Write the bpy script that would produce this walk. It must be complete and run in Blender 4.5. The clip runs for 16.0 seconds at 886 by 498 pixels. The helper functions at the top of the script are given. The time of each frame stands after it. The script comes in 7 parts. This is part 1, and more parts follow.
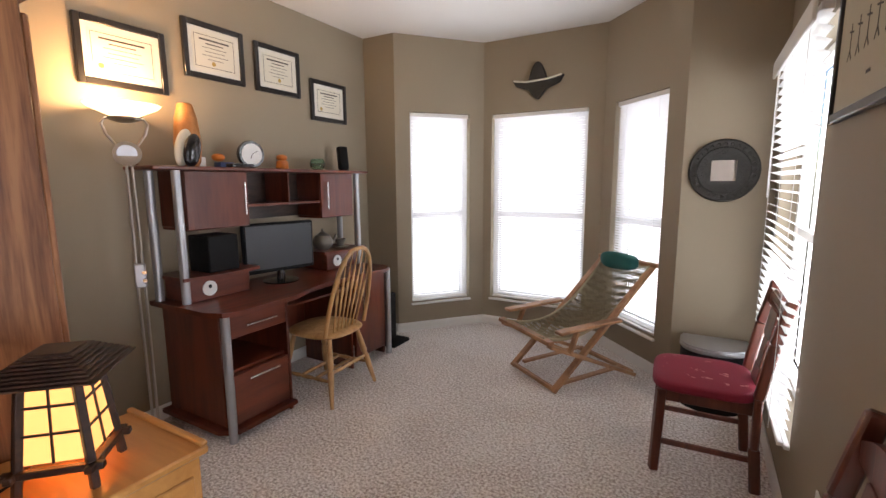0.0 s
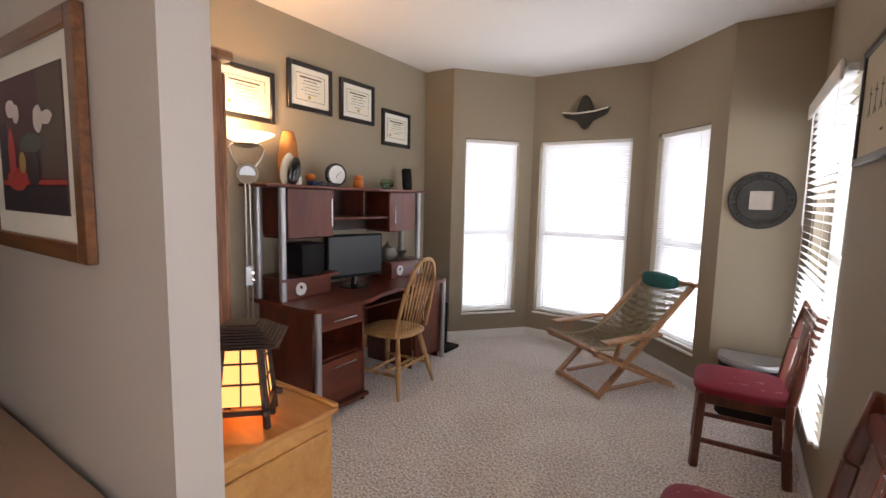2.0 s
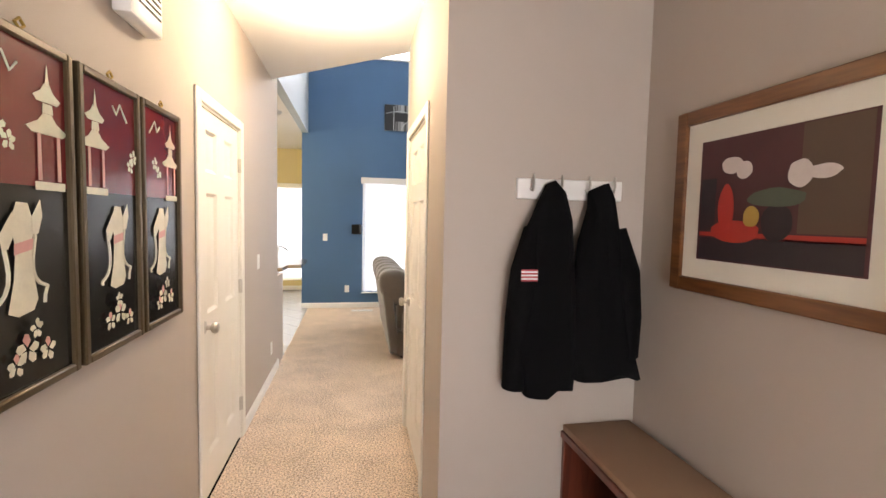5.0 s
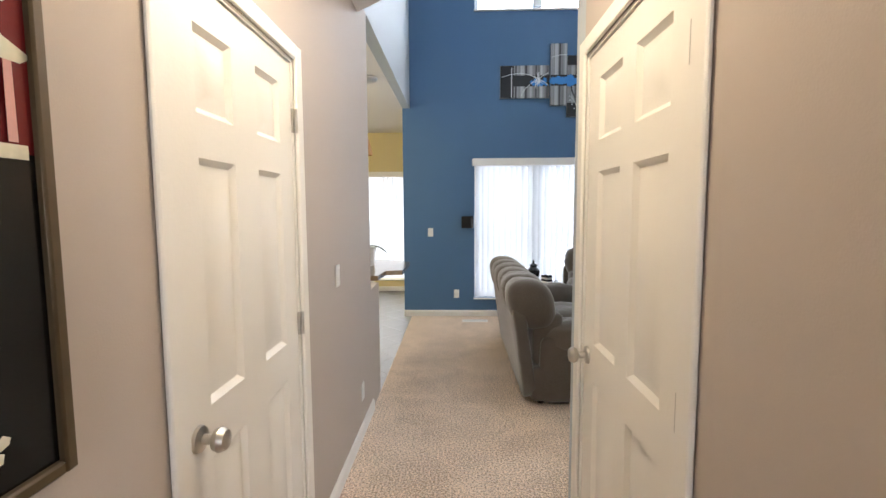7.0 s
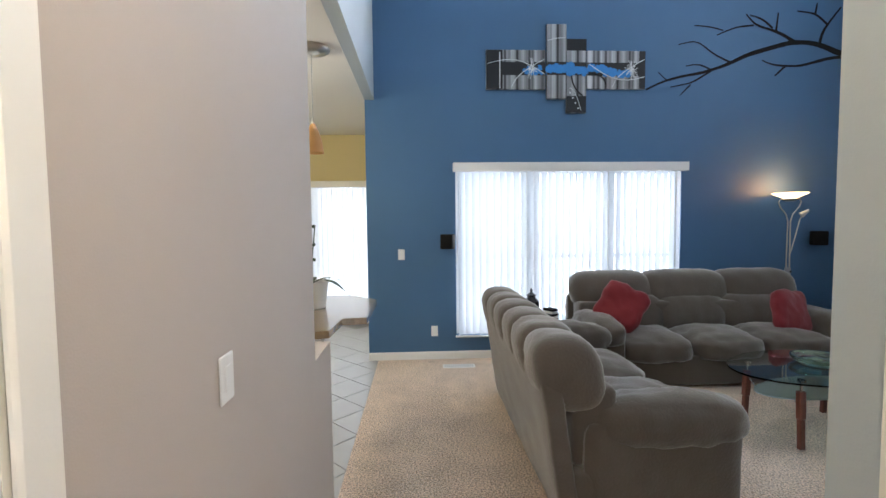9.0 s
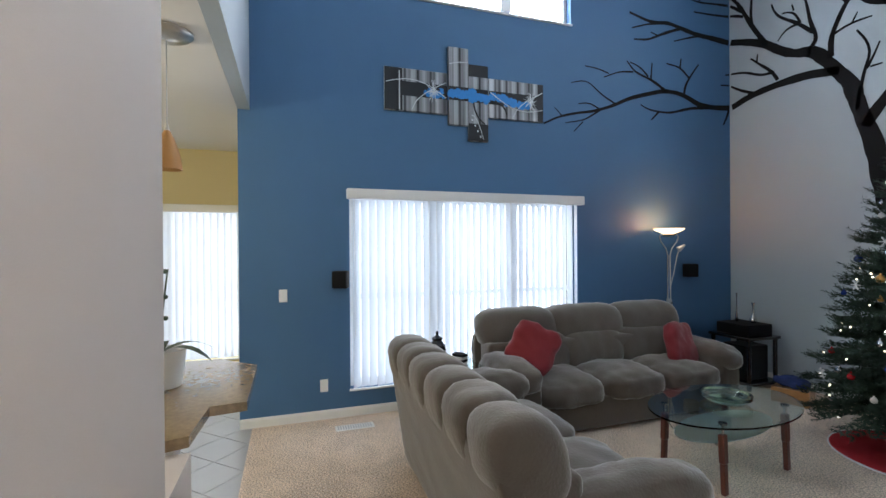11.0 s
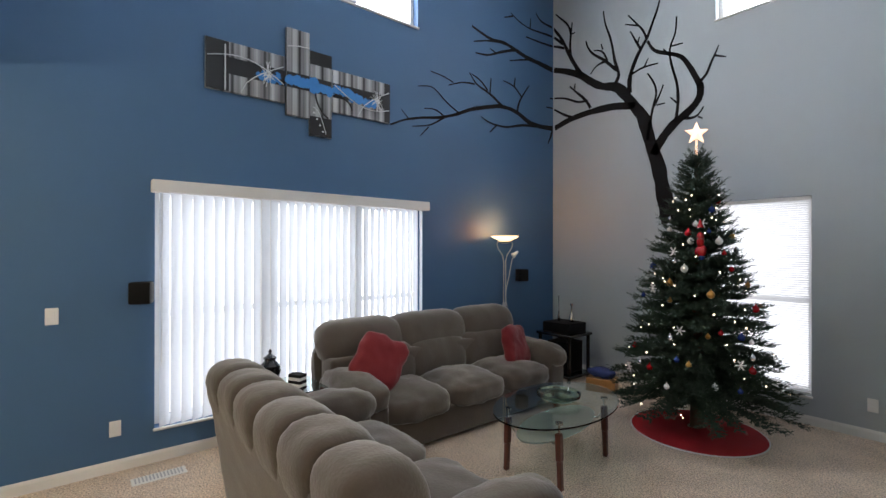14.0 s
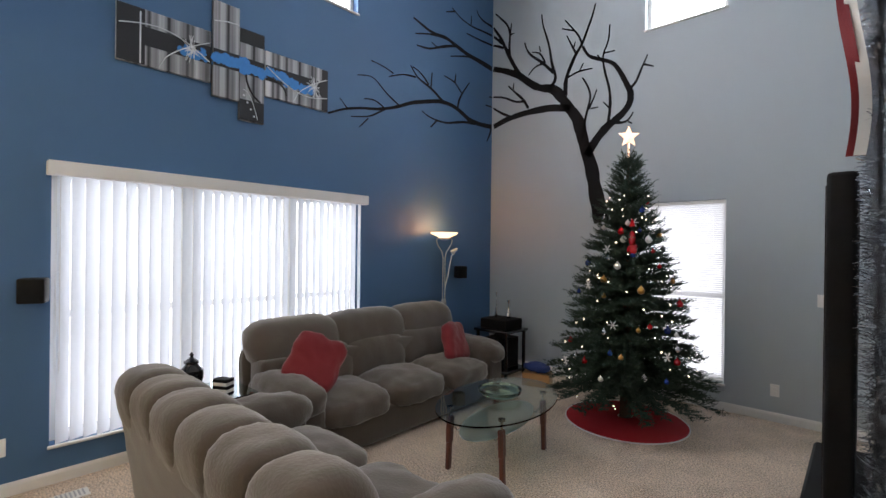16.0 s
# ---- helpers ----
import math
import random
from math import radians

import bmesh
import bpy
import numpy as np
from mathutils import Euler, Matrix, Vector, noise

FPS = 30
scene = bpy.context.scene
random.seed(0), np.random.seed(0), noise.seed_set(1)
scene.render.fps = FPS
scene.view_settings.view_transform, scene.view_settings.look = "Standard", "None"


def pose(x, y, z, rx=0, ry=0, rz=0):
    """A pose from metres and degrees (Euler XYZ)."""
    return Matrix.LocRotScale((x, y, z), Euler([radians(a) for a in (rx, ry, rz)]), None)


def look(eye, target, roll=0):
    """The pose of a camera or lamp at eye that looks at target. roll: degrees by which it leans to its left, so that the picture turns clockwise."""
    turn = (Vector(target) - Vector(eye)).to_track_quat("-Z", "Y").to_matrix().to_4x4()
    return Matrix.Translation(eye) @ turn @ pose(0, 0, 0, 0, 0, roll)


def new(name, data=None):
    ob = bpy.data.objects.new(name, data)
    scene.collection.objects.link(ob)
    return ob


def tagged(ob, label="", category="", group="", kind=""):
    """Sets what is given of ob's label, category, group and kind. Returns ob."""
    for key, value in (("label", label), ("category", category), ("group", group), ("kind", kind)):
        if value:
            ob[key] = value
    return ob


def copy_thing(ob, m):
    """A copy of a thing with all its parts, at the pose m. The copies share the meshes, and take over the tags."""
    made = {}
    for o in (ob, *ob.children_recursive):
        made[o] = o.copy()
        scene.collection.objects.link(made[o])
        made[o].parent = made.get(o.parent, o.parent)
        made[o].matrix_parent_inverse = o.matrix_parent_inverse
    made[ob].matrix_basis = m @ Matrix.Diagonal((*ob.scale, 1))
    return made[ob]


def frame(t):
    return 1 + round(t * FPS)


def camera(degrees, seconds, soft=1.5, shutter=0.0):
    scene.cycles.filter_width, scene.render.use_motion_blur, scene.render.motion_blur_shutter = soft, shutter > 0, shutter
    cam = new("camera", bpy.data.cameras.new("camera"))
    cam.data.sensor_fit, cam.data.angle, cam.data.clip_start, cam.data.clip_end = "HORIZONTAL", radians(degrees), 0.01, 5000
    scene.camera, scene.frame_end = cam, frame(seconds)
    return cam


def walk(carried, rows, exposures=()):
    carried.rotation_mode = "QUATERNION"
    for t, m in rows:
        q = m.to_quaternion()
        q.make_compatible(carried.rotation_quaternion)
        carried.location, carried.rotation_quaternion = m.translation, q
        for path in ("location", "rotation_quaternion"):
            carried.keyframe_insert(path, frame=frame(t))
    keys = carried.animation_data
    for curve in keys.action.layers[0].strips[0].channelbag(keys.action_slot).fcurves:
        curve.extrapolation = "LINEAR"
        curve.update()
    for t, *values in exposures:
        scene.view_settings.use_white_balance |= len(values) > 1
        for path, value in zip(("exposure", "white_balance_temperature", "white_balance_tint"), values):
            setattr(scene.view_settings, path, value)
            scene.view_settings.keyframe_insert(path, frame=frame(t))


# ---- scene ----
cam = camera(88.5, 16.0)
PATH = [
    (0, (0.419, 0.332, 1.44), (-0.563, 2.049, 1.147), -0.3),
    (0.5, (0.423, 0.294, 1.428), (-0.56, 2.01, 1.133), -0.1),
    (1, (0.431, 0.19, 1.434), (-0.537, 1.918, 1.155), 0.4),
    (1.5, (0.428, 0.047, 1.442), (-0.56, 1.768, 1.195), 0.9),
    (2, (0.405, -0.121, 1.459), (-0.68, 1.545, 1.241), 1.3),
    (2.5, (0.384, -0.261, 1.487), (-0.853, 1.297, 1.279), 1.5),
    (3, (0.315, -0.433, 1.508), (-1.094, 0.975, 1.333), 1.9),
    (3.5, (0.228, -0.597, 1.515), (-1.367, 0.6, 1.373), 2.2),
    (4, (0.119, -0.717, 1.527), (-1.652, 0.202, 1.392), 2.3),
    (4.5, (-0.051, -0.806, 1.524), (-1.942, -0.169, 1.382), 1.7),
    (5, (-0.283, -0.902, 1.516), (-2.242, -0.521, 1.383), 1.3),
    (5.2, (-0.382, -0.925, 1.506), (-2.357, -0.641, 1.379), 1.3),
    (7.3, (-1.938, -1.044, 1.491), (-3.929, -1.109, 1.313), -0.3),
    (7.5, (-2.074, -1.061, 1.492), (-4.065, -1.125, 1.315), -0.2),
    (8, (-2.407, -1.095, 1.496), (-4.399, -1.135, 1.328), -0.2),
    (8.2, (-2.544, -1.094, 1.493), (-4.537, -1.119, 1.329), -0.4),
    (10.3, (-3.399, -1.368, 1.573), (-5.351, -0.936, 1.549), -0.1),
    (10.5, (-3.459, -1.351, 1.584), (-5.4, -0.867, 1.561), -0.1),
    (11, (-3.573, -1.328, 1.599), (-5.467, -0.686, 1.593), -0.4),
    (11.5, (-3.665, -1.324, 1.613), (-5.515, -0.565, 1.622), -0.1),
    (12, (-3.727, -1.297, 1.627), (-5.533, -0.438, 1.64), 0.3),
    (12.5, (-3.775, -1.271, 1.641), (-5.509, -0.274, 1.654), 0.3),
    (13, (-3.813, -1.261, 1.634), (-5.481, -0.158, 1.651), -0.0),
    (13.5, (-3.825, -1.252, 1.633), (-5.44, -0.071, 1.645), -0.1),
    (14, (-3.854, -1.249, 1.633), (-5.411, 0.006, 1.636), 0.1),
    (14.5, (-3.883, -1.248, 1.634), (-5.377, 0.082, 1.631), 0.5),
    (15, (-3.919, -1.249, 1.628), (-5.344, 0.154, 1.624), 0.7),
    (15.5, (-3.946, -1.236, 1.617), (-5.328, 0.21, 1.614), 0.7),
    (16, (-3.98, -1.237, 1.615), (-5.336, 0.233, 1.61), 0.7),
]
walk(cam, [(t, look(eye, target, roll)) for t, eye, target, roll in PATH],
     [(0, -0.05, 6400, 15), (2.0, -0.1, 6400, 15), (3.5, -0.25, 6700, 15), (5.0, 0.45, 6850, 15), (7.3, 0.0, 6100, 11),
      (8.2, 0.0, 6000, 10), (10.3, -0.15, 5600, 8), (12.0, -0.27, 6000, 9), (16.0, -0.32, 6400, 15)])

# ---- light ----
world = bpy.data.worlds.new("world")
scene.world = world
world.use_nodes = True
wn = world.node_tree.nodes
sky = wn.new("ShaderNodeTexSky")
sky.sky_type = "NISHITA"
sky.sun_disc = False
sky.sun_elevation, sky.sun_rotation = radians(35), radians(200)
world.node_tree.links.new(sky.outputs[0], wn["Background"].inputs[0])
wn["Background"].inputs[1].default_value = 0.12
sun = new("sun", bpy.data.lights.new("sun", "SUN"))
sun.data.energy, sun.data.angle, sun.data.color = 0.8, radians(15), (1, 0.96, 0.9)
sun.matrix_world = look((0, 0, 30), (8, 20, 0))


def daylight(name, centre, target, w, h, power, colour=(0.95, 0.97, 1.0)):
    """Sky light standing in a window's opening, behind the blinds."""
    ob = new(name, bpy.data.lights.new(name, "AREA"))
    ob.data.shape, ob.data.size, ob.data.size_y = "RECTANGLE", w, h
    ob.data.energy, ob.data.color = power, colour
    ob.matrix_world = look(centre, target)
    return ob


def bulb(name, place, power, colour, radius=0.05):
    ob = new(name, bpy.data.lights.new(name, "POINT"))
    ob.data.energy, ob.data.color, ob.data.shadow_soft_size = power, colour, radius
    ob.location = place
    return ob


DAY = 1.0
WARM = (1.0, 0.60, 0.28)

# ---- mesh helpers ----


def box(bm, a, b, bev=0.0, m=None, seg=1):
    """A box between two corners, its edges rounded by bev."""
    lo = [min(p, q) for p, q in zip(a, b)]
    hi = [max(p, q) for p, q in zip(a, b)]
    c = [(p + q) / 2 for p, q in zip(lo, hi)]
    s = [max(q - p, 1e-4) for p, q in zip(lo, hi)]
    r = bmesh.ops.create_cube(bm, size=1, matrix=Matrix.Translation(c) @ Matrix.Diagonal((*s, 1)))
    vs = r["verts"]
    if bev:
        es = list({e for v in vs for e in v.link_edges})
        out = bmesh.ops.bevel(bm, geom=es, offset=min(bev, min(s) * 0.45), segments=seg, affect="EDGES", profile=0.5)
        vs = list({v for v in out["verts"]} | {v for v in vs if v.is_valid})
    if m is not None:
        bmesh.ops.transform(bm, matrix=m, verts=[v for v in vs if v.is_valid])
    return bm


def rod(bm, p, q, r0, r1=None, seg=12):
    """A tapered round bar from p to q."""
    p, q = Vector(p), Vector(q)
    r1 = r0 if r1 is None else r1
    m = Matrix.Translation((p + q) / 2) @ (q - p).to_track_quat("Z", "Y").to_matrix().to_4x4()
    bmesh.ops.create_cone(bm, cap_ends=True, segments=seg, radius1=r0, radius2=max(r1, 1e-4), depth=(q - p).length, matrix=m)
    return bm


def bar(bm, p, q, w, h, bev=0.004, up=(0, 0, 1)):
    """A squared bar from p to q, w wide and h high."""
    p, q = Vector(p), Vector(q)
    z = (q - p).normalized()
    x = Vector(up).cross(z)
    if x.length < 1e-4:
        x = Vector((1, 0, 0))
    x.normalize()
    y = z.cross(x)
    m = Matrix((x, y, z)).transposed().to_4x4()
    m.translation = (p + q) / 2
    d = (q - p).length
    return box(bm, (-w / 2, -h / 2, -d / 2), (w / 2, h / 2, d / 2), bev, m)


def tube(bm, pts, r, seg=8, close=False):
    """A round tube along points; r is one radius or one for each point."""
    pts = [Vector(p) for p in pts]
    n = len(pts)
    rs = r if isinstance(r, (list, tuple)) else [r] * n
    rings = []
    side = None
    for i, p in enumerate(pts):
        a = pts[(i - 1) % n] if (i or close) else p
        b = pts[(i + 1) % n] if (i < n - 1 or close) else p
        t = (b - a).normalized()
        if side is None:
            side = t.orthogonal().normalized()
        side = (side - t * side.dot(t)).normalized()
        up = t.cross(side)
        rings.append([bm.verts.new(p + rs[i] * (math.cos(k) * side + math.sin(k) * up)) for k in [2 * math.pi * j / seg for j in range(seg)]])
    for i in range(n if close else n - 1):
        u, v = rings[i], rings[(i + 1) % n]
        for j in range(seg):
            bm.faces.new((u[j], u[(j + 1) % seg], v[(j + 1) % seg], v[j]))
    if not close:
        bm.faces.new(rings[0][::-1])
        bm.faces.new(rings[-1])
    return bm


def lathe(bm, prof, seg=24, m=None):
    """A turned body from (radius, height) pairs."""
    m = m or Matrix()
    rings = [[bm.verts.new(m @ Vector((r * math.cos(a), r * math.sin(a), z))) for a in [2 * math.pi * j / seg for j in range(seg)]] for r, z in prof]
    for u, v in zip(rings, rings[1:]):
        for j in range(seg):
            bm.faces.new((u[j], u[(j + 1) % seg], v[(j + 1) % seg], v[j]))
    bm.faces.new(rings[0][::-1])
    bm.faces.new(rings[-1])
    return bm


def slab(bm, outline, z0, z1, m=None):
    """A flat plate with the given outline in x and y."""
    m = m or Matrix()
    lo = [bm.verts.new(m @ Vector((x, y, z0))) for x, y in outline]
    hi = [bm.verts.new(m @ Vector((x, y, z1))) for x, y in outline]
    n = len(lo)
    bm.faces.new(lo[::-1])
    bm.faces.new(hi)
    for i in range(n):
        bm.faces.new((lo[i], lo[(i + 1) % n], hi[(i + 1) % n], hi[i]))
    bmesh.ops.recalc_face_normals(bm, faces=bm.faces[:])
    return bm


def soft(bm, c, s, p=4.0, n=10, m=None, wrinkle=0.0, puff=0.0):
    """A stuffed cushion: a rounded block of size s at c."""
    m = m or Matrix()
    tmp = bmesh.new()
    bmesh.ops.create_cube(tmp, size=2)
    bmesh.ops.subdivide_edges(tmp, edges=tmp.edges[:], cuts=n, use_grid_fill=True)
    made = {}
    for v in tmp.verts:
        x, y, z = v.co
        k = (abs(x) ** p + abs(y) ** p + abs(z) ** p) ** (1 / p)
        q = Vector((x, y, z)) / k
        w = Vector((q.x * s[0] / 2, q.y * s[1] / 2, q.z * s[2] / 2))
        if puff:
            w.z += puff * (1 - x * x) * (1 - y * y) * (1 if z > 0 else 0)
        w += Vector(c)
        if wrinkle:
            w += q * wrinkle * noise.noise(w * 7.0) + q * wrinkle * 0.5 * noise.noise(w * 19.0)
        made[v] = bm.verts.new(m @ w)
    for f in tmp.faces:
        bm.faces.new([made[v] for v in f.verts])
    tmp.free()
    return bm


def finish(name, bm, material, smooth=True):
    mesh = bpy.data.meshes.new(name)
    bmesh.ops.recalc_face_normals(bm, faces=bm.faces[:])
    bm.to_mesh(mesh)
    bm.free()
    if material:
        mesh.materials.append(material)
    if smooth:
        for poly in mesh.polygons:
            poly.use_smooth = True
        mesh.set_sharp_from_angle(angle=radians(38))
    return mesh


def part(name, bm, material, parent, label="", smooth=True):
    ob = new(name, finish(name, bm, material, smooth))
    ob.parent = parent
    return tagged(ob, label)


def thing(name, m, label, category, group=""):
    """An Empty at the base of a thing; its parts are built round the origin."""
    ob = new(name)
    ob.empty_display_size = 0.1
    ob.matrix_basis = m
    return tagged(ob, label, category, group)


def single(name, bm, material, label, category, m=None, group="", kind="", smooth=True):
    ob = new(name, finish(name, bm, material, smooth))
    if m is not None:
        ob.matrix_basis = m
    return tagged(ob, label, category, group, kind)


def solid(name, bm, material, smooth=False):
    return tagged(new(name, finish(name, bm, material, smooth)), kind="structure")


# ---- materials ----


def nodes_of(name):
    m = bpy.data.materials.new(name)
    m.use_nodes = True
    n, l = m.node_tree.nodes, m.node_tree.links
    return m, n, l, n["Principled BSDF"]


def mat(name, c, rough=0.6, metal=0.0, var=0.08, scale=6.0, bump=0.0, fine=120.0, sheen=0.0, coat=0.0):
    """Paint, cloth, plastic or metal: colour with stains at two scales, fine relief."""
    m, n, l, b = nodes_of(name)
    tc = n.new("ShaderNodeTexCoord")
    big = n.new("ShaderNodeTexNoise")
    big.inputs["Scale"].default_value, big.inputs["Detail"].default_value = scale, 5
    small = n.new("ShaderNodeTexNoise")
    small.inputs["Scale"].default_value, small.inputs["Detail"].default_value = fine, 3
    l.new(tc.outputs["Object"], big.inputs["Vector"])
    l.new(tc.outputs["Object"], small.inputs["Vector"])
    mix = n.new("ShaderNodeMix")
    mix.data_type = "RGBA"
    mix.inputs["A"].default_value = (*[x * (1 - var) for x in c], 1)
    mix.inputs["B"].default_value = (*[min(1, x * (1 + var)) for x in c], 1)
    avg = n.new("ShaderNodeMath")
    avg.operation = "MULTIPLY_ADD"
    avg.inputs[1].default_value, avg.inputs[2].default_value = 0.4, 0.3
    l.new(small.outputs["Fac"], avg.inputs[0])
    both = n.new("ShaderNodeMix")
    both.inputs["Factor"].default_value = 0.5
    l.new(big.outputs["Fac"], both.inputs["A"])
    l.new(avg.outputs[0], both.inputs["B"])
    l.new(both.outputs["Result"], mix.inputs["Factor"])
    l.new(mix.outputs["Result"], b.inputs["Base Color"])
    b.inputs["Roughness"].default_value, b.inputs["Metallic"].default_value = rough, metal
    if sheen:
        b.inputs["Sheen Weight"].default_value = sheen
    if coat:
        b.inputs["Coat Weight"].default_value, b.inputs["Coat Roughness"].default_value = coat, 0.12
    if bump:
        bp = n.new("ShaderNodeBump")
        bp.inputs["Strength"].default_value, bp.inputs["Distance"].default_value = bump, 0.01
        l.new(small.outputs["Fac"], bp.inputs["Height"])
        l.new(bp.outputs[0], b.inputs["Normal"])
    return m


def wood(name, dark, light, along=(1, 1, 0.08), scale=14.0, rough=0.4, coat=0.2):
    """Sawn wood with the grain along the axis of the smallest stretch."""
    m, n, l, b = nodes_of(name)
    tc = n.new("ShaderNodeTexCoord")
    mp = n.new("ShaderNodeMapping")
    mp.inputs["Scale"].default_value = along
    ns = n.new("ShaderNodeTexNoise")
    ns.inputs["Scale"].default_value, ns.inputs["Detail"].default_value, ns.inputs["Distortion"].default_value = scale, 8, 1.2
    fine = n.new("ShaderNodeTexNoise")
    fine.inputs["Scale"].default_value, fine.inputs["Detail"].default_value = scale * 7, 4
    l.new(tc.outputs["Object"], mp.inputs[0])
    l.new(mp.outputs[0], ns.inputs["Vector"])
    l.new(mp.outputs[0], fine.inputs["Vector"])
    add = n.new("ShaderNodeMath")
    add.operation = "MULTIPLY_ADD"
    add.inputs[1].default_value = 0.35
    l.new(fine.outputs["Fac"], add.inputs[0])
    l.new(ns.outputs["Fac"], add.inputs[2])
    ramp = n.new("ShaderNodeValToRGB")
    ramp.color_ramp.elements[0].position, ramp.color_ramp.elements[0].color = 0.5, (*dark, 1)
    ramp.color_ramp.elements[1].position, ramp.color_ramp.elements[1].color = 0.82, (*light, 1)
    l.new(add.outputs[0], ramp.inputs[0])
    l.new(ramp.outputs[0], b.inputs["Base Color"])
    b.inputs["Roughness"].default_value = rough
    b.inputs["Coat Weight"].default_value, b.inputs["Coat Roughness"].default_value = coat, 0.15
    bp = n.new("ShaderNodeBump")
    bp.inputs["Strength"].default_value, bp.inputs["Distance"].default_value = 0.12, 0.004
    l.new(add.outputs[0], bp.inputs["Height"])
    l.new(bp.outputs[0], b.inputs["Normal"])
    return m


def pile(name, dark, light, scale=80.0, depth=0.018, patch=1.6):
    """Cut-pile carpet: flecked tufts, with footmarks as broad soft patches."""
    m, n, l, b = nodes_of(name)
    tc = n.new("ShaderNodeTexCoord")
    a = n.new("ShaderNodeTexNoise")
    a.inputs["Scale"].default_value, a.inputs["Detail"].default_value, a.inputs["Roughness"].default_value = scale, 2, 0.6
    v = n.new("ShaderNodeTexVoronoi")
    v.inputs["Scale"].default_value = scale * 0.7
    p = n.new("ShaderNodeTexNoise")
    p.inputs["Scale"].default_value, p.inputs["Detail"].default_value, p.inputs["Distortion"].default_value = patch, 6, 1.0
    for x in (a, v, p):
        l.new(tc.outputs["Object"], x.inputs["Vector"])
    f = n.new("ShaderNodeMath")
    f.operation = "MULTIPLY_ADD"
    f.inputs[1].default_value = 0.2
    l.new(p.outputs["Fac"], f.inputs[0])
    l.new(a.outputs["Fac"], f.inputs[2])
    ramp = n.new("ShaderNodeValToRGB")
    ramp.color_ramp.elements[0].position, ramp.color_ramp.elements[0].color = 0.47, (*dark, 1)
    ramp.color_ramp.elements[1].position, ramp.color_ramp.elements[1].color = 0.71, (*light, 1)
    l.new(f.outputs[0], ramp.inputs[0])
    l.new(ramp.outputs[0], b.inputs["Base Color"])
    b.inputs["Roughness"].default_value = 0.95
    b.inputs["Sheen Weight"].default_value = 0.3
    h = n.new("ShaderNodeMath")
    h.operation = "SUBTRACT"
    l.new(a.outputs["Fac"], h.inputs[0])
    l.new(v.outputs["Distance"], h.inputs[1])
    bp = n.new("ShaderNodeBump")
    bp.inputs["Strength"].default_value, bp.inputs["Distance"].default_value = 0.9, depth
    l.new(h.outputs[0], bp.inputs["Height"])
    l.new(bp.outputs[0], b.inputs["Normal"])
    return m


def glow(name, c, strength):
    m, n, l, b = nodes_of(name)
    b.inputs["Base Color"].default_value = (*c, 1)
    b.inputs["Emission Color"].default_value, b.inputs["Emission Strength"].default_value = (*c, 1), strength
    return m


def glassy(name, c=(1, 1, 1), rough=0.0, ior=1.45):
    m, n, l, b = nodes_of(name)
    b.inputs["Base Color"].default_value = (*c, 1)
    b.inputs["Transmission Weight"].default_value, b.inputs["Roughness"].default_value, b.inputs["IOR"].default_value = 1, rough, ior
    return m


def blind(name, c, through_share=0.27):
    """Thin slats that let a share of the daylight through."""
    m, n, l, b = nodes_of(name)
    b.inputs["Base Color"].default_value, b.inputs["Roughness"].default_value = (*c, 1), 0.5
    t = n.new("ShaderNodeBsdfTranslucent")
    t.inputs[0].default_value = (*c, 1)
    mix = n.new("ShaderNodeMixShader")
    mix.inputs[0].default_value = through_share
    l.new(b.outputs[0], mix.inputs[1])
    l.new(t.outputs[0], mix.inputs[2])
    l.new(mix.outputs[0], n["Material Output"].inputs[0])
    return m


olive = mat("olive_wall_paint", (0.295, 0.245, 0.172), 0.75, var=0.04, scale=2, bump=0.08, fine=220)
greige = mat("greige_wall_paint", (0.46, 0.40, 0.345), 0.7, var=0.04, scale=2, bump=0.08, fine=220)
blue_paint = mat("blue_wall_paint", (0.056, 0.135, 0.262), 0.6, var=0.05, scale=2, bump=0.08, fine=220)
pale_paint = mat("pale_blue_wall_paint", (0.42, 0.47, 0.50), 0.65, var=0.04, scale=2, bump=0.08, fine=220)
yellow_paint = mat("yellow_wall_paint", (0.66, 0.56, 0.30), 0.7, var=0.04, scale=2, bump=0.08, fine=220)
ceiling_white = mat("ceiling_paint", (0.78, 0.76, 0.72), 0.85, var=0.03, scale=3, bump=0.25, fine=160)
trim_white = mat("trim_paint", (0.78, 0.77, 0.74), 0.4, var=0.03, scale=5, bump=0.03)
door_white = mat("door_paint", (0.80, 0.77, 0.70), 0.42, var=0.03, scale=4, bump=0.05, fine=90)
den_carpet = pile("den_carpet_pile", (0.50, 0.42, 0.37), (1.0, 0.96, 0.92), 72.0, 0.012)
hall_carpet = pile("hall_carpet_pile", (0.30, 0.22, 0.155), (0.88, 0.69, 0.52), 90.0, 0.010, patch=3.0)
hardwood = wood("hardwood", (0.09, 0.025, 0.012), (0.22, 0.07, 0.03), (0.1, 1, 1), 16, 0.3, 0.4)
tile_grey = mat("floor_tile", (0.42, 0.42, 0.42), 0.25, var=0.12, scale=4, bump=0.03)
grout = mat("grout", (0.2, 0.19, 0.18), 0.9)
blind_white = blind("blind_vinyl", (0.88, 0.88, 0.89), 0.19)
vane_white = blind("vertical_vane_vinyl", (0.86, 0.89, 0.93), 0.30)
faux_white = blind("faux_wood_blind", (0.88, 0.88, 0.86), 0.25)
pane_glass = glassy("window_pane", ior=1.02)
cherry = wood("cherry_veneer", (0.080, 0.014, 0.006), (0.16, 0.032, 0.012), (1, 0.1, 1), 9, 0.35, 0.3)
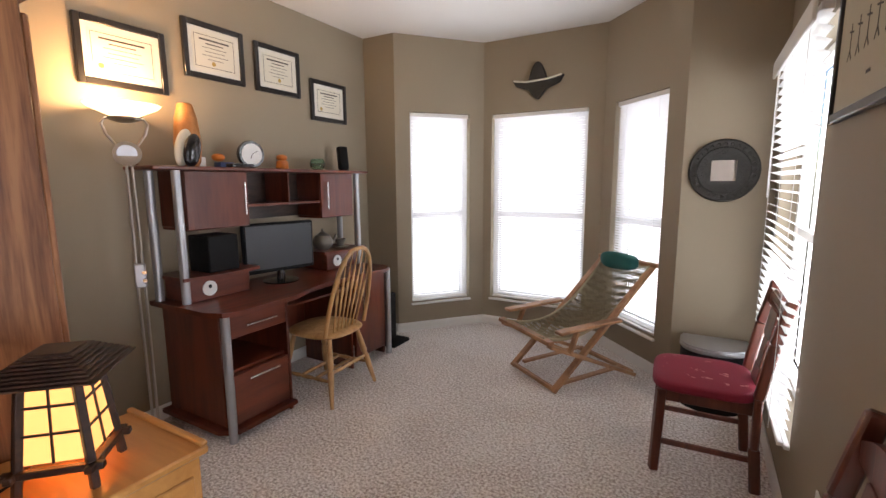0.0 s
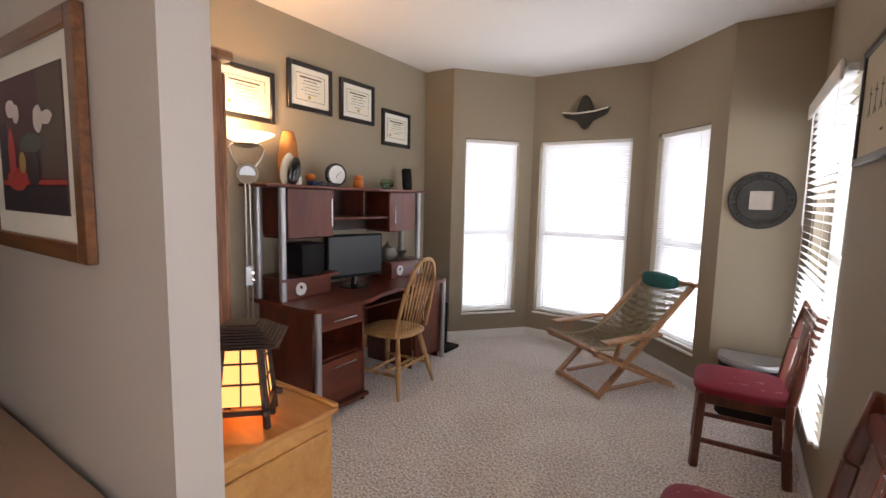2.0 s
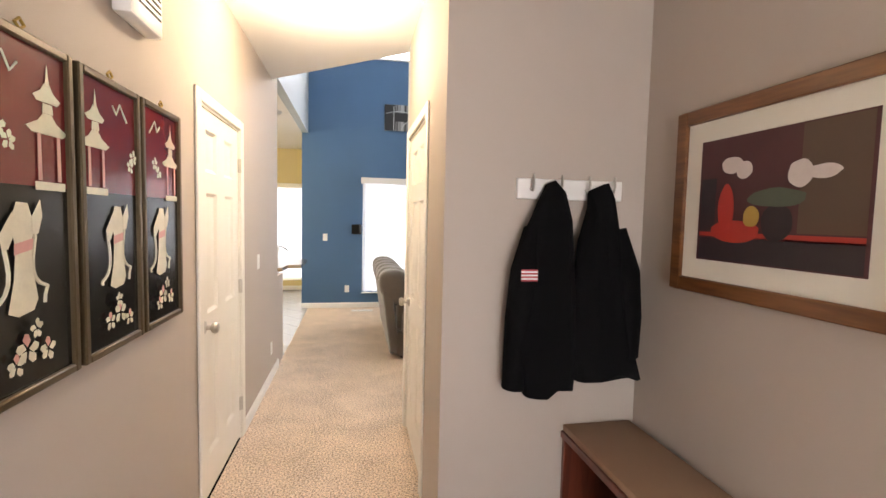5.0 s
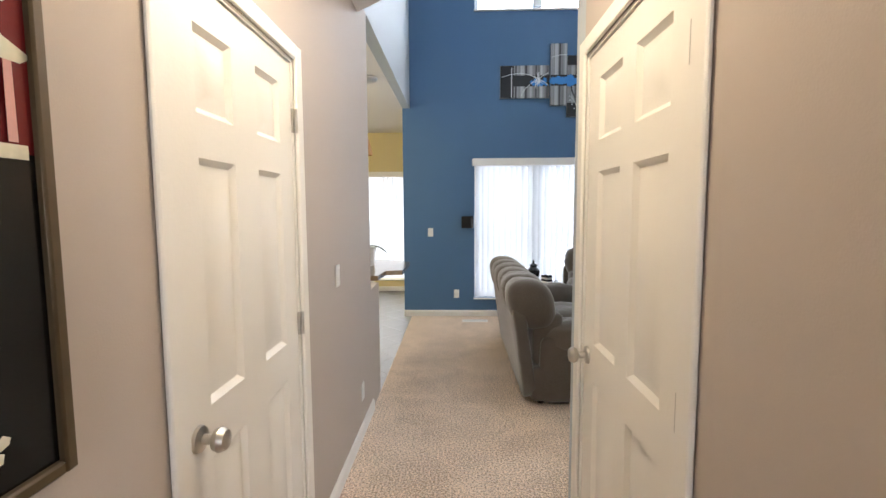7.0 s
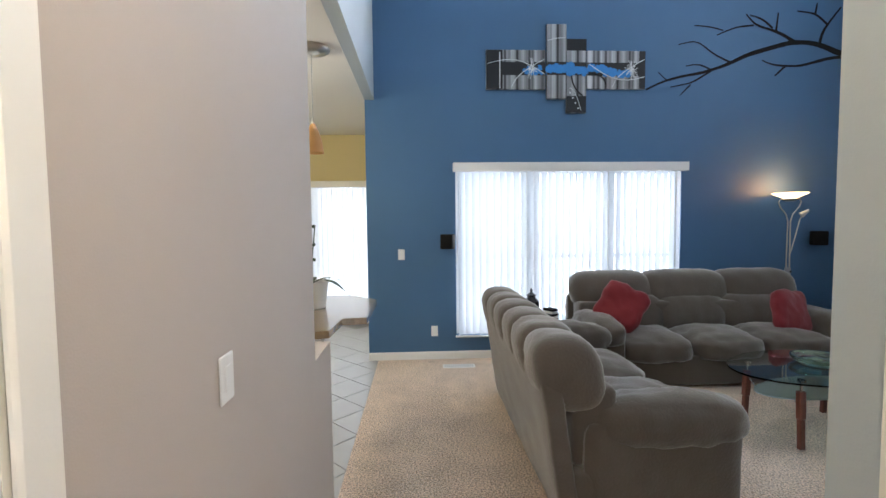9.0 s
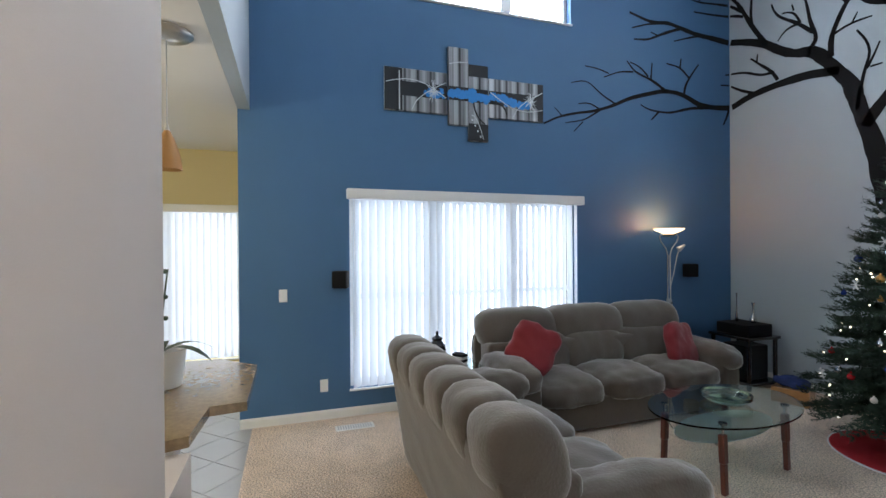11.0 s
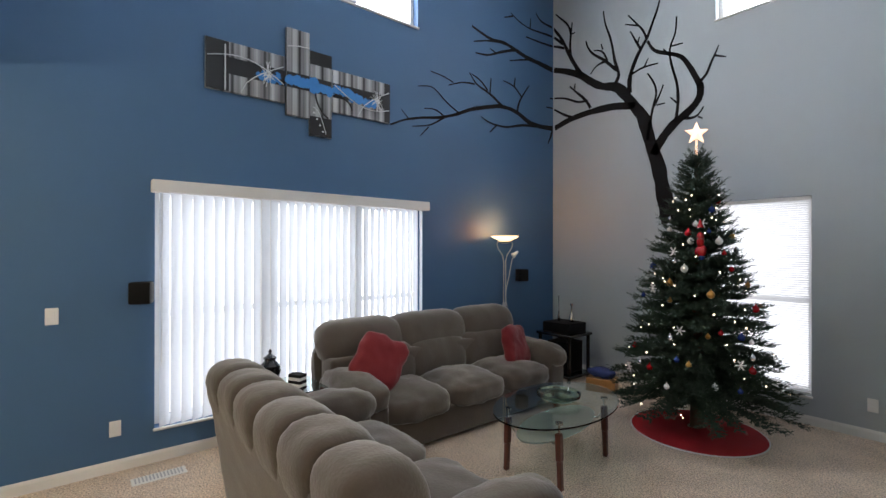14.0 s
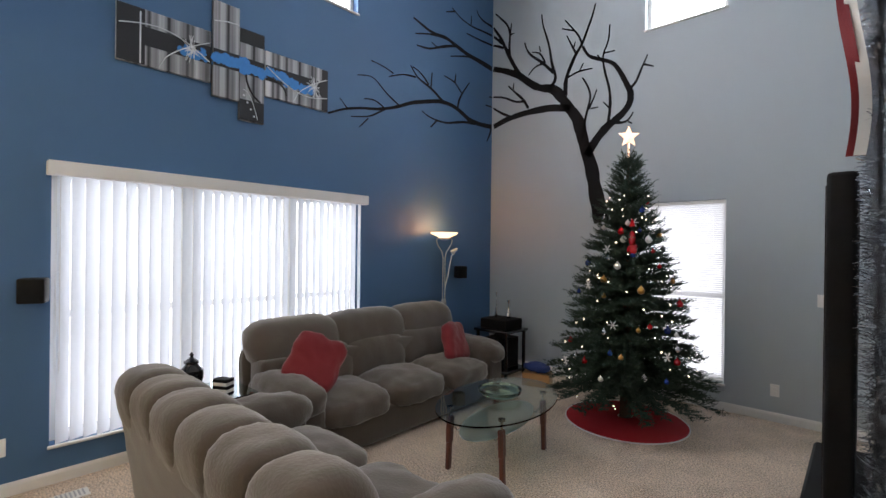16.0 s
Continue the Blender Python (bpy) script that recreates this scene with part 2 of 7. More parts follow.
cherry_up = wood("cherry_veneer_upright", (0.080, 0.014, 0.006), (0.16, 0.032, 0.012), (1, 1, 0.1), 9, 0.35, 0.3)
oak_up = wood("oak_upright", (0.13, 0.045, 0.018), (0.33, 0.145, 0.06), (1, 1.8, 0.14), 11, 0.4, 0.3)
honey = wood("honey_pine", (0.42, 0.19, 0.05), (0.56, 0.28, 0.085), (0.1, 1, 1), 6, 0.3, 0.4)
chair_oak = wood("chair_oak", (0.42, 0.23, 0.085), (0.62, 0.38, 0.17), (1, 1, 0.1), 16, 0.35, 0.3)
mahogany = wood("mahogany", (0.085, 0.018, 0.010), (0.17, 0.042, 0.022), (1, 1, 0.1), 16, 0.3, 0.4)
darkwood = wood("dark_stained_wood", (0.018, 0.008, 0.005), (0.05, 0.022, 0.013), (1, 0.2, 1), 20, 0.45, 0.2)
frame_wood = wood("walnut_frame", (0.10, 0.035, 0.012), (0.20, 0.08, 0.026), (0.1, 1, 1), 18, 0.35, 0.3)
black_frame = mat("black_frame", (0.012, 0.011, 0.011), 0.35, coat=0.3)
black_plastic = mat("black_plastic", (0.010, 0.010, 0.011), 0.6, var=0.1)
black_cloth = mat("black_cloth", (0.004, 0.004, 0.0045), 1.0, var=0.3, scale=9, bump=0.3, fine=300)
silver = mat("silver_paint", (0.45, 0.46, 0.48), 0.35, 0.7, var=0.05)
chrome = mat("chrome", (0.75, 0.74, 0.72), 0.15, 1.0, var=0.03)
nickel = mat("brushed_nickel", (0.55, 0.52, 0.47), 0.3, 1.0, var=0.05)
grey_suede = mat("grey_microfibre", (0.103, 0.084, 0.067), 0.9, var=0.38, scale=7, bump=0.25, fine=75, sheen=0.6)
red_cloth = mat("red_cushion_cloth", (0.21, 0.006, 0.012), 0.75, var=0.12, scale=8, bump=0.2, fine=250, sheen=0.3)

for cloth in (black_cloth, grey_suede, black_plastic):
    cloth.node_tree.nodes["Principled BSDF"].inputs["Specular IOR Level"].default_value = 0.12

# ---- structure ----
CEIL, TALL, KCEIL = 2.74, 5.3, 2.84


def wall(name, p, q, z0, z1, thick, material, holes=()):
    """A wall from p to q in plan, its thickness to the left of that way; holes as (from, to, bottom, top) along it."""
    p, q = Vector((*p, 0)), Vector((*q, 0))
    d = (q - p).length
    u = (q - p) / d
    m = Matrix((u, Vector((-u.y, u.x, 0)), Vector((0, 0, 1)))).transposed().to_4x4()
    m.translation = p
    bm = bmesh.new()
    cuts = sorted({0.0, d, *[c for h in holes for c in h[:2]]})
    for a, b in zip(cuts, cuts[1:]):
        z = z0
        for h in sorted(holes, key=lambda k: k[2]):
            if h[0] <= a + 1e-6 and h[1] >= b - 1e-6:
                if h[2] > z:
                    box(bm, (a, 0, z), (b, thick, h[2]), 0, m)
                z = h[3]
        if z < z1:
            box(bm, (a, 0, z), (b, thick, z1), 0, m)
    return solid(name, bm, material), m


# floors
bm = bmesh.new()
slab(bm, [(-2.40, 0.47), (0.80, 0.47), (0.80, 3.80), (0.28, 3.80), (-0.36, 4.48), (-1.49, 4.48), (-2.06, 3.80), (-2.40, 3.80)], -0.10, 0.0)
solid("floor_den", bm, den_carpet)
bm = bmesh.new()
slab(bm, [(-2.24, -1.65), (2.0, -1.65), (2.0, 0.47), (-2.24, 0.47)], -0.10, -0.012)
solid("floor_foyer", bm, hardwood)
bm = bmesh.new()
slab(bm, [(-7.97, -1.65), (-2.24, -1.65), (-2.24, -0.50), (-3.60, -0.50), (-3.60, 4.12), (-7.97, 4.12)], -0.10, 0.0)
solid("floor_living", bm, hall_carpet)
bm = bmesh.new()
slab(bm, [(-10.0, -5.2), (-4.0, -5.2), (-4.0, -1.652), (-10.0, -1.652)], -0.10, -0.006)
solid("floor_kitchen", bm, grout)

# den walls
A0, A1, B1, C1 = (-2.06, 3.80), (-1.49, 4.48), (-0.36, 4.48), (0.28, 3.80)
WZ0, WZ1 = 0.28, 2.075
wall("wall_desk", (-2.40, 0.535), (-2.40, 3.80), 0, CEIL, 0.15, olive)
wall("wall_strip_1", (-2.55, 3.80), A0, 0, CEIL, 0.15, olive)
LEN_A, LEN_B, LEN_C = math.dist(A0, A1), math.dist(A1, B1), math.dist(B1, C1)
_, MA = wall("wall_bay_1", A0, A1, 0, CEIL, 0.15, olive, [(0.14, 0.74, WZ0, WZ1)])
_, MB = wall("wall_bay_2", A1, B1, 0, CEIL, 0.15, olive, [(0.085, 0.995, WZ0, WZ1)])
_, MC = wall("wall_bay_3", B1, C1, 0, CEIL, 0.15, olive, [(0.15, 0.765, WZ0, WZ1)])
wall("wall_strip_2", C1, (0.95, 3.80), 0, CEIL, 0.15, olive)
_, MR = wall("wall_den_right", (0.80, 3.80), (0.80, 0.535), 0, CEIL, 0.15, olive, [(0.18, 1.22, 0.34, 2.06), (2.47, 2.95, 0.34, 2.06)])
# foyer and hall
wall("wall_picture", (-0.715, 0.41), (-2.55, 0.41), 0, CEIL, -0.125, greige)
wall("wall_opening_head", (0.72, 0.41), (-0.715, 0.41), 2.075, CEIL, -0.125, greige)
wall("wall_opening_side", (2.0, 0.41), (0.72, 0.41), 0, CEIL, -0.125, greige)
wall("wall_coats", (-2.185, 0.41), (-2.185, -0.53), 0, CEIL, -0.12, greige)
_, MHR = wall("wall_hall_right", (-2.305, -0.53), (-3.65, -0.53), 0, CEIL, -0.12, greige, [(0.385, 1.19, 0, 2.06)])
_, MHL = wall("wall_hall_left", (-4.98, -1.65), (2.0, -1.65), 0, KCEIL, -0.13, greige, [(1.485, 2.28, 0, 2.06)])
# the hole takes an unseen window, added to light the foyer
_, MF = wall("wall_foyer_front", (2.0, 0.41), (2.0, -1.65), 0, CEIL, 0.15, greige, [(0.45, 1.55, 0.25, 2.10)])
# living room
_, MBLUE = wall("wall_blue", (-7.965, -1.75), (-7.965, 4.10), 0, TALL, 0.16, blue_paint, [(0.97, 3.52, 0.26, 2.10), (0.97, 3.45, 4.10, 5.05)])
_, MPALE = wall("wall_pale", (-8.12, 4.10), (-3.53, 4.10), 0, TALL, 0.16, pale_paint, [(2.23, 3.12, 0.27, 2.15), (2.30, 3.11, 4.11, 5.05)])
wall("wall_living_right", (-3.65, 4.10), (-3.65, -0.53), 0, TALL, 0.12, pale_paint)
wall("wall_upper_left", (-8.12, -1.65), (-4.71, -1.65), KCEIL, TALL, -0.10, pale_paint)
wall("wall_upper_hall", (-4.71, -1.65), (-3.65, -0.41), CEIL + 0.121, TALL, -0.10, pale_paint)
# kitchen
_, MK = wall("wall_kitchen_back", (-9.90, -5.2), (-9.90, -1.62), 0, KCEIL, 0.15, yellow_paint, [(1.55, 3.35, 0.22, 2.09)])
wall("wall_kitchen_side", (-9.90, -1.75), (-8.125, -1.75), 0, KCEIL, 0.12, yellow_paint)
wall("wall_kitchen_far", (-4.0, -5.2), (-9.90, -5.2), 0, KCEIL, 0.12, yellow_paint)
wall("wall_kitchen_near", (-4.0, -1.78), (-4.0, -5.2), 0, KCEIL, 0.12, yellow_paint)
bm = bmesh.new()
box(bm, (-5.32, -1.78, 0), (-4.98, -1.65, 0.905))
solid("wall_half", bm, greige)

# ceilings
for name, outline, z in (
    ("ceiling_den", [(-2.55, 0.535), (0.95, 0.535), (0.95, 3.95), (0.35, 3.95), (-0.28, 4.63), (-1.57, 4.63), (-2.15, 3.95), (-2.55, 3.95)], CEIL),
    ("ceiling_foyer", [(-4.71, -1.65), (2.12, -1.65), (2.12, 0.535), (-3.53, 0.535), (-3.53, -0.41), (-3.65, -0.41)], CEIL),
    ("ceiling_kitchen", [(-10.05, -5.32), (-3.88, -5.32), (-3.88, -1.752), (-10.05, -1.752)], KCEIL),
    ("ceiling_living", [(-8.12, -1.75), (-3.53, -1.75), (-3.53, 4.26), (-8.12, 4.26)], TALL),
):
    bm = bmesh.new()
    slab(bm, outline, z, z + 0.12)
    solid(name, bm, ceiling_white)


def skirting(name, runs, height=0.085, depth=0.014):
    """Baseboard along straight runs; the board stands to the right of each way."""
    bm = bmesh.new()
    for p, q in runs:
        p, q = Vector((*p, 0)), Vector((*q, 0))
        u = (q - p).normalized()
        r = Vector((u.y, -u.x, 0))
        prof = [(0, 0), (depth, 0), (depth, height * 0.75), (depth * 0.45, height), (0, height)]
        ends = [[bm.verts.new(e + r * (a + 0.001) + Vector((0, 0, z))) for a, z in prof] for e in (p, q)]
        for i in range(5):
            bm.faces.new((ends[0][i], ends[0][(i + 1) % 5], ends[1][(i + 1) % 5], ends[1][i]))
        bm.faces.new(ends[0])
        bm.faces.new(ends[1][::-1])
    return solid(name, bm, trim_white)


skirting("baseboard_den", [((-2.40, 0.55), (-2.40, 3.80)), ((-2.40, 3.80), A0), (A0, A1), (A1, B1), (B1, C1), (C1, (0.80, 3.80)), ((0.80, 3.80), (0.80, 0.55))])
skirting("baseboard_foyer", [((-2.185, -0.53), (-2.185, 0.41)), ((-2.185, 0.41), (-0.715, 0.41))])
skirting("baseboard_hall", [((2.0, -1.65), (-2.635, -1.65)), ((-3.56, -1.65), (-4.98, -1.65))])
skirting("baseboard_living", [((-7.965, -1.75), (-7.965, 4.10)), ((-7.965, 4.10), (-3.65, 4.10)), ((-3.65, 4.10), (-3.65, -0.41))])
skirting("baseboard_kitchen", [((-9.90, -5.2), (-9.90, -1.75))])

# ---- windows ----


def window(name, m, u0, u1, z0, z1, mullions=(), rail=True):
    """Vinyl window in a wall's opening: frame, sashes, panes and sill, in the wall's own axes."""
    root = tagged(new(name), kind="structure")
    root.matrix_basis = m
    y0, y1, w = 0.085, 0.145, 0.045
    edges = [u0, *mullions, u1]
    bm = bmesh.new()
    box(bm, (u0, y0, z0), (u0 + w, y1, z1), 0.004)
    box(bm, (u1 - w, y0, z0), (u1, y1, z1), 0.004)
    box(bm, (u0 + w, y0, z1 - w), (u1 - w, y1, z1), 0.004)
    box(bm, (u0 + w, y0, z0), (u1 - w, y1, z0 + w), 0.004)
    for c in mullions:
        box(bm, (c - 0.06, y0 - 0.055, z0 + w), (c + 0.06, y1 - 0.003, z1 - w), 0.004)
    part("window_frame", bm, trim_white, root)
    if rail:
        for a, b in zip(edges, edges[1:]):
            bm = bmesh.new()
            zc = z0 + (z1 - z0) * 0.47
            box(bm, (a + w, y0 + 0.008, zc - 0.025), (b - w, y1 - 0.006, zc + 0.025), 0.004)
            part("meeting_rail", bm, trim_white, root)
    for a, b in zip(edges, edges[1:]):
        bm = bmesh.new()
        box(bm, (a + 0.03, 0.112, z0 + 0.03), (b - 0.03, 0.118, z1 - 0.03))
        pane = part("pane", bm, pane_glass, root)
        pane.visible_shadow = False
    bm = bmesh.new()
    box(bm, (u0 - 0.01, -0.022, z0 - 0.022), (u1 + 0.01, y0, z0 - 0.002), 0.005)
    part("window_sill", bm, trim_white, root)
    return root


def mini_blind(m, u0, u1, z0, z1, y, label, pitch=0.0215, depth=0.025, tilt=49, material=None, wand=True, valance=0.0):
    """Horizontal blind: headrail, slats, bottom rail, ladder cords."""
    material = material or blind_white
    root = thing("window_blind", m, label, "blind")
    bm = bmesh.new()
    box(bm, (u0, y - 0.02, z1 - 0.035), (u1, y + 0.02, z1), 0.003)
    part("headrail", bm, trim_white, root)
    if valance:
        bm = bmesh.new()
        box(bm, (u0 - 0.03, y - 0.05, z1 - valance), (u1 + 0.03, y - 0.035, z1 + 0.015), 0.004)
        part("valance", bm, trim_white, root)
    bm = bmesh.new()
    n = int((z1 - z0 - 0.06) / pitch)
    dy, dz = depth / 2 * math.cos(radians(tilt)), depth / 2 * math.sin(radians(tilt))
    for i in range(n):
        z = z1 - 0.045 - i * pitch
        s = random.uniform(-0.0008, 0.0008)
        row = [[bm.verts.new((u, y + k * dy, z - k * dz + 0.0022 * (1 - k * k) + s)) for u in (u0 + 0.004, u1 - 0.004)] for k in (-1, 0, 1)]
        for a, b in zip(row, row[1:]):
            bm.faces.new((a[0], a[1], b[1], b[0]))
    tagged(part("slats", bm, material, root), kind="stuff")
    bm = bmesh.new()
    box(bm, (u0 + 0.003, y - 0.012, z0), (u1 - 0.003, y + 0.012, z0 + 0.018), 0.003)
    part("bottom_rail", bm, trim_white, root)
    for k in (0.18, 0.82) if u1 - u0 < 0.8 else (0.12, 0.5, 0.88):
        bm = bmesh.new()
        u = u0 + k * (u1 - u0)
        rod(bm, (u, y - depth * 0.6, z0 + 0.01), (u, y - depth * 0.6, z1 - 0.03), 0.0012, seg=5)
        part("ladder_cord", bm, trim_white, root)
    if wand:
        bm = bmesh.new()
        rod(bm, (u0 + 0.06, y - 0.03, z1 - 0.75), (u0 + 0.06, y - 0.03, z1 - 0.03), 0.004, seg=6)
        part("tilt_wand", bm, trim_white, root)
    return root


def vane_blind(m, u0, u1, z0, z1, label, gaps=()):
    """Vertical blind: valance, turned vanes with a gentle curve."""
    root = thing("vertical_blind", m, label, "blind")
    bm = bmesh.new()
    box(bm, (u0 - 0.05, -0.10, z1 - 0.035), (u1 + 0.05, -0.012, z1 + 0.06), 0.006)
    part("valance", bm, trim_white, root)
    n = int((u1 - u0) / 0.076)
    for i in range(n):
        u = u0 + 0.04 + i * (u1 - u0 - 0.08) / (n - 1)
        a = radians(27 + random.uniform(-7, 7))
        bm = bmesh.new()
        c, s = 0.044 * math.cos(a), 0.044 * math.sin(a)
        lo = z0 + random.uniform(0.0, 0.008)
        rows = [[bm.verts.new((u + k * c, -0.05 + k * s + 0.007 * (1 - k * k), z)) for k in (-1, -0.4, 0.4, 1)] for z in (lo, (lo + z1) / 2, z1 - 0.03)]
        for p, q in zip(rows, rows[1:]):
            for j in range(3):
                bm.faces.new((p[j], p[j + 1], q[j + 1], q[j]))
        part("vane", bm, vane_white, root)
    bm = bmesh.new()
    tube(bm, [(u0 - 0.005, -0.06, z1 - 0.04), (u0 - 0.005, -0.06, z0 + 0.5), (u0 + 0.01, -0.06, z0 + 0.45), (u0 + 0.02, -0.06, z0 + 0.5), (u0 + 0.02, -0.06, z1 - 0.04)], 0.0025, 6)
    part("pull_chain", bm, trim_white, root)
    return root


window("window_1", MA, 0.14, 0.74, WZ0, WZ1)
window("window_2", MB, 0.085, 0.995, WZ0, WZ1)
window("window_3", MC, 0.15, 0.765, WZ0, WZ1)
mini_blind(MA, 0.15, 0.73, WZ0 + 0.004, WZ1 - 0.004, 0.035, "closed white mini blind in the narrow bay window", wand=False)
mini_blind(MB, 0.095, 0.985, WZ0 + 0.004, WZ1 - 0.004, 0.035, "closed white mini blind in the wide middle bay window", wand=False)
mini_blind(MC, 0.16, 0.755, WZ0 + 0.004, WZ1 - 0.004, 0.035, "closed white mini blind with a tilt wand", wand=False)
window("window_4", MR, 0.18, 1.22, 0.34, 2.06)
window("window_5", MR, 2.47, 2.95, 0.34, 2.06)
mini_blind(MR, 0.16, 1.24, 0.335, 2.09, -0.035, "half-open white faux-wood blind with wide slats", 0.044, 0.05, 20, faux_white, True, 0.075)
mini_blind(MR, 2.45, 2.97, 0.335, 2.09, -0.035, "half-open white faux-wood blind on the narrower window", 0.044, 0.05, 20, faux_white, True, 0.075)
window("window_6", MBLUE, 0.97, 3.52, 0.26, 2.10, (1.80, 2.70))
vane_blind(MBLUE, 0.99, 3.50, 0.275, 2.10, "white vertical blind over the triple window, vanes ajar")
window("window_7", MBLUE, 0.97, 3.45, 4.10, 5.05, (1.80, 2.66), False)
window("window_8", MPALE, 2.23, 3.12, 0.27, 2.15)
mini_blind(MPALE, 2.24, 3.11, 0.275, 2.145, 0.035, "closed white mini blind behind the decorated tree", wand=False)
window("window_9", MPALE, 2.30, 3.11, 4.11, 5.05, (), False)
window("window_10", MK, 1.55, 3.35, 0.22, 2.09, (2.45,))
vane_blind(MK, 1.57, 3.33, 0.24, 2.09, "white vertical blind over the kitchen nook window")


def lamp_in(name, m, u0, u1, z0, z1, watts, y=0.153):
    c = m @ Vector(((u0 + u1) / 2, y, (z0 + z1) / 2))
    t = m @ Vector(((u0 + u1) / 2, y - 1, (z0 + z1) / 2))
    return daylight(name, c, t, u1 - u0 - 0.1, z1 - z0 - 0.1, watts * (u1 - u0) * (z1 - z0) * DAY)


# unseen foyer window with its lamp, added to brighten the coat wall
window("added_window", MF, 0.45, 1.55, 0.25, 2.10)
lamp_in("added_window_light", MF, 0.45, 1.55, 0.25, 2.10, 17)
lamp_in("sky_light_1", MA, 0.14, 0.74, WZ0, WZ1, 8.5)
lamp_in("sky_light_2", MB, 0.085, 0.995, WZ0, WZ1, 8.5)
lamp_in("sky_light_3", MC, 0.15, 0.765, WZ0, WZ1, 8.5)
lamp_in("sky_light_4", MR, 0.18, 1.22, 0.34, 2.06, 13)
lamp_in("sky_light_5", MR, 2.47, 2.95, 0.34, 2.06, 7)
lamp_in("sky_light_6", MBLUE, 0.97, 3.52, 0.26, 2.10, 9)
lamp_in("sky_light_7", MBLUE, 0.97, 3.45, 4.10, 5.05, 42)
lamp_in("sky_light_8", MPALE, 2.23, 3.12, 0.27, 2.15, 9)
lamp_in("sky_light_9", MPALE, 2.30, 3.11, 4.11, 5.05, 42)
lamp_in("sky_light_10", MK, 1.55, 3.35, 0.22, 2.09, 9)

# ---- living room ----


def stuffed_roll(bm, x0, x1, cy, cz, ry, rz, lean, ends=(False, False), p=2.6):
    """One gathered section of a padded back, pinched at its seams; ends says which side is a rounded outer end."""
    nu, nf = 22, 34
    rings = []
    for i in range(nu + 1):
        u = 2 * i / nu - 1
        e = abs(u)
        outer = ends[0] if u < 0 else ends[1]
        f = (1 - e ** 4.5) ** 0.42 * 0.995 + 0.005 if outer else 1 - 0.20 * e ** 7 - 0.035 * e * e
        ring = []
        for j in range(nf):
            a = 2 * math.pi * j / nf
            c, n = math.cos(a), math.sin(a)
            k = (abs(c) ** p + abs(n) ** p) ** (-1 / p)
            g = f * (1 + 0.022 * math.sin(17 * a + 5 * x0) * e ** 3)
            y, z = c * k * ry * g, n * k * rz * g
            q = Vector((x0 + (x1 - x0) * i / nu, cy + y + lean * z, cz + z))
            w = noise.noise(q * 6.0) * 0.009 + noise.noise(q * 17.0) * 0.004
            ring.append(bm.verts.new(q + Vector((0, c, n)) * w))
        rings.append(ring)
    for u, v in zip(rings, rings[1:]):
        for j in range(nf):
            bm.faces.new((u[j], u[(j + 1) % nf], v[(j + 1) % nf], v[j]))
    bm.faces.new(rings[0][::-1])
    bm.faces.new(rings[-1])
    return bm


def sofa(name, m, length, label, seats, rolls, depth=0.97, top=0.80):
    """Stuffed sofa: x along its length, the back towards +y, front at y = 0; plain base, seats, gathered back, pillow arms."""
    root = thing(name, m, label, "sofa")
    bm = bmesh.new()
    box(bm, (0.03, 0.05, 0.03), (length - 0.03, depth - 0.12, 0.30), 0.03, None, 3)
    part("base", bm, grey_suede, root)
    bm = bmesh.new()
    box(bm, (0.06, depth - 0.36, 0.301), (length - 0.06, depth - 0.13, 0.70), 0.04, None, 3)
    part("back_core", bm, grey_suede, root)
    inner = length - 0.52
    w = inner / seats
    for i in range(seats):
        c = 0.26 + w * (i + 0.5)
        bm = bmesh.new()
        soft(bm, (c, 0.32, 0.35), (w + 0.012, 0.70, 0.22), 4.2, 14, None, 0.016, 0.045)
        part("seat_cushion", bm, grey_suede, root)
        bm = bmesh.new()
        stuffed_roll(bm, 0.26 + w * i, 0.26 + w * (i + 1), depth - 0.27, 0.56, 0.12, 0.20, 0.15)
        part("lumbar_cushion", bm, grey_suede, root)
    k = (length - 0.04) / rolls
    for i in range(rolls):
        bm = bmesh.new()
        stuffed_roll(bm, 0.02 + k * i, 0.02 + k * (i + 1), depth - 0.12, top, 0.18, 0.195, 0.20, (i == 0, i == rolls - 1))
        part("back_roll", bm, grey_suede, root)
    bm = bmesh.new()
    lean = Matrix.Translation((length / 2, depth - 0.12, 0.03)) @ Matrix.Rotation(radians(-8), 4, "X")
    soft(bm, (0, 0, 0.385), (length - 0.05, 0.12, 0.77), 10, 22, lean, 0.006)
    part("back_panel", bm, grey_suede, root)
    for x in (0.145, length - 0.145):
        bm = bmesh.new()
        soft(bm, (x, 0.42, 0.28), (0.25, 0.80, 0.52), 10, 10, None, 0.005)
        part("arm_panel", bm, grey_suede, root)
        bm = bmesh.new()
        soft(bm, (x, 0.37, 0.505), (0.31, 0.84, 0.25), 2.9, 14, None, 0.016, 0.02)
        part("arm_pad", bm, grey_suede, root)
    for x in (0.1, length - 0.1):
        for y in (0.12, depth - 0.2):
            bm = bmesh.new()
            rod(bm, (x, y, 0), (x, y, 0.05), 0.025, 0.03)
            part("foot", bm, darkwood, root)
    return root


# seen from the hall the loveseat turns its back to the walkway
sofa("loveseat", pose(-5.03, 0.42, 0, 0, 0, 180), 1.93, "grey microfibre loveseat with a rolled, tufted back", 2, 6, 1.0, 0.765)
sofa("sofa", pose(-6.80, 0.36, 0, 0, 0, 90), 2.48, "grey microfibre three-seat sofa under the window", 3, 3)


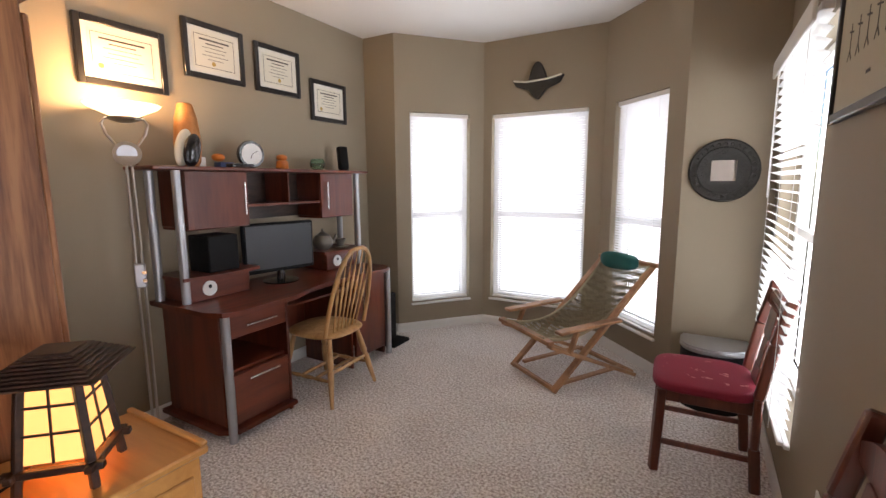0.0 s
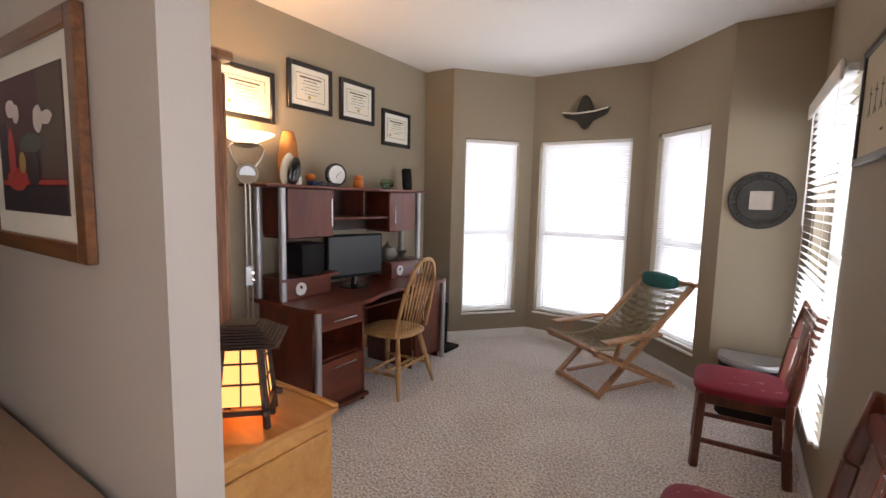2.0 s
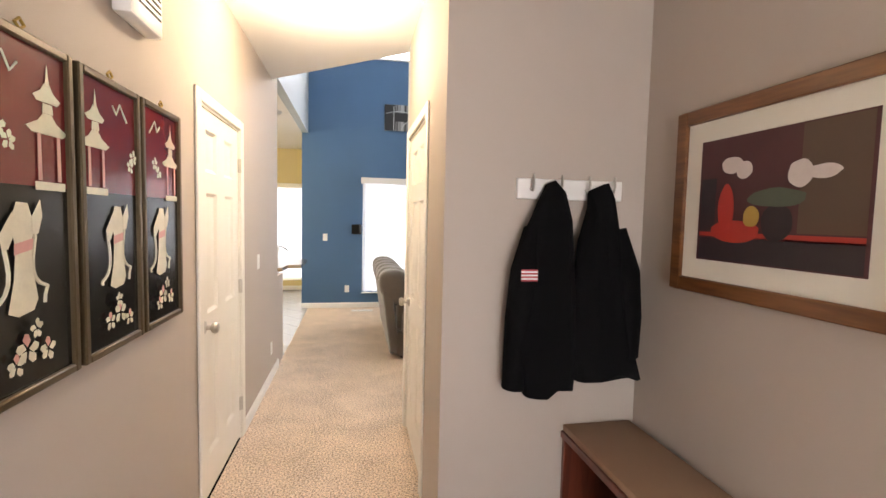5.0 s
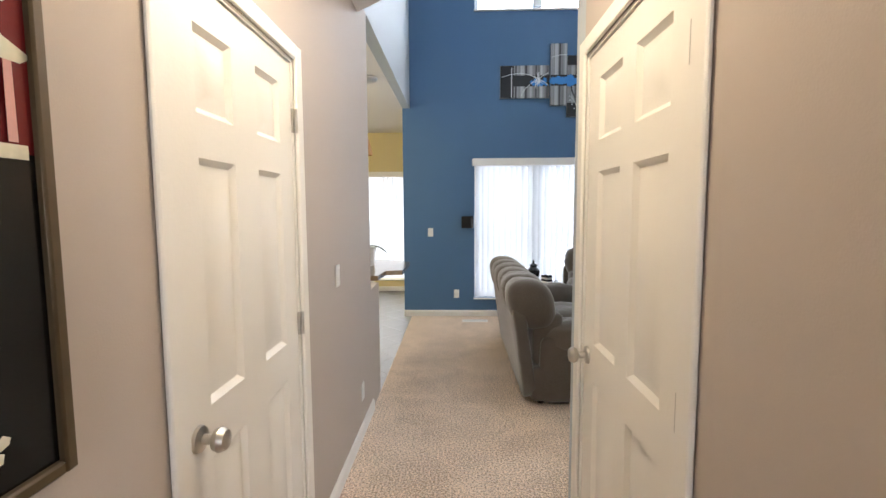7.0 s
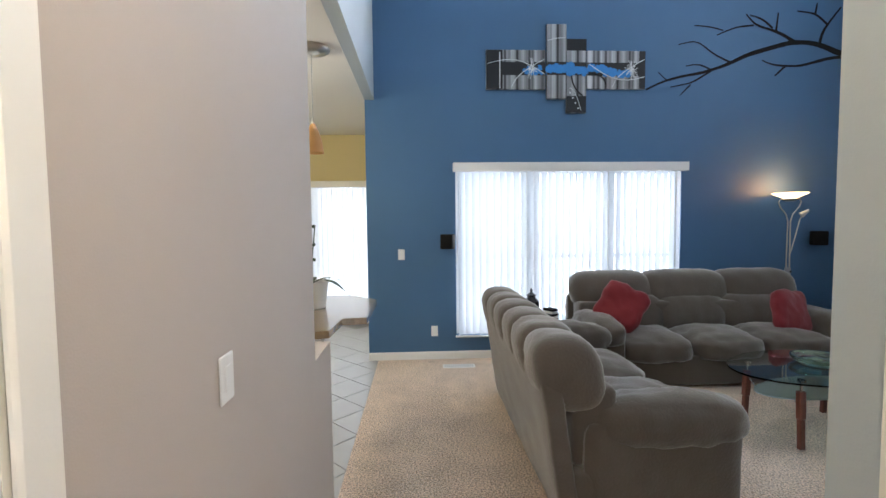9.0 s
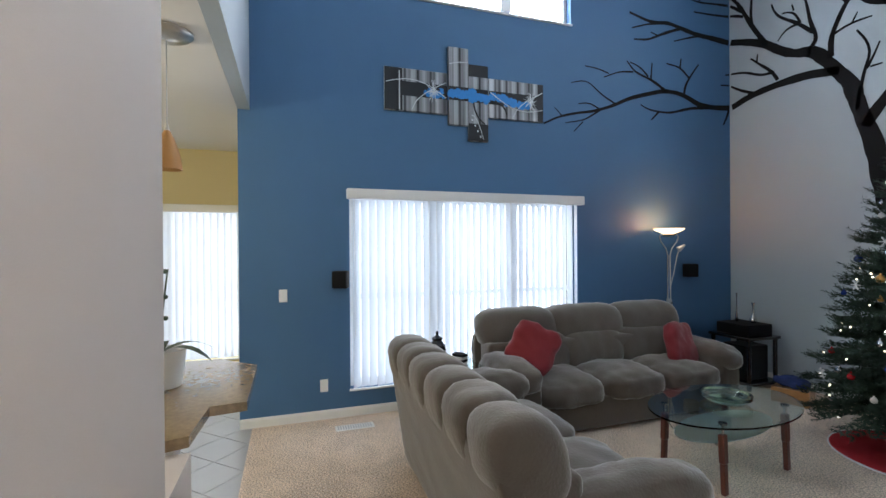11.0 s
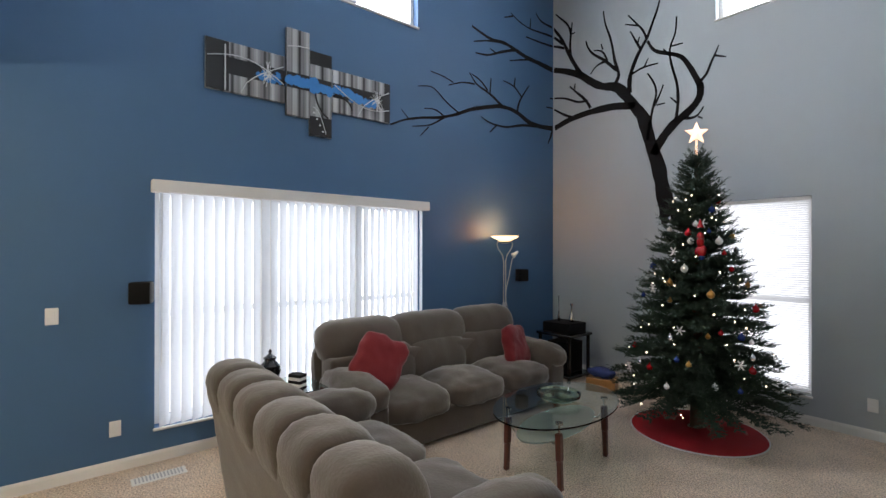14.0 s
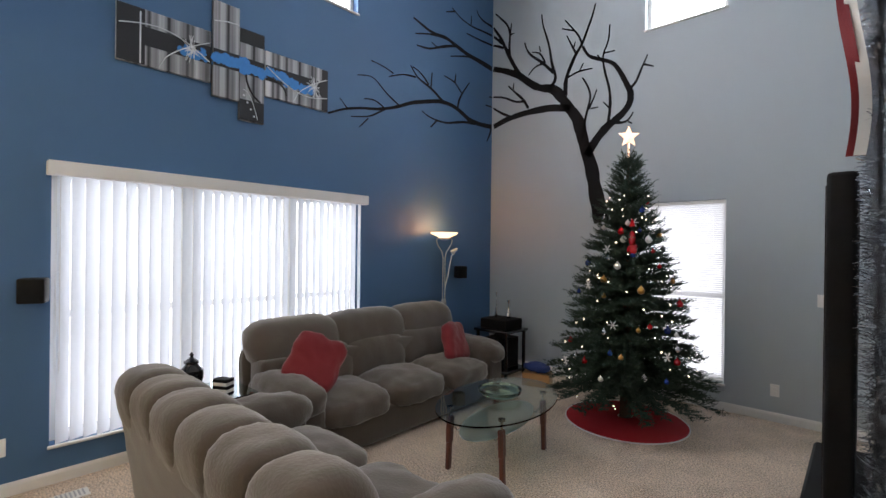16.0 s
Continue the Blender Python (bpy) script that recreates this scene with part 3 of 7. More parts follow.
def cushion(m, label):
    bm = bmesh.new()
    soft(bm, (0, 0, 0), (0.40, 0.15, 0.40), 3.2, 14, None, 0.022)
    for v in bm.verts:
        k = 1 + 0.22 * (abs(v.co.x) / 0.21) * (abs(v.co.z) / 0.21)
        v.co.x *= k
        v.co.z *= k
    return single("throw_pillow", bm, red_cloth, label, "pillow", m, "pillows on the sofa")


cushion(pose(-7.13, 0.72, 0.70, -18, 26, 60), "plump red throw pillow leaning on the sofa arm")
cushion(pose(-7.13, 2.39, 0.62, -20, 10, 104), "red throw pillow lying against the sofa back")

clear_glass = glassy("table_glass", (0.80, 0.92, 0.90), 0.0, 1.45)
frosted = glassy("frosted_glass", (0.72, 0.90, 0.90), 0.45, 1.3)
green_glass = glassy("green_glass", (0.62, 0.86, 0.74), 0.08, 1.45)


def coffee_table(m):
    root = thing("coffee_table", m, "oval glass coffee table with four brown wooden legs", "table")
    bm = bmesh.new()
    slab(bm, [(0.40 * math.cos(a), 0.63 * math.sin(a)) for a in [2 * math.pi * i / 64 for i in range(64)]], 0.455, 0.467)
    part("glass_top", bm, clear_glass, root)
    bm = bmesh.new()
    slab(bm, [(0.20 * math.cos(a), 0.47 * math.sin(a)) for a in [2 * math.pi * i / 48 for i in range(48)]], 0.30, 0.309)
    part("lower_shelf", bm, frosted, root, "frosted glass shelf")
    for sx, sy in ((1, 1), (1, -1), (-1, 1), (-1, -1)):
        x, y = 0.21 * sx, 0.36 * sy
        bm = bmesh.new()
        for a, b, w in ((0, 0.20, 0.042), (0.20, 0.385, 0.05)):
            bar(bm, (x + 0.012 * sx * (1 - a * 3), y, a), (x + 0.012 * sx * (1 - b * 3), y, b + 0.002), w, w * 0.8, 0.006)
        leg = part("leg", bm, mahogany, root)
        bm = bmesh.new()
        rod(bm, (x, y, 0.38), (x, y, 0.453), 0.009)
        rod(bm, (x, y, 0.441), (x, y, 0.455), 0.026)
        part("steel_post", bm, chrome, leg)
        bm = bmesh.new()
        tube(bm, [(x, y, 0.36), (x - 0.05 * sx, y - 0.02 * sy, 0.29), (x - 0.11 * sx, y - 0.08 * sy, 0.292)], 0.006)
        part("shelf_bracket", bm, chrome, leg)
    return root


coffee_table(pose(-6.02, 1.63, 0, 0, 0, 8))
bm = bmesh.new()
lathe(bm, [(0.05, 0.467), (0.12, 0.469), (0.165, 0.50), (0.17, 0.525), (0.16, 0.525), (0.115, 0.482), (0.02, 0.478)], 40)
single("glass_bowl", bm, green_glass, "shallow green glass bowl on the coffee table", "bowl", pose(-6.05, 1.68, 0.0005))


def torchiere(m, height, label, light_w, arm=False):
    """Floor lamp: round base, twin stems, loop neck, glass bowl; a reading arm on some."""
    root = thing("floor_lamp", m, label, "lamp")
    bm = bmesh.new()
    lathe(bm, [(0.13, 0), (0.135, 0.012), (0.12, 0.028), (0.03, 0.036), (0.014, 0.05)], 32)
    part("base", bm, nickel, root)
    for s in (-1, 1):
        bm = bmesh.new()
        tube(bm, [(0.012 * s, 0, 0.04), (0.016 * s, 0, height * 0.45), (0.012 * s, 0.004, height - 0.30), (0.03 * s, 0, height - 0.22), (0.085 * s, 0, height - 0.14), (0.10 * s, 0, height - 0.085), (0.085 * s, 0, height - 0.06), (0.0, 0, height - 0.055)], 0.007, 8)
        part("stem", bm, nickel, root)
    bm = bmesh.new()
    box(bm, (-0.026, -0.02, height * 0.48), (0.026, 0.02, height * 0.48 + 0.13), 0.006)
    sw = part("dimmer_box", bm, silver, root)
    for z in (0.04, 0.085):
        bm = bmesh.new()
        rod(bm, (0.02, -0.021, height * 0.48 + z), (0.02, -0.03, height * 0.48 + z), 0.011)
        part("knob", bm, chrome, sw)
    bm = bmesh.new()
    lathe(bm, [(0.04, -0.06), (0.06, -0.05), (0.155, -0.006), (0.17, 0.01), (0.164, 0.012), (0.15, 0.0), (0.05, -0.04)], 36, Matrix.Translation((0, 0, height)))
    part("bowl", bm, lamp_glass, root, "lit frosted glass bowl")
    bm = bmesh.new()
    lathe(bm, [(0.03, -0.08), (0.07, -0.066), (0.075, -0.055), (0.03, -0.052)], 24, Matrix.Translation((0, 0, height)))
    part("collar", bm, nickel, root)
    if arm:
        bm = bmesh.new()
        tube(bm, [(0.01, 0, height * 0.62), (0.05, 0, height * 0.72), (0.09, 0, height * 0.84), (0.12, 0, height * 0.88)], 0.006)
        a = part("reading_arm", bm, nickel, root)
        bm = bmesh.new()
        rod(bm, (0.10, 0, height * 0.87), (0.17, 0, height * 0.90), 0.035, 0.012, 16)
        part("reading_shade", bm, nickel, a)
    else:
        bm = bmesh.new()
        rod(bm, (0, -0.012, height - 0.25), (0, -0.05, height - 0.24), 0.06, 0.065, 28)
        a = part("reading_head", bm, chrome, root)
        bm = bmesh.new()
        rod(bm, (0, -0.0505, height - 0.24), (0, -0.053, height - 0.24), 0.045, 0.045, 24)
        part("reading_lens", bm, silver, a)
    p = m @ Vector((0, 0, height + 0.045))
    bulb("torchiere_bulb", p, light_w, (1.0, 0.40, 0.12) if arm else WARM, 0.06)
    return root


lamp_glass = glow("lit_lamp_glass", (1.0, 0.72, 0.42), 2.5)
torchiere(pose(-7.72, 2.84, 0, 0, 0, 60), 1.79, "tall nickel torchiere, lit, beside the sofa", 13, True)


def satellite(m, label):
    root = thing("wall_speaker", m, label, "speaker", "wall speakers")
    bm = bmesh.new()
    box(bm, (0.04, -0.07, -0.08), (0.16, 0.07, 0.08), 0.012, None, 2)
    part("speaker_body", bm, black_plastic, root)
    bm = bmesh.new()
    rod(bm, (0.001, 0, 0), (0.05, 0, 0), 0.018)
    part("bracket", bm, black_plastic, root)
    return root


satellite(pose(-7.965, -0.84, 1.31, 0, 0, -20), "small black cube speaker on the blue wall")
satellite(pose(-7.965, 3.36, 1.30, 0, 0, -20), "small black cube speaker on the blue wall")


def plate(m, label, switch=True, name="light_switch"):
    root = thing(name, m, label, "switch" if switch else "outlet")
    bm = bmesh.new()
    box(bm, (0.0005, -0.036, -0.058), (0.007, 0.036, 0.058), 0.003)
    p = part("cover_plate", bm, trim_white, root)
    if switch:
        bm = bmesh.new()
        box(bm, (0.006, -0.016, -0.032), (0.011, 0.016, 0.032), 0.002)
        part("rocker", bm, trim_white, p)
    else:
        for z in (-0.02, 0.02):
            bm = bmesh.new()
            box(bm, (0.006, -0.016, z - 0.014), (0.0095, 0.016, z + 0.014), 0.002)
            part("socket", bm, trim_white, p)
    return root


plate(pose(-7.965, -1.38, 1.17), "white rocker light switch on the blue wall")
plate(pose(-7.965, -1.025, 0.315), "white outlet low on the blue wall", False, "wall_outlet")
plate(pose(-4.58, 4.10, 0.295, 0, 0, -90), "white outlet low on the pale wall", False, "wall_outlet")
plate(pose(-4.24, 4.10, 1.175, 0, 0, -90), "white light switch on the pale wall")
plate(pose(-4.06, -1.65, 1.145, 0, 0, 90), "white rocker light switch on the hall wall")
plate(pose(-4.62, -1.65, 0.29, 0, 0, 90), "white outlet low on the hall wall", False, "wall_outlet")
plate(pose(0.80, 2.04, 0.40, 0, 0, 180), "white outlet low on the olive wall", False, "wall_outlet")

# floor register
root = thing("floor_register", pose(-7.68, -0.78, 0), "cream metal floor register in the carpet", "vent")
bm = bmesh.new()
box(bm, (-0.06, -0.17, 0.0005), (0.06, 0.17, 0.006), 0.002)
part("frame", bm, trim_white, root)
for i in range(14):
    bm = bmesh.new()
    box(bm, (-0.042, -0.15 + i * 0.022, 0.006), (0.042, -0.14 + i * 0.022, 0.010), 0.001)
    part("louvre", bm, silver, root)

# stereo stand in the corner
black_gloss = mat("black_lacquer", (0.01, 0.01, 0.012), 0.15, coat=0.5)
root = thing("side_stand", pose(-7.42, 3.62, 0, 0, 0, 0), "black two-tier corner stand with turned posts", "stand")
for z in (0.06, 0.555):
    bm = bmesh.new()
    box(bm, (-0.26, -0.24, z), (0.26, 0.24, z + 0.035), 0.008)
    part("shelf", bm, black_gloss, root)
for x in (-0.22, 0.22):
    for y in (-0.2, 0.2):
        bm = bmesh.new()
        rod(bm, (x, y, 0), (x, y, 0.56), 0.022)
        part("post", bm, black_gloss, root)
bm = bmesh.new()
box(bm, (-0.2, -0.2, 0), (0.2, 0.17, 0.125), 0.008)
root = single("stereo_receiver", bm, black_plastic, "black stereo box on the corner stand", "stereo", pose(-7.42, 3.64, 0.59))
bm = bmesh.new()
box(bm, (-0.15, -0.17, 0), (0.15, 0.17, 0.38), 0.01)
single("subwoofer", bm, black_plastic, "black subwoofer box under the corner stand", "speaker", pose(-7.42, 3.64, 0.095))
for x, y, h, w in ((-7.50, 3.62, 0.33, 0.018), (-7.36, 3.70, 0.23, 0.038)):
    bm = bmesh.new()
    lathe(bm, [(0.6 * w, 0), (w, 0.02), (w * 0.95, h * 0.2), (w * 0.35, h * 0.45), (w * 0.28, h * 0.8), (w * 0.6, h), (w * 0.5, h), (w * 0.2, h * 0.8)], 20)
    single("bud_vase", bm, chrome, "slim mirrored glass bud vase", "vase", pose(x, y, 0.715), "vases on the stereo")
bm = bmesh.new()
box(bm, (-0.16, -0.11, 0), (0.16, 0.11, 0.16), 0.006)
single("cardboard_box", bm, honey, "brown cardboard box on the carpet", "box", pose(-6.80, 3.50, 0, 0, 0, 20))
bm = bmesh.new()
soft(bm, (0, 0, 0.05), (0.30, 0.22, 0.10), 3, 8, None, 0.02)
single("blue_bag", bm, mat("blue_cloth", (0.02, 0.04, 0.16), 0.8), "crumpled blue cloth bag on a box", "bag", pose(-6.80, 3.50, 0.161))

# end table between the sofas
root = thing("end_table", pose(-7.45, 0.05, 0), "small glass-topped end table between the sofas", "table")
bm = bmesh.new()
box(bm, (-0.25, -0.25, 0.535), (0.25, 0.25, 0.547), 0.003)
part("glass_top", bm, clear_glass, root)
for x in (-0.21, 0.21):
    for y in (-0.21, 0.21):
        bm = bmesh.new()
        rod(bm, (x, y, 0), (x, y, 0.535), 0.018)
        part("leg", bm, mahogany, root)
root = thing("ginger_jar", pose(-7.59, -0.03, 0.548), "black and white lidded porcelain jar", "jar")
porcelain = mat("black_porcelain", (0.012, 0.012, 0.016), 0.12, var=0.4, coat=0.6)
bm = bmesh.new()
lathe(bm, [(0.045, 0), (0.055, 0.01), (0.085, 0.10), (0.08, 0.15), (0.045, 0.185), (0.04, 0.20)], 24)
part("jar_body", bm, porcelain, root)
bm = bmesh.new()
lathe(bm, [(0.05, 0.20), (0.052, 0.215), (0.02, 0.235), (0.01, 0.245), (0.016, 0.262), (0.004, 0.28)], 24)
part("lid", bm, porcelain, root)
root = thing("napkin_holder", pose(-7.32, 0.09, 0.548, 0, 0, 30), "black and white striped holder on the end table", "holder")
for i, mt in enumerate((black_plastic, trim_white, black_plastic, trim_white, black_plastic)):
    bm = bmesh.new()
    box(bm, (-0.06, -0.04, 0.024 * i), (0.06, 0.04, 0.024 * i + 0.023), 0.003)
    part("band", bm, mt, root)

# ---- wall art ----
lacquer = mat("canvas_black", (0.012, 0.012, 0.014), 0.3)
white_ink = mat("canvas_white", (0.62, 0.64, 0.66), 0.5)
blue_ink = mat("canvas_blue", (0.03, 0.20, 0.55), 0.5, var=0.3, scale=20)


def streaks(name):
    """Brushed grey canvas: upright bands from black to silver."""
    m, n, l, b = nodes_of(name)
    tc = n.new("ShaderNodeTexCoord")
    mp = n.new("ShaderNodeMapping")
    mp.inputs["Scale"].default_value = (1, 1, 0.01)
    ns = n.new("ShaderNodeTexNoise")
    ns.inputs["Scale"].default_value, ns.inputs["Detail"].default_value = 13, 3
    ramp = n.new("ShaderNodeValToRGB")
    ramp.color_ramp.elements[0].position, ramp.color_ramp.elements[0].color = 0.38, (0.015, 0.015, 0.018, 1)
    ramp.color_ramp.elements[1].position, ramp.color_ramp.elements[1].color = 0.66, (0.55, 0.56, 0.58, 1)
    l.new(tc.outputs["Object"], mp.inputs[0])
    l.new(mp.outputs[0], ns.inputs["Vector"])
    l.new(ns.outputs["Fac"], ramp.inputs[0])
    l.new(ramp.outputs[0], b.inputs["Base Color"])
    b.inputs["Roughness"].default_value = 0.35
    return m


grey_streaks = streaks("canvas_streaks")


def canvas(y0, y1, z0, z1, proud, band, edge):
    """One stretched canvas: streaked field, a dark band across and a dark end."""
    root = thing("wall_canvas", pose(-7.965, (y0 + y1) / 2, (z0 + z1) / 2), "abstract black, silver and blue canvas on the blue wall", "painting", "canvases of one artwork")
    w, h = (y1 - y0) / 2, (z1 - z0) / 2
    bm = bmesh.new()
    box(bm, (0.002, -w, -h), (proud, w, h), 0.004)
    part("stretcher", bm, grey_streaks, root)
    bm = bmesh.new()
    box(bm, (proud + 0.0005, -w + 0.002, band[0] - (z0 + z1) / 2), (proud + 0.002, w - 0.002, band[1] - (z0 + z1) / 2))
    part("dark_band", bm, lacquer, root)
    if edge:
        bm = bmesh.new()
        box(bm, (proud + 0.0005, edge[0] - (y0 + y1) / 2, edge[2] - (z0 + z1) / 2), (proud + 0.0018, edge[1] - (y0 + y1) / 2, edge[3] - (z0 + z1) / 2))
        part("dark_end", bm, lacquer, root)
    return root


def blots(root, pts, material, x, spread, count, size):
    bm = bmesh.new()
    for i in range(count):
        c = pts[i % len(pts)]
        y, z = c[0] + random.gauss(0, spread), c[1] + random.gauss(0, spread * 0.45)
        r = size * random.uniform(0.4, 1.2)
        k = random.randint(6, 9)
        vs = [bm.verts.new((x, y + r * random.uniform(0.5, 1.1) * math.cos(a), z + r * random.uniform(0.5, 1.1) * math.sin(a))) for a in [2 * math.pi * j / k for j in range(k)]]
        bm.faces.new(vs)
        x += 0.00002
    part("splash", bm, material, root, smooth=False)


def stroke(root, pts, r, material=None):
    bm = bmesh.new()
    tube(bm, pts, r, 5)
    part("paint_line", bm, material or white_ink, root)


c1 = canvas(-0.44, 0.21, 2.95, 3.37, 0.03, (3.10, 3.24), (-0.438, -0.26, 2.953, 3.367))
c2 = canvas(0.22, 0.435, 2.85, 3.64, 0.045, (3.10, 3.24), None)
c3 = canvas(0.44, 0.66, 2.70, 3.49, 0.035, (3.10, 3.24), (0.442, 0.658, 2.703, 2.88))
c4 = canvas(0.67, 1.32, 2.96, 3.37, 0.03, (3.10, 3.24), (1.25, 1.318, 2.962, 3.367))
blots(c1, [(0.16, -0.01), (0.22, -0.02)], blue_ink, 0.0335, 0.045, 34, 0.03)
blots(c2, [(-0.08, -0.08), (-0.03, -0.07), (0.03, -0.085), (0.08, -0.08)], blue_ink, 0.0485, 0.014, 60, 0.045)
blots(c3, [(-0.08, 0.10), (-0.07, 0.04), (-0.02, 0.07), (0.04, 0.06), (0.08, 0.05)], blue_ink, 0.0385, 0.016, 70, 0.045)
blots(c4, [(-0.27, 0.02), (-0.2, 0.01), (-0.12, -0.01), (-0.04, -0.03), (0.04, -0.05), (0.12, -0.04)], blue_ink, 0.0335, 0.02, 80, 0.042)
burst = random.Random(21)
for c, y0, z0 in ((c1, 0.17, 0.01), (c4, 0.17, 0.0)):
    for i in range(16):
        a, k = burst.uniform(0, 6.283), burst.uniform(0.05, 0.13)
        stroke(c, [(0.0365, y0 - k * math.cos(a) * 0.6, z0 - k * math.sin(a)), (0.037, y0 + burst.uniform(-0.02, 0.02), z0 + burst.uniform(-0.02, 0.02)), (0.0365, y0 + k * math.cos(a + 0.4) * 0.7, z0 + k * math.sin(a + 0.4))], 0.0022)
for c, s in ((c1, 1), (c4, -1)):
    stroke(c, [(0.036, -0.31 + 0.62 * t, 0.06 + 0.10 * math.sin(3 * t * s) - 0.12 * t) for t in [i / 10 for i in range(11)]], 0.004)
    stroke(c, [(0.036, -0.05 + 0.36 * t, -0.19 + 0.30 * t ** 0.6) for t in [i / 8 for i in range(9)]], 0.004)
stroke(c1, [(0.034, -0.175, -0.20), (0.034, -0.175, 0.18)], 0.006)
stroke(c2, [(0.049, -0.10, 0.22), (0.049, 0.0, 0.245), (0.049, 0.10, 0.25)], 0.004)
stroke(c3, [(0.040, -0.08 + 0.13 * t, -0.13 - 0.24 * t * t) for t in [i / 6 for i in range(7)]], 0.003)
stroke(c3, [(0.040, 0.105 - 0.16 * math.sin(t), -0.22 + 0.22 * (1 - math.cos(t)) ** 0.8) for t in [0.2 + 1.37 * i / 8 for i in range(9)]], 0.008, lacquer)
stroke(c4, [(0.036, -0.32 + 0.20 * math.sin(t), -0.16 + 0.13 * math.cos(t)) for t in [1.57 * i / 8 for i in range(9)]], 0.008, lacquer)
bm = bmesh.new()
box(bm, (0.0355, -0.108, 0.27), (0.0368, 0.108, 0.393))
part("dark_end", bm, lacquer, c3)
for i in range(4):
    bm = bmesh.new()
    rod(bm, (0.036, -0.07 + 0.03 * i, -0.18 - 0.055 * i), (0.040, -0.07 + 0.03 * i, -0.18 - 0.055 * i), 0.010, 0.008, 10)
    part("paint_dot", bm, white_ink, c3)

# painted tree on the two walls
mural_black = mat("mural_black", (0.004, 0.004, 0.005), 0.95)
mural = thing("tree_mural", pose(-7.96, 4.10, 0), "black bare-branched tree painted across the room's corner", "mural")


def limb(face, w0, w1, pts):
    """One flat painted limb, tapering, with a slightly unsteady outline."""
    bm = bmesh.new()
    fine = []
    for (a, b), (c, d) in zip(pts, pts[1:]):
        k = max(2, int(math.dist((a, b), (c, d)) / 0.05))
        fine += [(a + (c - a) * i / k, b + (d - b) * i / k) for i in range(k)]
    fine.append(pts[-1])
    for _ in range(2):
        fine = [fine[0]] + [((p[0] + 2 * q[0] + r[0]) / 4, (p[1] + 2 * q[1] + r[1]) / 4) for p, q, r in zip(fine, fine[1:], fine[2:])] + [fine[-1]]
    rows = []
    for i, p in enumerate(fine):
        a, b = fine[max(i - 1, 0)], fine[min(i + 1, len(fine) - 1)]
        d = math.dist(a, b) or 1
        nx, nz = -(b[1] - a[1]) / d, (b[0] - a[0]) / d
        w = w0 + (w1 - w0) * i / (len(fine) - 1)
        w *= 1 + 0.22 * noise.noise(Vector((p[0] * 9, p[1] * 9, 0)))
        row = []
        for s in (-1, 1):
            x, z = p[0] + nx * w * s, p[1] + nz * w * s
            row.append(bm.verts.new((-0.001, min(x, 4.09) - 4.10, z) if face == "blue" else (max(x, -7.955) + 7.96, -0.004, z)))
        rows.append(row)
    for p, q in zip(rows, rows[1:]):
        bm.faces.new((p[0], p[1], q[1], q[0]))
    part("limb", bm, mural_black, mural, smooth=False)


BLUE_FACE, PALE_FACE = "blue", "pale"
limb(PALE_FACE, 0.095, 0.059, [(-6.3, 1.95), (-6.39, 2.36), (-6.44, 2.64), (-6.51, 2.84), (-6.58, 3.08), (-6.62, 3.25), (-6.72, 3.38), (-6.83, 3.54), (-6.93, 3.68), (-7.02, 3.73)])
limb(PALE_FACE, 0.052, 0.037, [(-6.99, 3.72), (-7.19, 3.77), (-7.36, 3.89), (-7.5, 4.02), (-7.74, 4.14), (-7.95, 4.22)])
limb(PALE_FACE, 0.032, 0.019, [(-7.48, 3.99), (-7.58, 4.16), (-7.68, 4.34), (-7.75, 4.49), (-7.85, 4.68), (-7.96, 4.82)])
limb(PALE_FACE, 0.019, 0.016, [(-7.77, 4.47), (-7.87, 4.53), (-7.95, 4.56)])
limb(PALE_FACE, 0.019, 0.016, [(-7.79, 4.54), (-7.88, 4.63), (-7.95, 4.69)])
limb(PALE_FACE, 0.02, 0.01, [(-7.66, 4.32), (-7.68, 4.5), (-7.65, 4.64), (-7.7, 4.78), (-7.92, 5.01)])
limb(PALE_FACE, 0.013, 0.008, [(-7.65, 4.63), (-7.59, 4.63)])
limb(PALE_FACE, 0.013, 0.008, [(-7.66, 4.61), (-7.64, 4.79)])
limb(PALE_FACE, 0.026, 0.008, [(-7.03, 3.73), (-6.94, 3.8), (-6.94, 3.88), (-7.0, 4.04), (-7.03, 4.24), (-7.07, 4.4), (-7.14, 4.58), (-7.16, 4.75)])
limb(PALE_FACE, 0.024, 0.009, [(-6.97, 3.92), (-7.15, 4.11), (-7.33, 4.25), (-7.4, 4.36), (-7.42, 4.45)])
limb(PALE_FACE, 0.017, 0.008, [(-7.12, 4.08), (-7.26, 4.09), (-7.35, 3.98)])
limb(PALE_FACE, 0.015, 0.008, [(-7.1, 4.08), (-7.17, 4.25), (-7.3, 4.28)])
limb(PALE_FACE, 0.011, 0.008, [(-7.17, 4.25), (-7.19, 4.33)])
limb(PALE_FACE, 0.033, 0.01, [(-6.8, 3.58), (-6.8, 3.79), (-6.72, 3.97), (-6.66, 4.09), (-6.58, 4.16), (-6.53, 4.3), (-6.45, 4.48), (-6.41, 4.63)])
limb(PALE_FACE, 0.016, 0.007, [(-6.66, 4.09), (-6.73, 4.22), (-6.79, 4.35)])
limb(PALE_FACE, 0.012, 0.007, [(-6.7, 4.15), (-6.67, 4.24)])
limb(PALE_FACE, 0.016, 0.007, [(-6.58, 4.16), (-6.61, 4.29), (-6.7, 4.4), (-6.82, 4.56)])
limb(PALE_FACE, 0.012, 0.007, [(-6.67, 4.37), (-6.86, 4.46)])
limb(PALE_FACE, 0.016, 0.008, [(-6.79, 3.8), (-6.66, 3.85), (-6.55, 3.85), (-6.44, 3.84)])
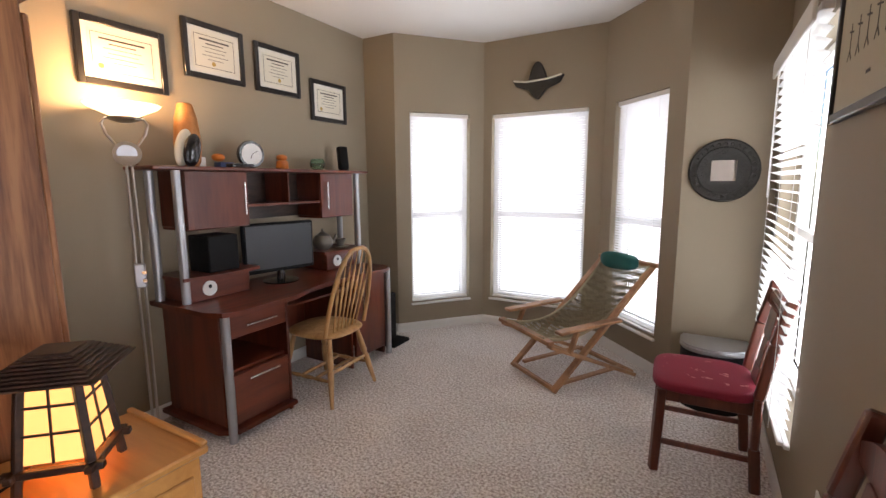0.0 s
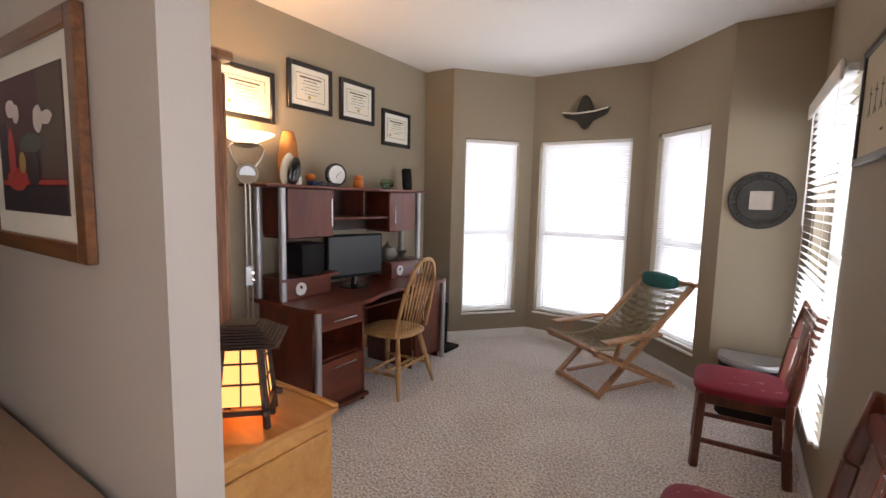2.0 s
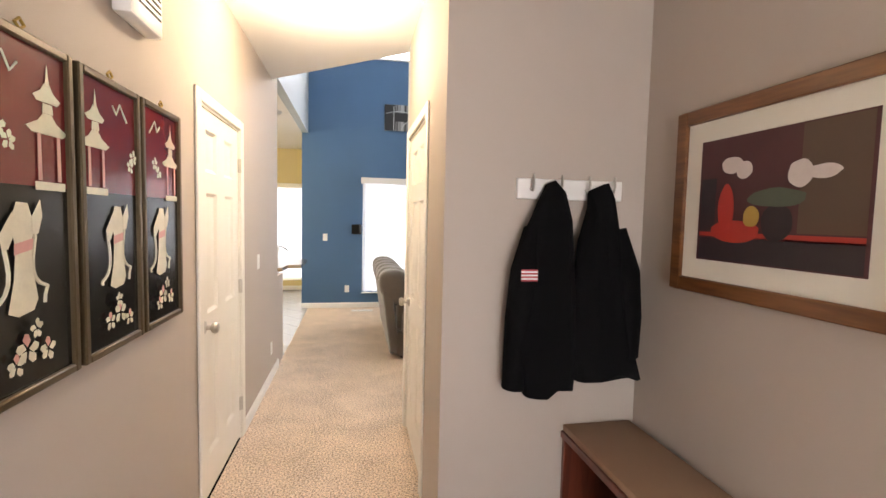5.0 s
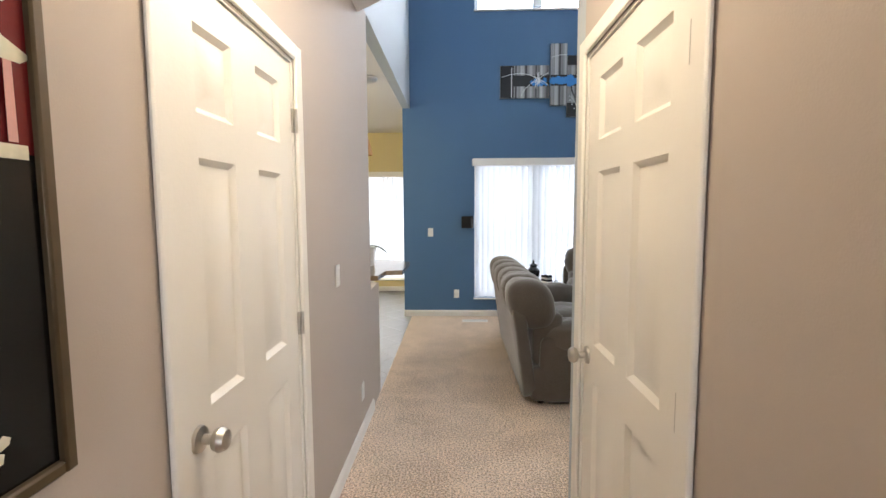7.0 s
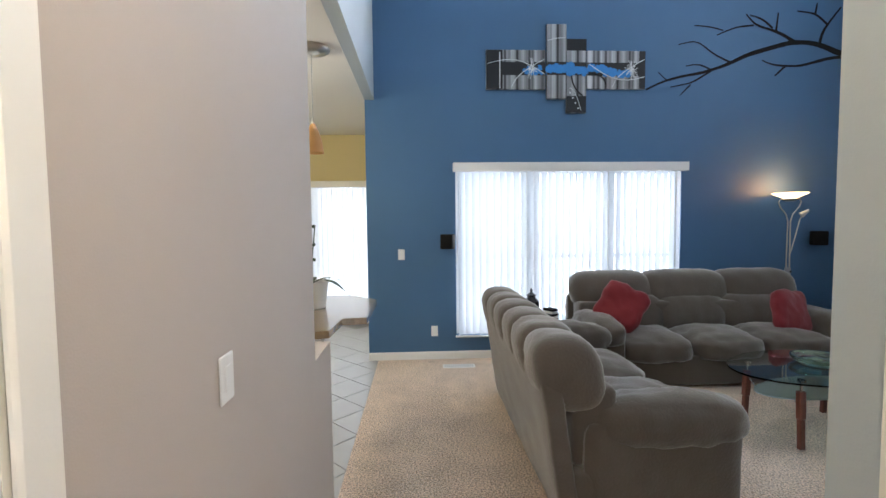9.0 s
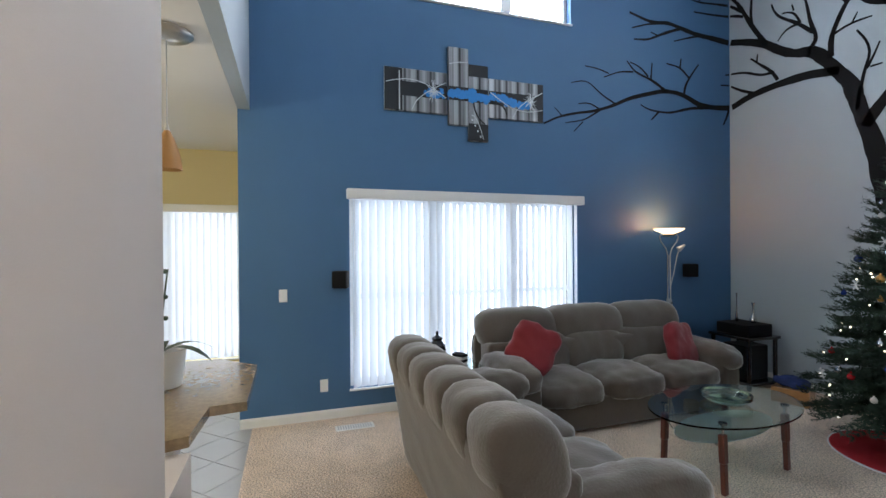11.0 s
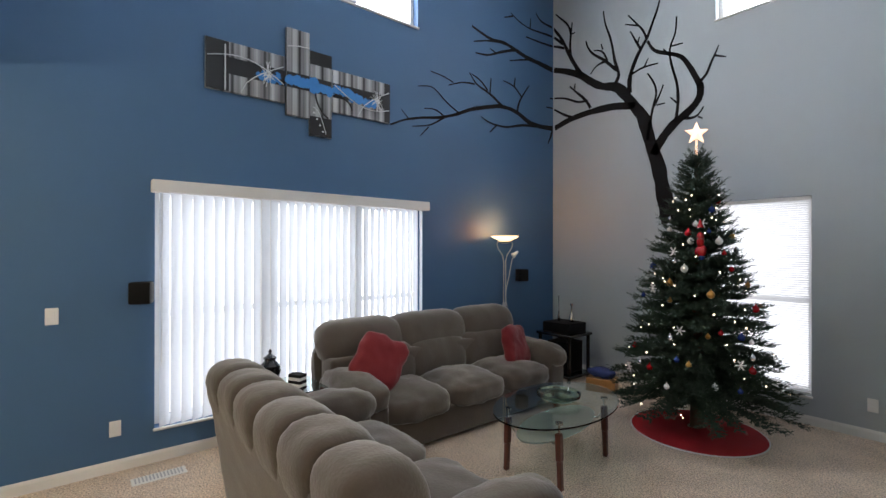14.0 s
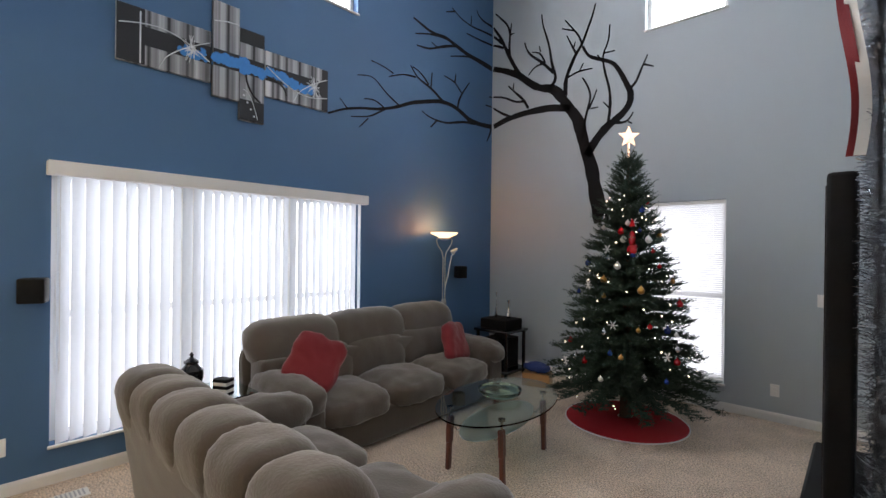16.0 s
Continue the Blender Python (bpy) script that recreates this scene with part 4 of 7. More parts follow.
limb(PALE_FACE, 0.01, 0.007, [(-6.61, 3.85), (-6.56, 3.94)])
limb(PALE_FACE, 0.056, 0.036, [(-6.5, 2.77), (-6.39, 2.95), (-6.25, 3.1), (-6.12, 3.17), (-6.02, 3.25), (-5.96, 3.35), (-5.98, 3.47)])
limb(PALE_FACE, 0.033, 0.016, [(-5.97, 3.44), (-6.08, 3.68), (-6.17, 3.84), (-6.33, 3.92), (-6.5, 4.0), (-6.57, 4.15)])
limb(PALE_FACE, 0.019, 0.008, [(-5.98, 3.49), (-5.9, 3.55), (-5.87, 3.67), (-5.83, 3.73), (-5.79, 3.83)])
limb(PALE_FACE, 0.012, 0.007, [(-5.83, 3.73), (-5.72, 3.68)])
limb(PALE_FACE, 0.02, 0.008, [(-6.24, 3.1), (-6.21, 3.32), (-6.22, 3.53), (-6.29, 3.78), (-6.32, 3.97), (-6.24, 4.11), (-6.23, 4.31)])
limb(PALE_FACE, 0.012, 0.007, [(-6.31, 3.99), (-6.16, 3.98)])
limb(PALE_FACE, 0.011, 0.007, [(-6.3, 3.87), (-6.38, 3.99)])
limb(PALE_FACE, 0.012, 0.007, [(-6.21, 3.3), (-6.3, 3.4)])
limb(PALE_FACE, 0.02, 0.008, [(-6.16, 3.13), (-6.06, 3.1), (-5.99, 3.12), (-5.94, 3.21)])
limb(PALE_FACE, 0.01, 0.006, [(-6.0, 3.11), (-5.95, 3.08)])
limb(PALE_FACE, 0.022, 0.009, [(-6.57, 2.96), (-6.54, 3.17), (-6.5, 3.35), (-6.45, 3.5), (-6.49, 3.63), (-6.57, 3.76)])
limb(PALE_FACE, 0.015, 0.008, [(-6.49, 3.34), (-6.43, 3.44), (-6.38, 3.57)])
limb(PALE_FACE, 0.011, 0.007, [(-6.46, 3.35), (-6.36, 3.35)])
limb(PALE_FACE, 0.047, 0.037, [(-6.72, 3.41), (-7.01, 3.47), (-7.27, 3.48), (-7.5, 3.47), (-7.73, 3.44), (-7.88, 3.39), (-7.93, 3.38)])
limb(PALE_FACE, 0.022, 0.01, [(-7.35, 3.53), (-7.41, 3.65), (-7.55, 3.78), (-7.68, 3.91)])
limb(PALE_FACE, 0.012, 0.008, [(-7.6, 3.84), (-7.59, 3.93)])
limb(PALE_FACE, 0.017, 0.012, [(-7.39, 3.64), (-7.54, 3.65), (-7.76, 3.77), (-7.94, 3.81)])
limb(PALE_FACE, 0.021, 0.012, [(-7.64, 3.47), (-7.8, 3.55), (-7.94, 3.65)])
limb(BLUE_FACE, 0.037, 0.014, [(4.08, 4.22), (3.8, 4.24), (3.53, 4.25), (3.31, 4.29), (3.09, 4.33), (2.83, 4.3), (2.68, 4.33), (2.51, 4.37)])
limb(BLUE_FACE, 0.021, 0.009, [(3.31, 4.3), (3.04, 4.2), (2.78, 4.08), (2.57, 4.06)])
limb(BLUE_FACE, 0.016, 0.007, [(3.11, 4.33), (2.78, 4.27), (2.54, 4.19)])
limb(BLUE_FACE, 0.015, 0.007, [(3.58, 4.24), (3.37, 4.18), (3.18, 4.12)])
limb(BLUE_FACE, 0.011, 0.007, [(2.94, 4.15), (2.82, 4.18)])
limb(BLUE_FACE, 0.019, 0.008, [(4.07, 4.83), (3.85, 4.83), (3.75, 4.87), (3.71, 4.93)])
limb(BLUE_FACE, 0.016, 0.009, [(4.08, 4.56), (3.82, 4.54), (3.5, 4.53)])
limb(BLUE_FACE, 0.016, 0.007, [(4.07, 4.7), (3.79, 4.68), (3.6, 4.66), (3.36, 4.69), (3.2, 4.76)])
limb(BLUE_FACE, 0.012, 0.008, [(3.59, 4.66), (3.6, 4.81)])
limb(BLUE_FACE, 0.011, 0.007, [(3.25, 4.73), (3.08, 4.66)])
limb(BLUE_FACE, 0.037, 0.009, [(4.1, 3.38), (3.82, 3.36), (3.57, 3.37), (3.39, 3.45), (3.22, 3.49), (3.0, 3.49), (2.74, 3.42), (2.5, 3.35), (2.24, 3.23), (1.99, 3.15), (1.75, 3.11), (1.53, 3.05), (1.34, 2.96)])
limb(BLUE_FACE, 0.011, 0.009, [(4.09, 3.81), (4.02, 3.8)])
limb(BLUE_FACE, 0.011, 0.009, [(4.09, 3.67), (3.94, 3.66)])
limb(BLUE_FACE, 0.021, 0.008, [(3.82, 3.36), (3.45, 3.32), (3.11, 3.23), (2.9, 3.23), (2.75, 3.25), (2.67, 3.29)])
limb(BLUE_FACE, 0.013, 0.007, [(2.94, 3.23), (2.82, 3.12)])
limb(BLUE_FACE, 0.019, 0.009, [(3.33, 3.46), (3.35, 3.59), (3.44, 3.72), (3.57, 3.88)])
limb(BLUE_FACE, 0.015, 0.007, [(3.43, 3.68), (3.27, 3.81), (3.06, 3.83)])
limb(BLUE_FACE, 0.013, 0.008, [(3.27, 3.8), (3.29, 3.92)])
limb(BLUE_FACE, 0.022, 0.007, [(3.06, 3.48), (2.89, 3.58), (2.74, 3.63), (2.58, 3.67), (2.47, 3.79)])
limb(BLUE_FACE, 0.014, 0.008, [(2.82, 3.61), (2.84, 3.81)])
limb(BLUE_FACE, 0.014, 0.007, [(2.78, 3.64), (2.65, 3.75), (2.51, 3.78)])
limb(BLUE_FACE, 0.011, 0.006, [(2.56, 3.67), (2.36, 3.65), (2.14, 3.56)])
limb(BLUE_FACE, 0.008, 0.006, [(2.21, 3.61), (2.06, 3.65), (1.88, 3.66)])
limb(BLUE_FACE, 0.011, 0.005, [(2.31, 3.26), (2.11, 3.35), (1.98, 3.45), (1.89, 3.5), (1.7, 3.45)])
limb(BLUE_FACE, 0.01, 0.005, [(2.08, 3.18), (1.95, 3.25), (1.79, 3.22)])
limb(BLUE_FACE, 0.008, 0.005, [(1.58, 3.06), (1.48, 3.15)])
limb(BLUE_FACE, 0.011, 0.005, [(2.08, 3.17), (1.87, 3.04), (1.62, 2.99)])
limb(BLUE_FACE, 0.009, 0.005, [(1.85, 3.02), (1.73, 2.9)])
limb(BLUE_FACE, 0.021, 0.01, [(4.09, 3.37), (4.03, 3.23), (3.98, 3.15)])

# ---- decorated tree ----
needle = mat("fir_needles", (0.022, 0.045, 0.026), 0.7, var=0.45, scale=14)
bark = mat("fir_bark", (0.07, 0.04, 0.025), 0.9, var=0.2)


def fir(m):
    root = thing("christmas_tree", m, "decorated fir with lights, baubles and a lit star", "tree")
    bm = bmesh.new()
    tube(bm, [(0, 0, 0.0), (0.01, 0, 0.8), (0, 0.01, 1.6), (0, 0, 2.5)], [0.055, 0.045, 0.03, 0.008], 10)
    part("trunk", bm, bark, root)
    rnd = random.Random(5)
    verts, faces = [], []

    def twig(p, d, length):
        """A shoot with stiff needles all round it."""
        d = d.normalized()
        s = d.orthogonal().normalized()
        t = d.cross(s)
        b = len(verts)
        for k in range(3):
            a = k * 2.094
            verts.append(p + 0.004 * (math.cos(a) * s + math.sin(a) * t))
        verts.append(p + d * length)
        faces.extend([(b, b + 1, b + 3), (b + 1, b + 2, b + 3), (b + 2, b, b + 3)])
        count = int(length / 0.007)
        for i in range(count):
            q = p + d * (length * (i + 0.5) / count)
            a = rnd.uniform(0, 6.283)
            o = math.cos(a) * s + math.sin(a) * t
            e = q + (o * 0.85 + d * 0.55) * rnd.uniform(0.020, 0.032)
            w = d.cross(o) * 0.0045
            b = len(verts)
            verts.extend([q - w, q + w, e])
            faces.append((b, b + 1, b + 2))

    z = 0.30
    while z < 2.42:
        f = (z - 0.30) / 2.2
        reach = 0.70 * (1 - f) ** 0.85 + 0.05
        n = max(4, int(15 * (1 - f) + 4))
        for i in range(n):
            a = 2 * math.pi * (i + rnd.random()) / n
            r = reach * rnd.uniform(0.72, 1.0)
            rise = 0.12 + 0.75 * f + rnd.uniform(-0.12, 0.12)
            d = Vector((math.cos(a), math.sin(a), rise)).normalized()
            p0 = Vector((0, 0, z + rnd.uniform(-0.03, 0.03)))
            k = max(3, int(r / 0.042))
            for j in range(k):
                u = (j + 1) / k
                if u < 0.12:
                    continue
                q = p0 + d * r * u + Vector((0, 0, -0.16 * (1 - f) * u * u))
                side = Vector((-math.sin(a), math.cos(a), 0))
                for s in (-1, 1):
                    twig(q, d * 0.8 + side * s * rnd.uniform(0.5, 0.9) + Vector((0, 0, rnd.uniform(-0.15, 0.25))), rnd.uniform(0.07, 0.13) * (1.15 - 0.4 * u))
                twig(q, d + Vector((0, 0, rnd.uniform(-0.1, 0.3))), rnd.uniform(0.08, 0.12))
        z += 0.05
    for i in range(14):
        a = i * 2.4
        twig(Vector((0, 0, 2.28 + 0.014 * i)), Vector((math.cos(a) * 0.5, math.sin(a) * 0.5, 0.95)), 0.25 - 0.009 * i)
    mesh = bpy.data.meshes.new("crown")
    mesh.from_pydata([tuple(v) for v in verts], [], faces)
    mesh.materials.append(needle)
    crown = new("crown", mesh)
    crown.parent = root

    star_mat = glow("lit_star", (1.0, 0.62, 0.40), 2.2)
    bm = bmesh.new()
    ring = [(r * math.sin(a), r * math.cos(a)) for a, r in [(math.pi * i / 5, 0.105 if i % 2 == 0 else 0.045) for i in range(10)]]
    face = Matrix.Rotation(radians(40), 4, "Z") @ Matrix.Rotation(radians(90), 4, "X")
    fr = [bm.verts.new(Matrix.Translation((0, 0, 2.69)) @ face @ Vector((x, y, 0))) for x, y in ring]
    tips = [bm.verts.new(Matrix.Translation((0, 0, 2.69)) @ face @ Vector((0, 0, s * 0.03))) for s in (1, -1)]
    for i in range(10):
        bm.faces.new((fr[i], fr[(i + 1) % 10], tips[0]))
        bm.faces.new((fr[(i + 1) % 10], fr[i], tips[1]))
    rod(bm, (0, 0, 2.44), (0, 0, 2.63), 0.008)
    part("tree_topper", bm, star_mat, root, "glowing five-pointed star", smooth=False)

    kinds = [mat("bauble_red", (0.45, 0.01, 0.015), 0.15, coat=0.5), mat("bauble_silver", (0.7, 0.7, 0.72), 0.15, 1.0), mat("bauble_white", (0.75, 0.74, 0.72), 0.4), mat("bauble_gold", (0.5, 0.25, 0.06), 0.3, 0.6), mat("bauble_blue", (0.03, 0.06, 0.25), 0.2, coat=0.5)]
    tiny = glow("tiny_bulb", (1.0, 0.82, 0.55), 8.0)

    def spot(lo, hi, out):
        f = rnd.uniform(lo, hi)
        a = radians(rnd.uniform(-150, 60))
        r = (0.70 * (1 - f) ** 0.85 + 0.05) * out
        return Vector((r * math.cos(a), r * math.sin(a), 0.30 + 2.2 * f + 0.02))

    for i in range(64):
        bm = bmesh.new()
        p = spot(0.0, 0.85, rnd.uniform(0.78, 0.95))
        bmesh.ops.create_icosphere(bm, subdivisions=1, radius=0.006, matrix=Matrix.Translation(p))
        part("light_bulb", bm, tiny, root)
    for i in range(46):
        bm = bmesh.new()
        r = rnd.uniform(0.018, 0.032)
        p = spot(0.0, 0.8, rnd.uniform(0.78, 0.92))
        lathe(bm, [(0.003, r * 1.5), (r * 0.25, r * 1.2), (r * 0.3, r), (r * 0.75, r * 0.66), (r, 0), (r * 0.75, -r * 0.66), (r * 0.1, -r)], 12, Matrix.Translation(p))
        part("bauble", bm, kinds[i % 5], root)
    for a, z in ((-95, 1.62), (-112, 1.30), (-80, 0.98), (-60, 1.86), (-118, 0.62), (-40, 0.75)):
        f = (z - 0.3) / 2.2
        r = 0.70 * (1 - f) ** 0.85 + 0.06
        p = Vector((r * math.cos(radians(a)), r * math.sin(radians(a)), z))
        bm = bmesh.new()
        for k in range(3):
            d = Vector((math.cos(radians(a + 90)) * math.cos(k * 1.047), math.sin(radians(a + 90)) * math.cos(k * 1.047), math.sin(k * 1.047)))
            bar(bm, p - d * 0.042, p + d * 0.042, 0.008, 0.006, 0.001)
            for s in (-1, 1):
                e = Vector((0, 0, 1)).cross(d) if abs(d.z) < 0.9 else Vector((1, 0, 0))
                bar(bm, p + d * s * 0.028 - e.normalized() * 0.014, p + d * s * 0.028 + e.normalized() * 0.014, 0.006, 0.005, 0.001)
        part("snowflake", bm, kinds[2], root, "white snowflake ornament")
    bm = bmesh.new()
    p = Vector((0.16, -0.32, 1.72))
    soft(bm, p, (0.06, 0.05, 0.13), 2.2, 4)
    soft(bm, p + Vector((0, 0, -0.10)), (0.09, 0.04, 0.09), 2.2, 4)
    rod(bm, p + Vector((0, 0, 0.10)), p + Vector((0, 0, 0.17)), 0.028, 0.004)
    part("felt_ornament", bm, kinds[0], root, "red felt ornament")
    return root


fir(pose(-5.62, 3.12, 0, 0, 0, 0))
bm = bmesh.new()
rings = []
for r in (0.07, 0.3, 0.44, 0.53, 0.545):
    rings.append([bm.verts.new((r * math.cos(a), r * math.sin(a), 0.012 + 0.035 * max(0, 1 - r / 0.54) + 0.008 * noise.noise(Vector((6 * r * math.cos(a), 6 * r * math.sin(a), 0))))) for a in [2 * math.pi * i / 72 for i in range(72)]])
for v in rings[-1]:
    v.co.z = 0.002
for u, v in zip(rings, rings[1:]):
    for j in range(72):
        bm.faces.new((u[j], u[(j + 1) % 72], v[(j + 1) % 72], v[j]))
root = thing("tree_skirt", pose(-5.62, 3.12, 0), "round red felt tree skirt with a white edge", "tree skirt")
part("skirt_cloth", bm, mat("red_felt", (0.42, 0.008, 0.014), 0.9, var=0.1, bump=0.2), root)
bm = bmesh.new()
tube(bm, [(0.545 * math.cos(a), 0.545 * math.sin(a), 0.007) for a in [2 * math.pi * i / 72 for i in range(72)]], 0.006, 6, True)
part("piping", bm, trim_white, root)

# television and tinsel by the hall corner
root = thing("television", pose(-4.02, 1.28, 0), "flat black television on a black stand, seen edge-on", "television")
bm = bmesh.new()
box(bm, (-0.05, -0.56, 0.74), (0.03, 0.56, 1.88), 0.015, None, 3)
part("screen_case", bm, black_plastic, root)
bm = bmesh.new()
box(bm, (-0.054, -0.52, 0.80), (-0.051, 0.52, 1.84))
part("screen", bm, black_gloss, root)
bm = bmesh.new()
box(bm, (-0.04, -0.12, 0.60), (-0.012, 0.12, 0.78), 0.008)
part("neck", bm, black_plastic, root)
bm = bmesh.new()
box(bm, (-0.14, -0.62, 0), (0.24, 0.62, 0.61), 0.012)
part("stand", bm, black_plastic, root)
tinsel = mat("silver_tinsel", (0.75, 0.76, 0.78), 0.2, 1.0, var=0.2, scale=60)
root = thing("tinsel_garland", pose(-3.945, 0.60, 0), "silver tinsel garland with a red and white ribbon", "garland")
bm = bmesh.new()
rod(bm, (0, 0, 3.1), (0.294, 0, 3.1), 0.008)
part("bracket", bm, nickel, root)
rnd = random.Random(3)
verts, faces = [], []
for i in range(9000):
    z = rnd.uniform(0.62, 3.1)
    a = rnd.uniform(0, 6.283)
    r = rnd.uniform(0.025, 0.058)
    o = Vector((math.cos(a), math.sin(a), rnd.uniform(-0.5, 0.5)))
    p = Vector((0, 0, z))
    w = Vector((-math.sin(a), math.cos(a), 0.4)) * 0.0022
    b = len(verts)
    verts += [p - w, p + w, p + o * r + w, p + o * r - w]
    faces.append((b, b + 1, b + 2, b + 3))
mesh = bpy.data.meshes.new("tinsel")
mesh.from_pydata([tuple(v) for v in verts], [], faces)
mesh.materials.append(tinsel)
ob = new("tinsel", mesh)
ob.parent = root
tagged(ob, kind="stuff")
for off, mt in ((0.0, red_cloth), (0.035, trim_white)):
    bm = bmesh.new()
    rows = []
    for i in range(60):
        t = i / 59
        x, y = -0.07 + 0.02 * math.sin(9 * t) + off * 0.5, -0.05 + 0.02 * math.cos(7 * t) - off * 0.2
        rows.append([bm.verts.new((x + s * 0.014, y + s * 0.012 * math.cos(14 * t), 3.0 - 1.10 * t)) for s in (-1, 1)])
    for p, q in zip(rows, rows[1:]):
        bm.faces.new((p[0], p[1], q[1], q[0]))
    part("ribbon", bm, mt, root)

# ---- kitchen ----
granite = mat("granite", (0.23, 0.16, 0.085), 0.2, var=0.95, scale=38, coat=0.3, fine=140)
root = thing("bar_counter", pose(0, 0, 0), "speckled brown granite bar top with clipped corners", "counter")
bm = bmesh.new()
slab(bm, [(-4.99, -1.95), (-4.99, -1.64), (-5.64, -1.64), (-5.66, -1.50), (-6.30, -1.50), (-6.52, -1.72), (-6.52, -2.0), (-6.35, -2.15), (-5.2, -2.15)][2:] + [(-5.34, -1.66)], 0.915, 0.955)
part("worktop", bm, granite, root)
bm = bmesh.new()
box(bm, (-5.33, -1.782, 0.875), (-5.42, -1.70, 0.914), 0.005)
part("bracket", bm, trim_white, root)
root = thing("orchid_pot", pose(-6.02, -1.90, 0.956), "orchid with dark strap leaves in a white pot", "plant")
bm = bmesh.new()
lathe(bm, [(0.082, 0), (0.088, 0.006), (0.105, 0.16), (0.112, 0.175), (0.10, 0.175), (0.09, 0.14)], 24)
part("pot", bm, trim_white, root)
leaf = mat("orchid_leaf", (0.03, 0.05, 0.02), 0.4)
for i in range(6):
    a = i * 1.1
    bm = bmesh.new()
    pts = [Vector((math.cos(a), math.sin(a), 0)) * (0.27 * t) + Vector((0, 0, 0.16 + 0.16 * t - 0.20 * t * t)) for t in [k / 6 for k in range(7)]]
    s = Vector((-math.sin(a), math.cos(a), 0))
    rows = [[bm.verts.new(p + s * w * 0.026 * math.sin(math.pi * (0.12 + 0.88 * k / 6))) for w in (-1, 0, 1)] for k, p in enumerate(pts)]
    for p, q in zip(rows, rows[1:]):
        for j in range(2):
            bm.faces.new((p[j], p[j + 1], q[j + 1], q[j]))
    part("leaf", bm, leaf, root)
bm = bmesh.new()
tube(bm, [(0, 0, 0.12), (0.01, 0.01, 0.35), (0.0, 0.03, 0.55)], 0.004, 6)
st = part("flower_stalk", bm, leaf, root)
for z in (0.32, 0.42, 0.54):
    bm = bmesh.new()
    bmesh.ops.create_icosphere(bm, subdivisions=2, radius=0.012, matrix=Matrix.Translation((0.004, 0.02, z)))
    part("bud", bm, leaf, st)
amber = glow("amber_shade", (0.42, 0.21, 0.06), 0.12)
root = thing("pendant_lamp", pose(-6.53, -1.98, KCEIL), "brown amber glass pendant on a thin pale cord", "lamp")
bm = bmesh.new()
lathe(bm, [(0.14, -0.001), (0.14, -0.012), (0.12, -0.03), (0.03, -0.045), (0.01, -0.05)], 32)
part("canopy", bm, nickel, root)
bm = bmesh.new()
rod(bm, (0, 0, -0.56), (0, 0, -0.04), 0.003, seg=6)
part("cord", bm, silver, root)
bm = bmesh.new()
lathe(bm, [(0.006, -0.525), (0.012, -0.56), (0.016, -0.575)], 16)
part("socket_cap", bm, nickel, root)
bm = bmesh.new()
lathe(bm, [(0.016, -0.565), (0.038, -0.61), (0.066, -0.70), (0.077, -0.785), (0.072, -0.785), (0.03, -0.62)], 28)
part("shade", bm, amber, root)
# fill light without a fixture, added to brighten the kitchen
bulb("kitchen_fill", (-6.6, -3.2, 2.5), 75, (1.0, 0.86, 0.62), 0.12)

# ---- hall and foyer ----


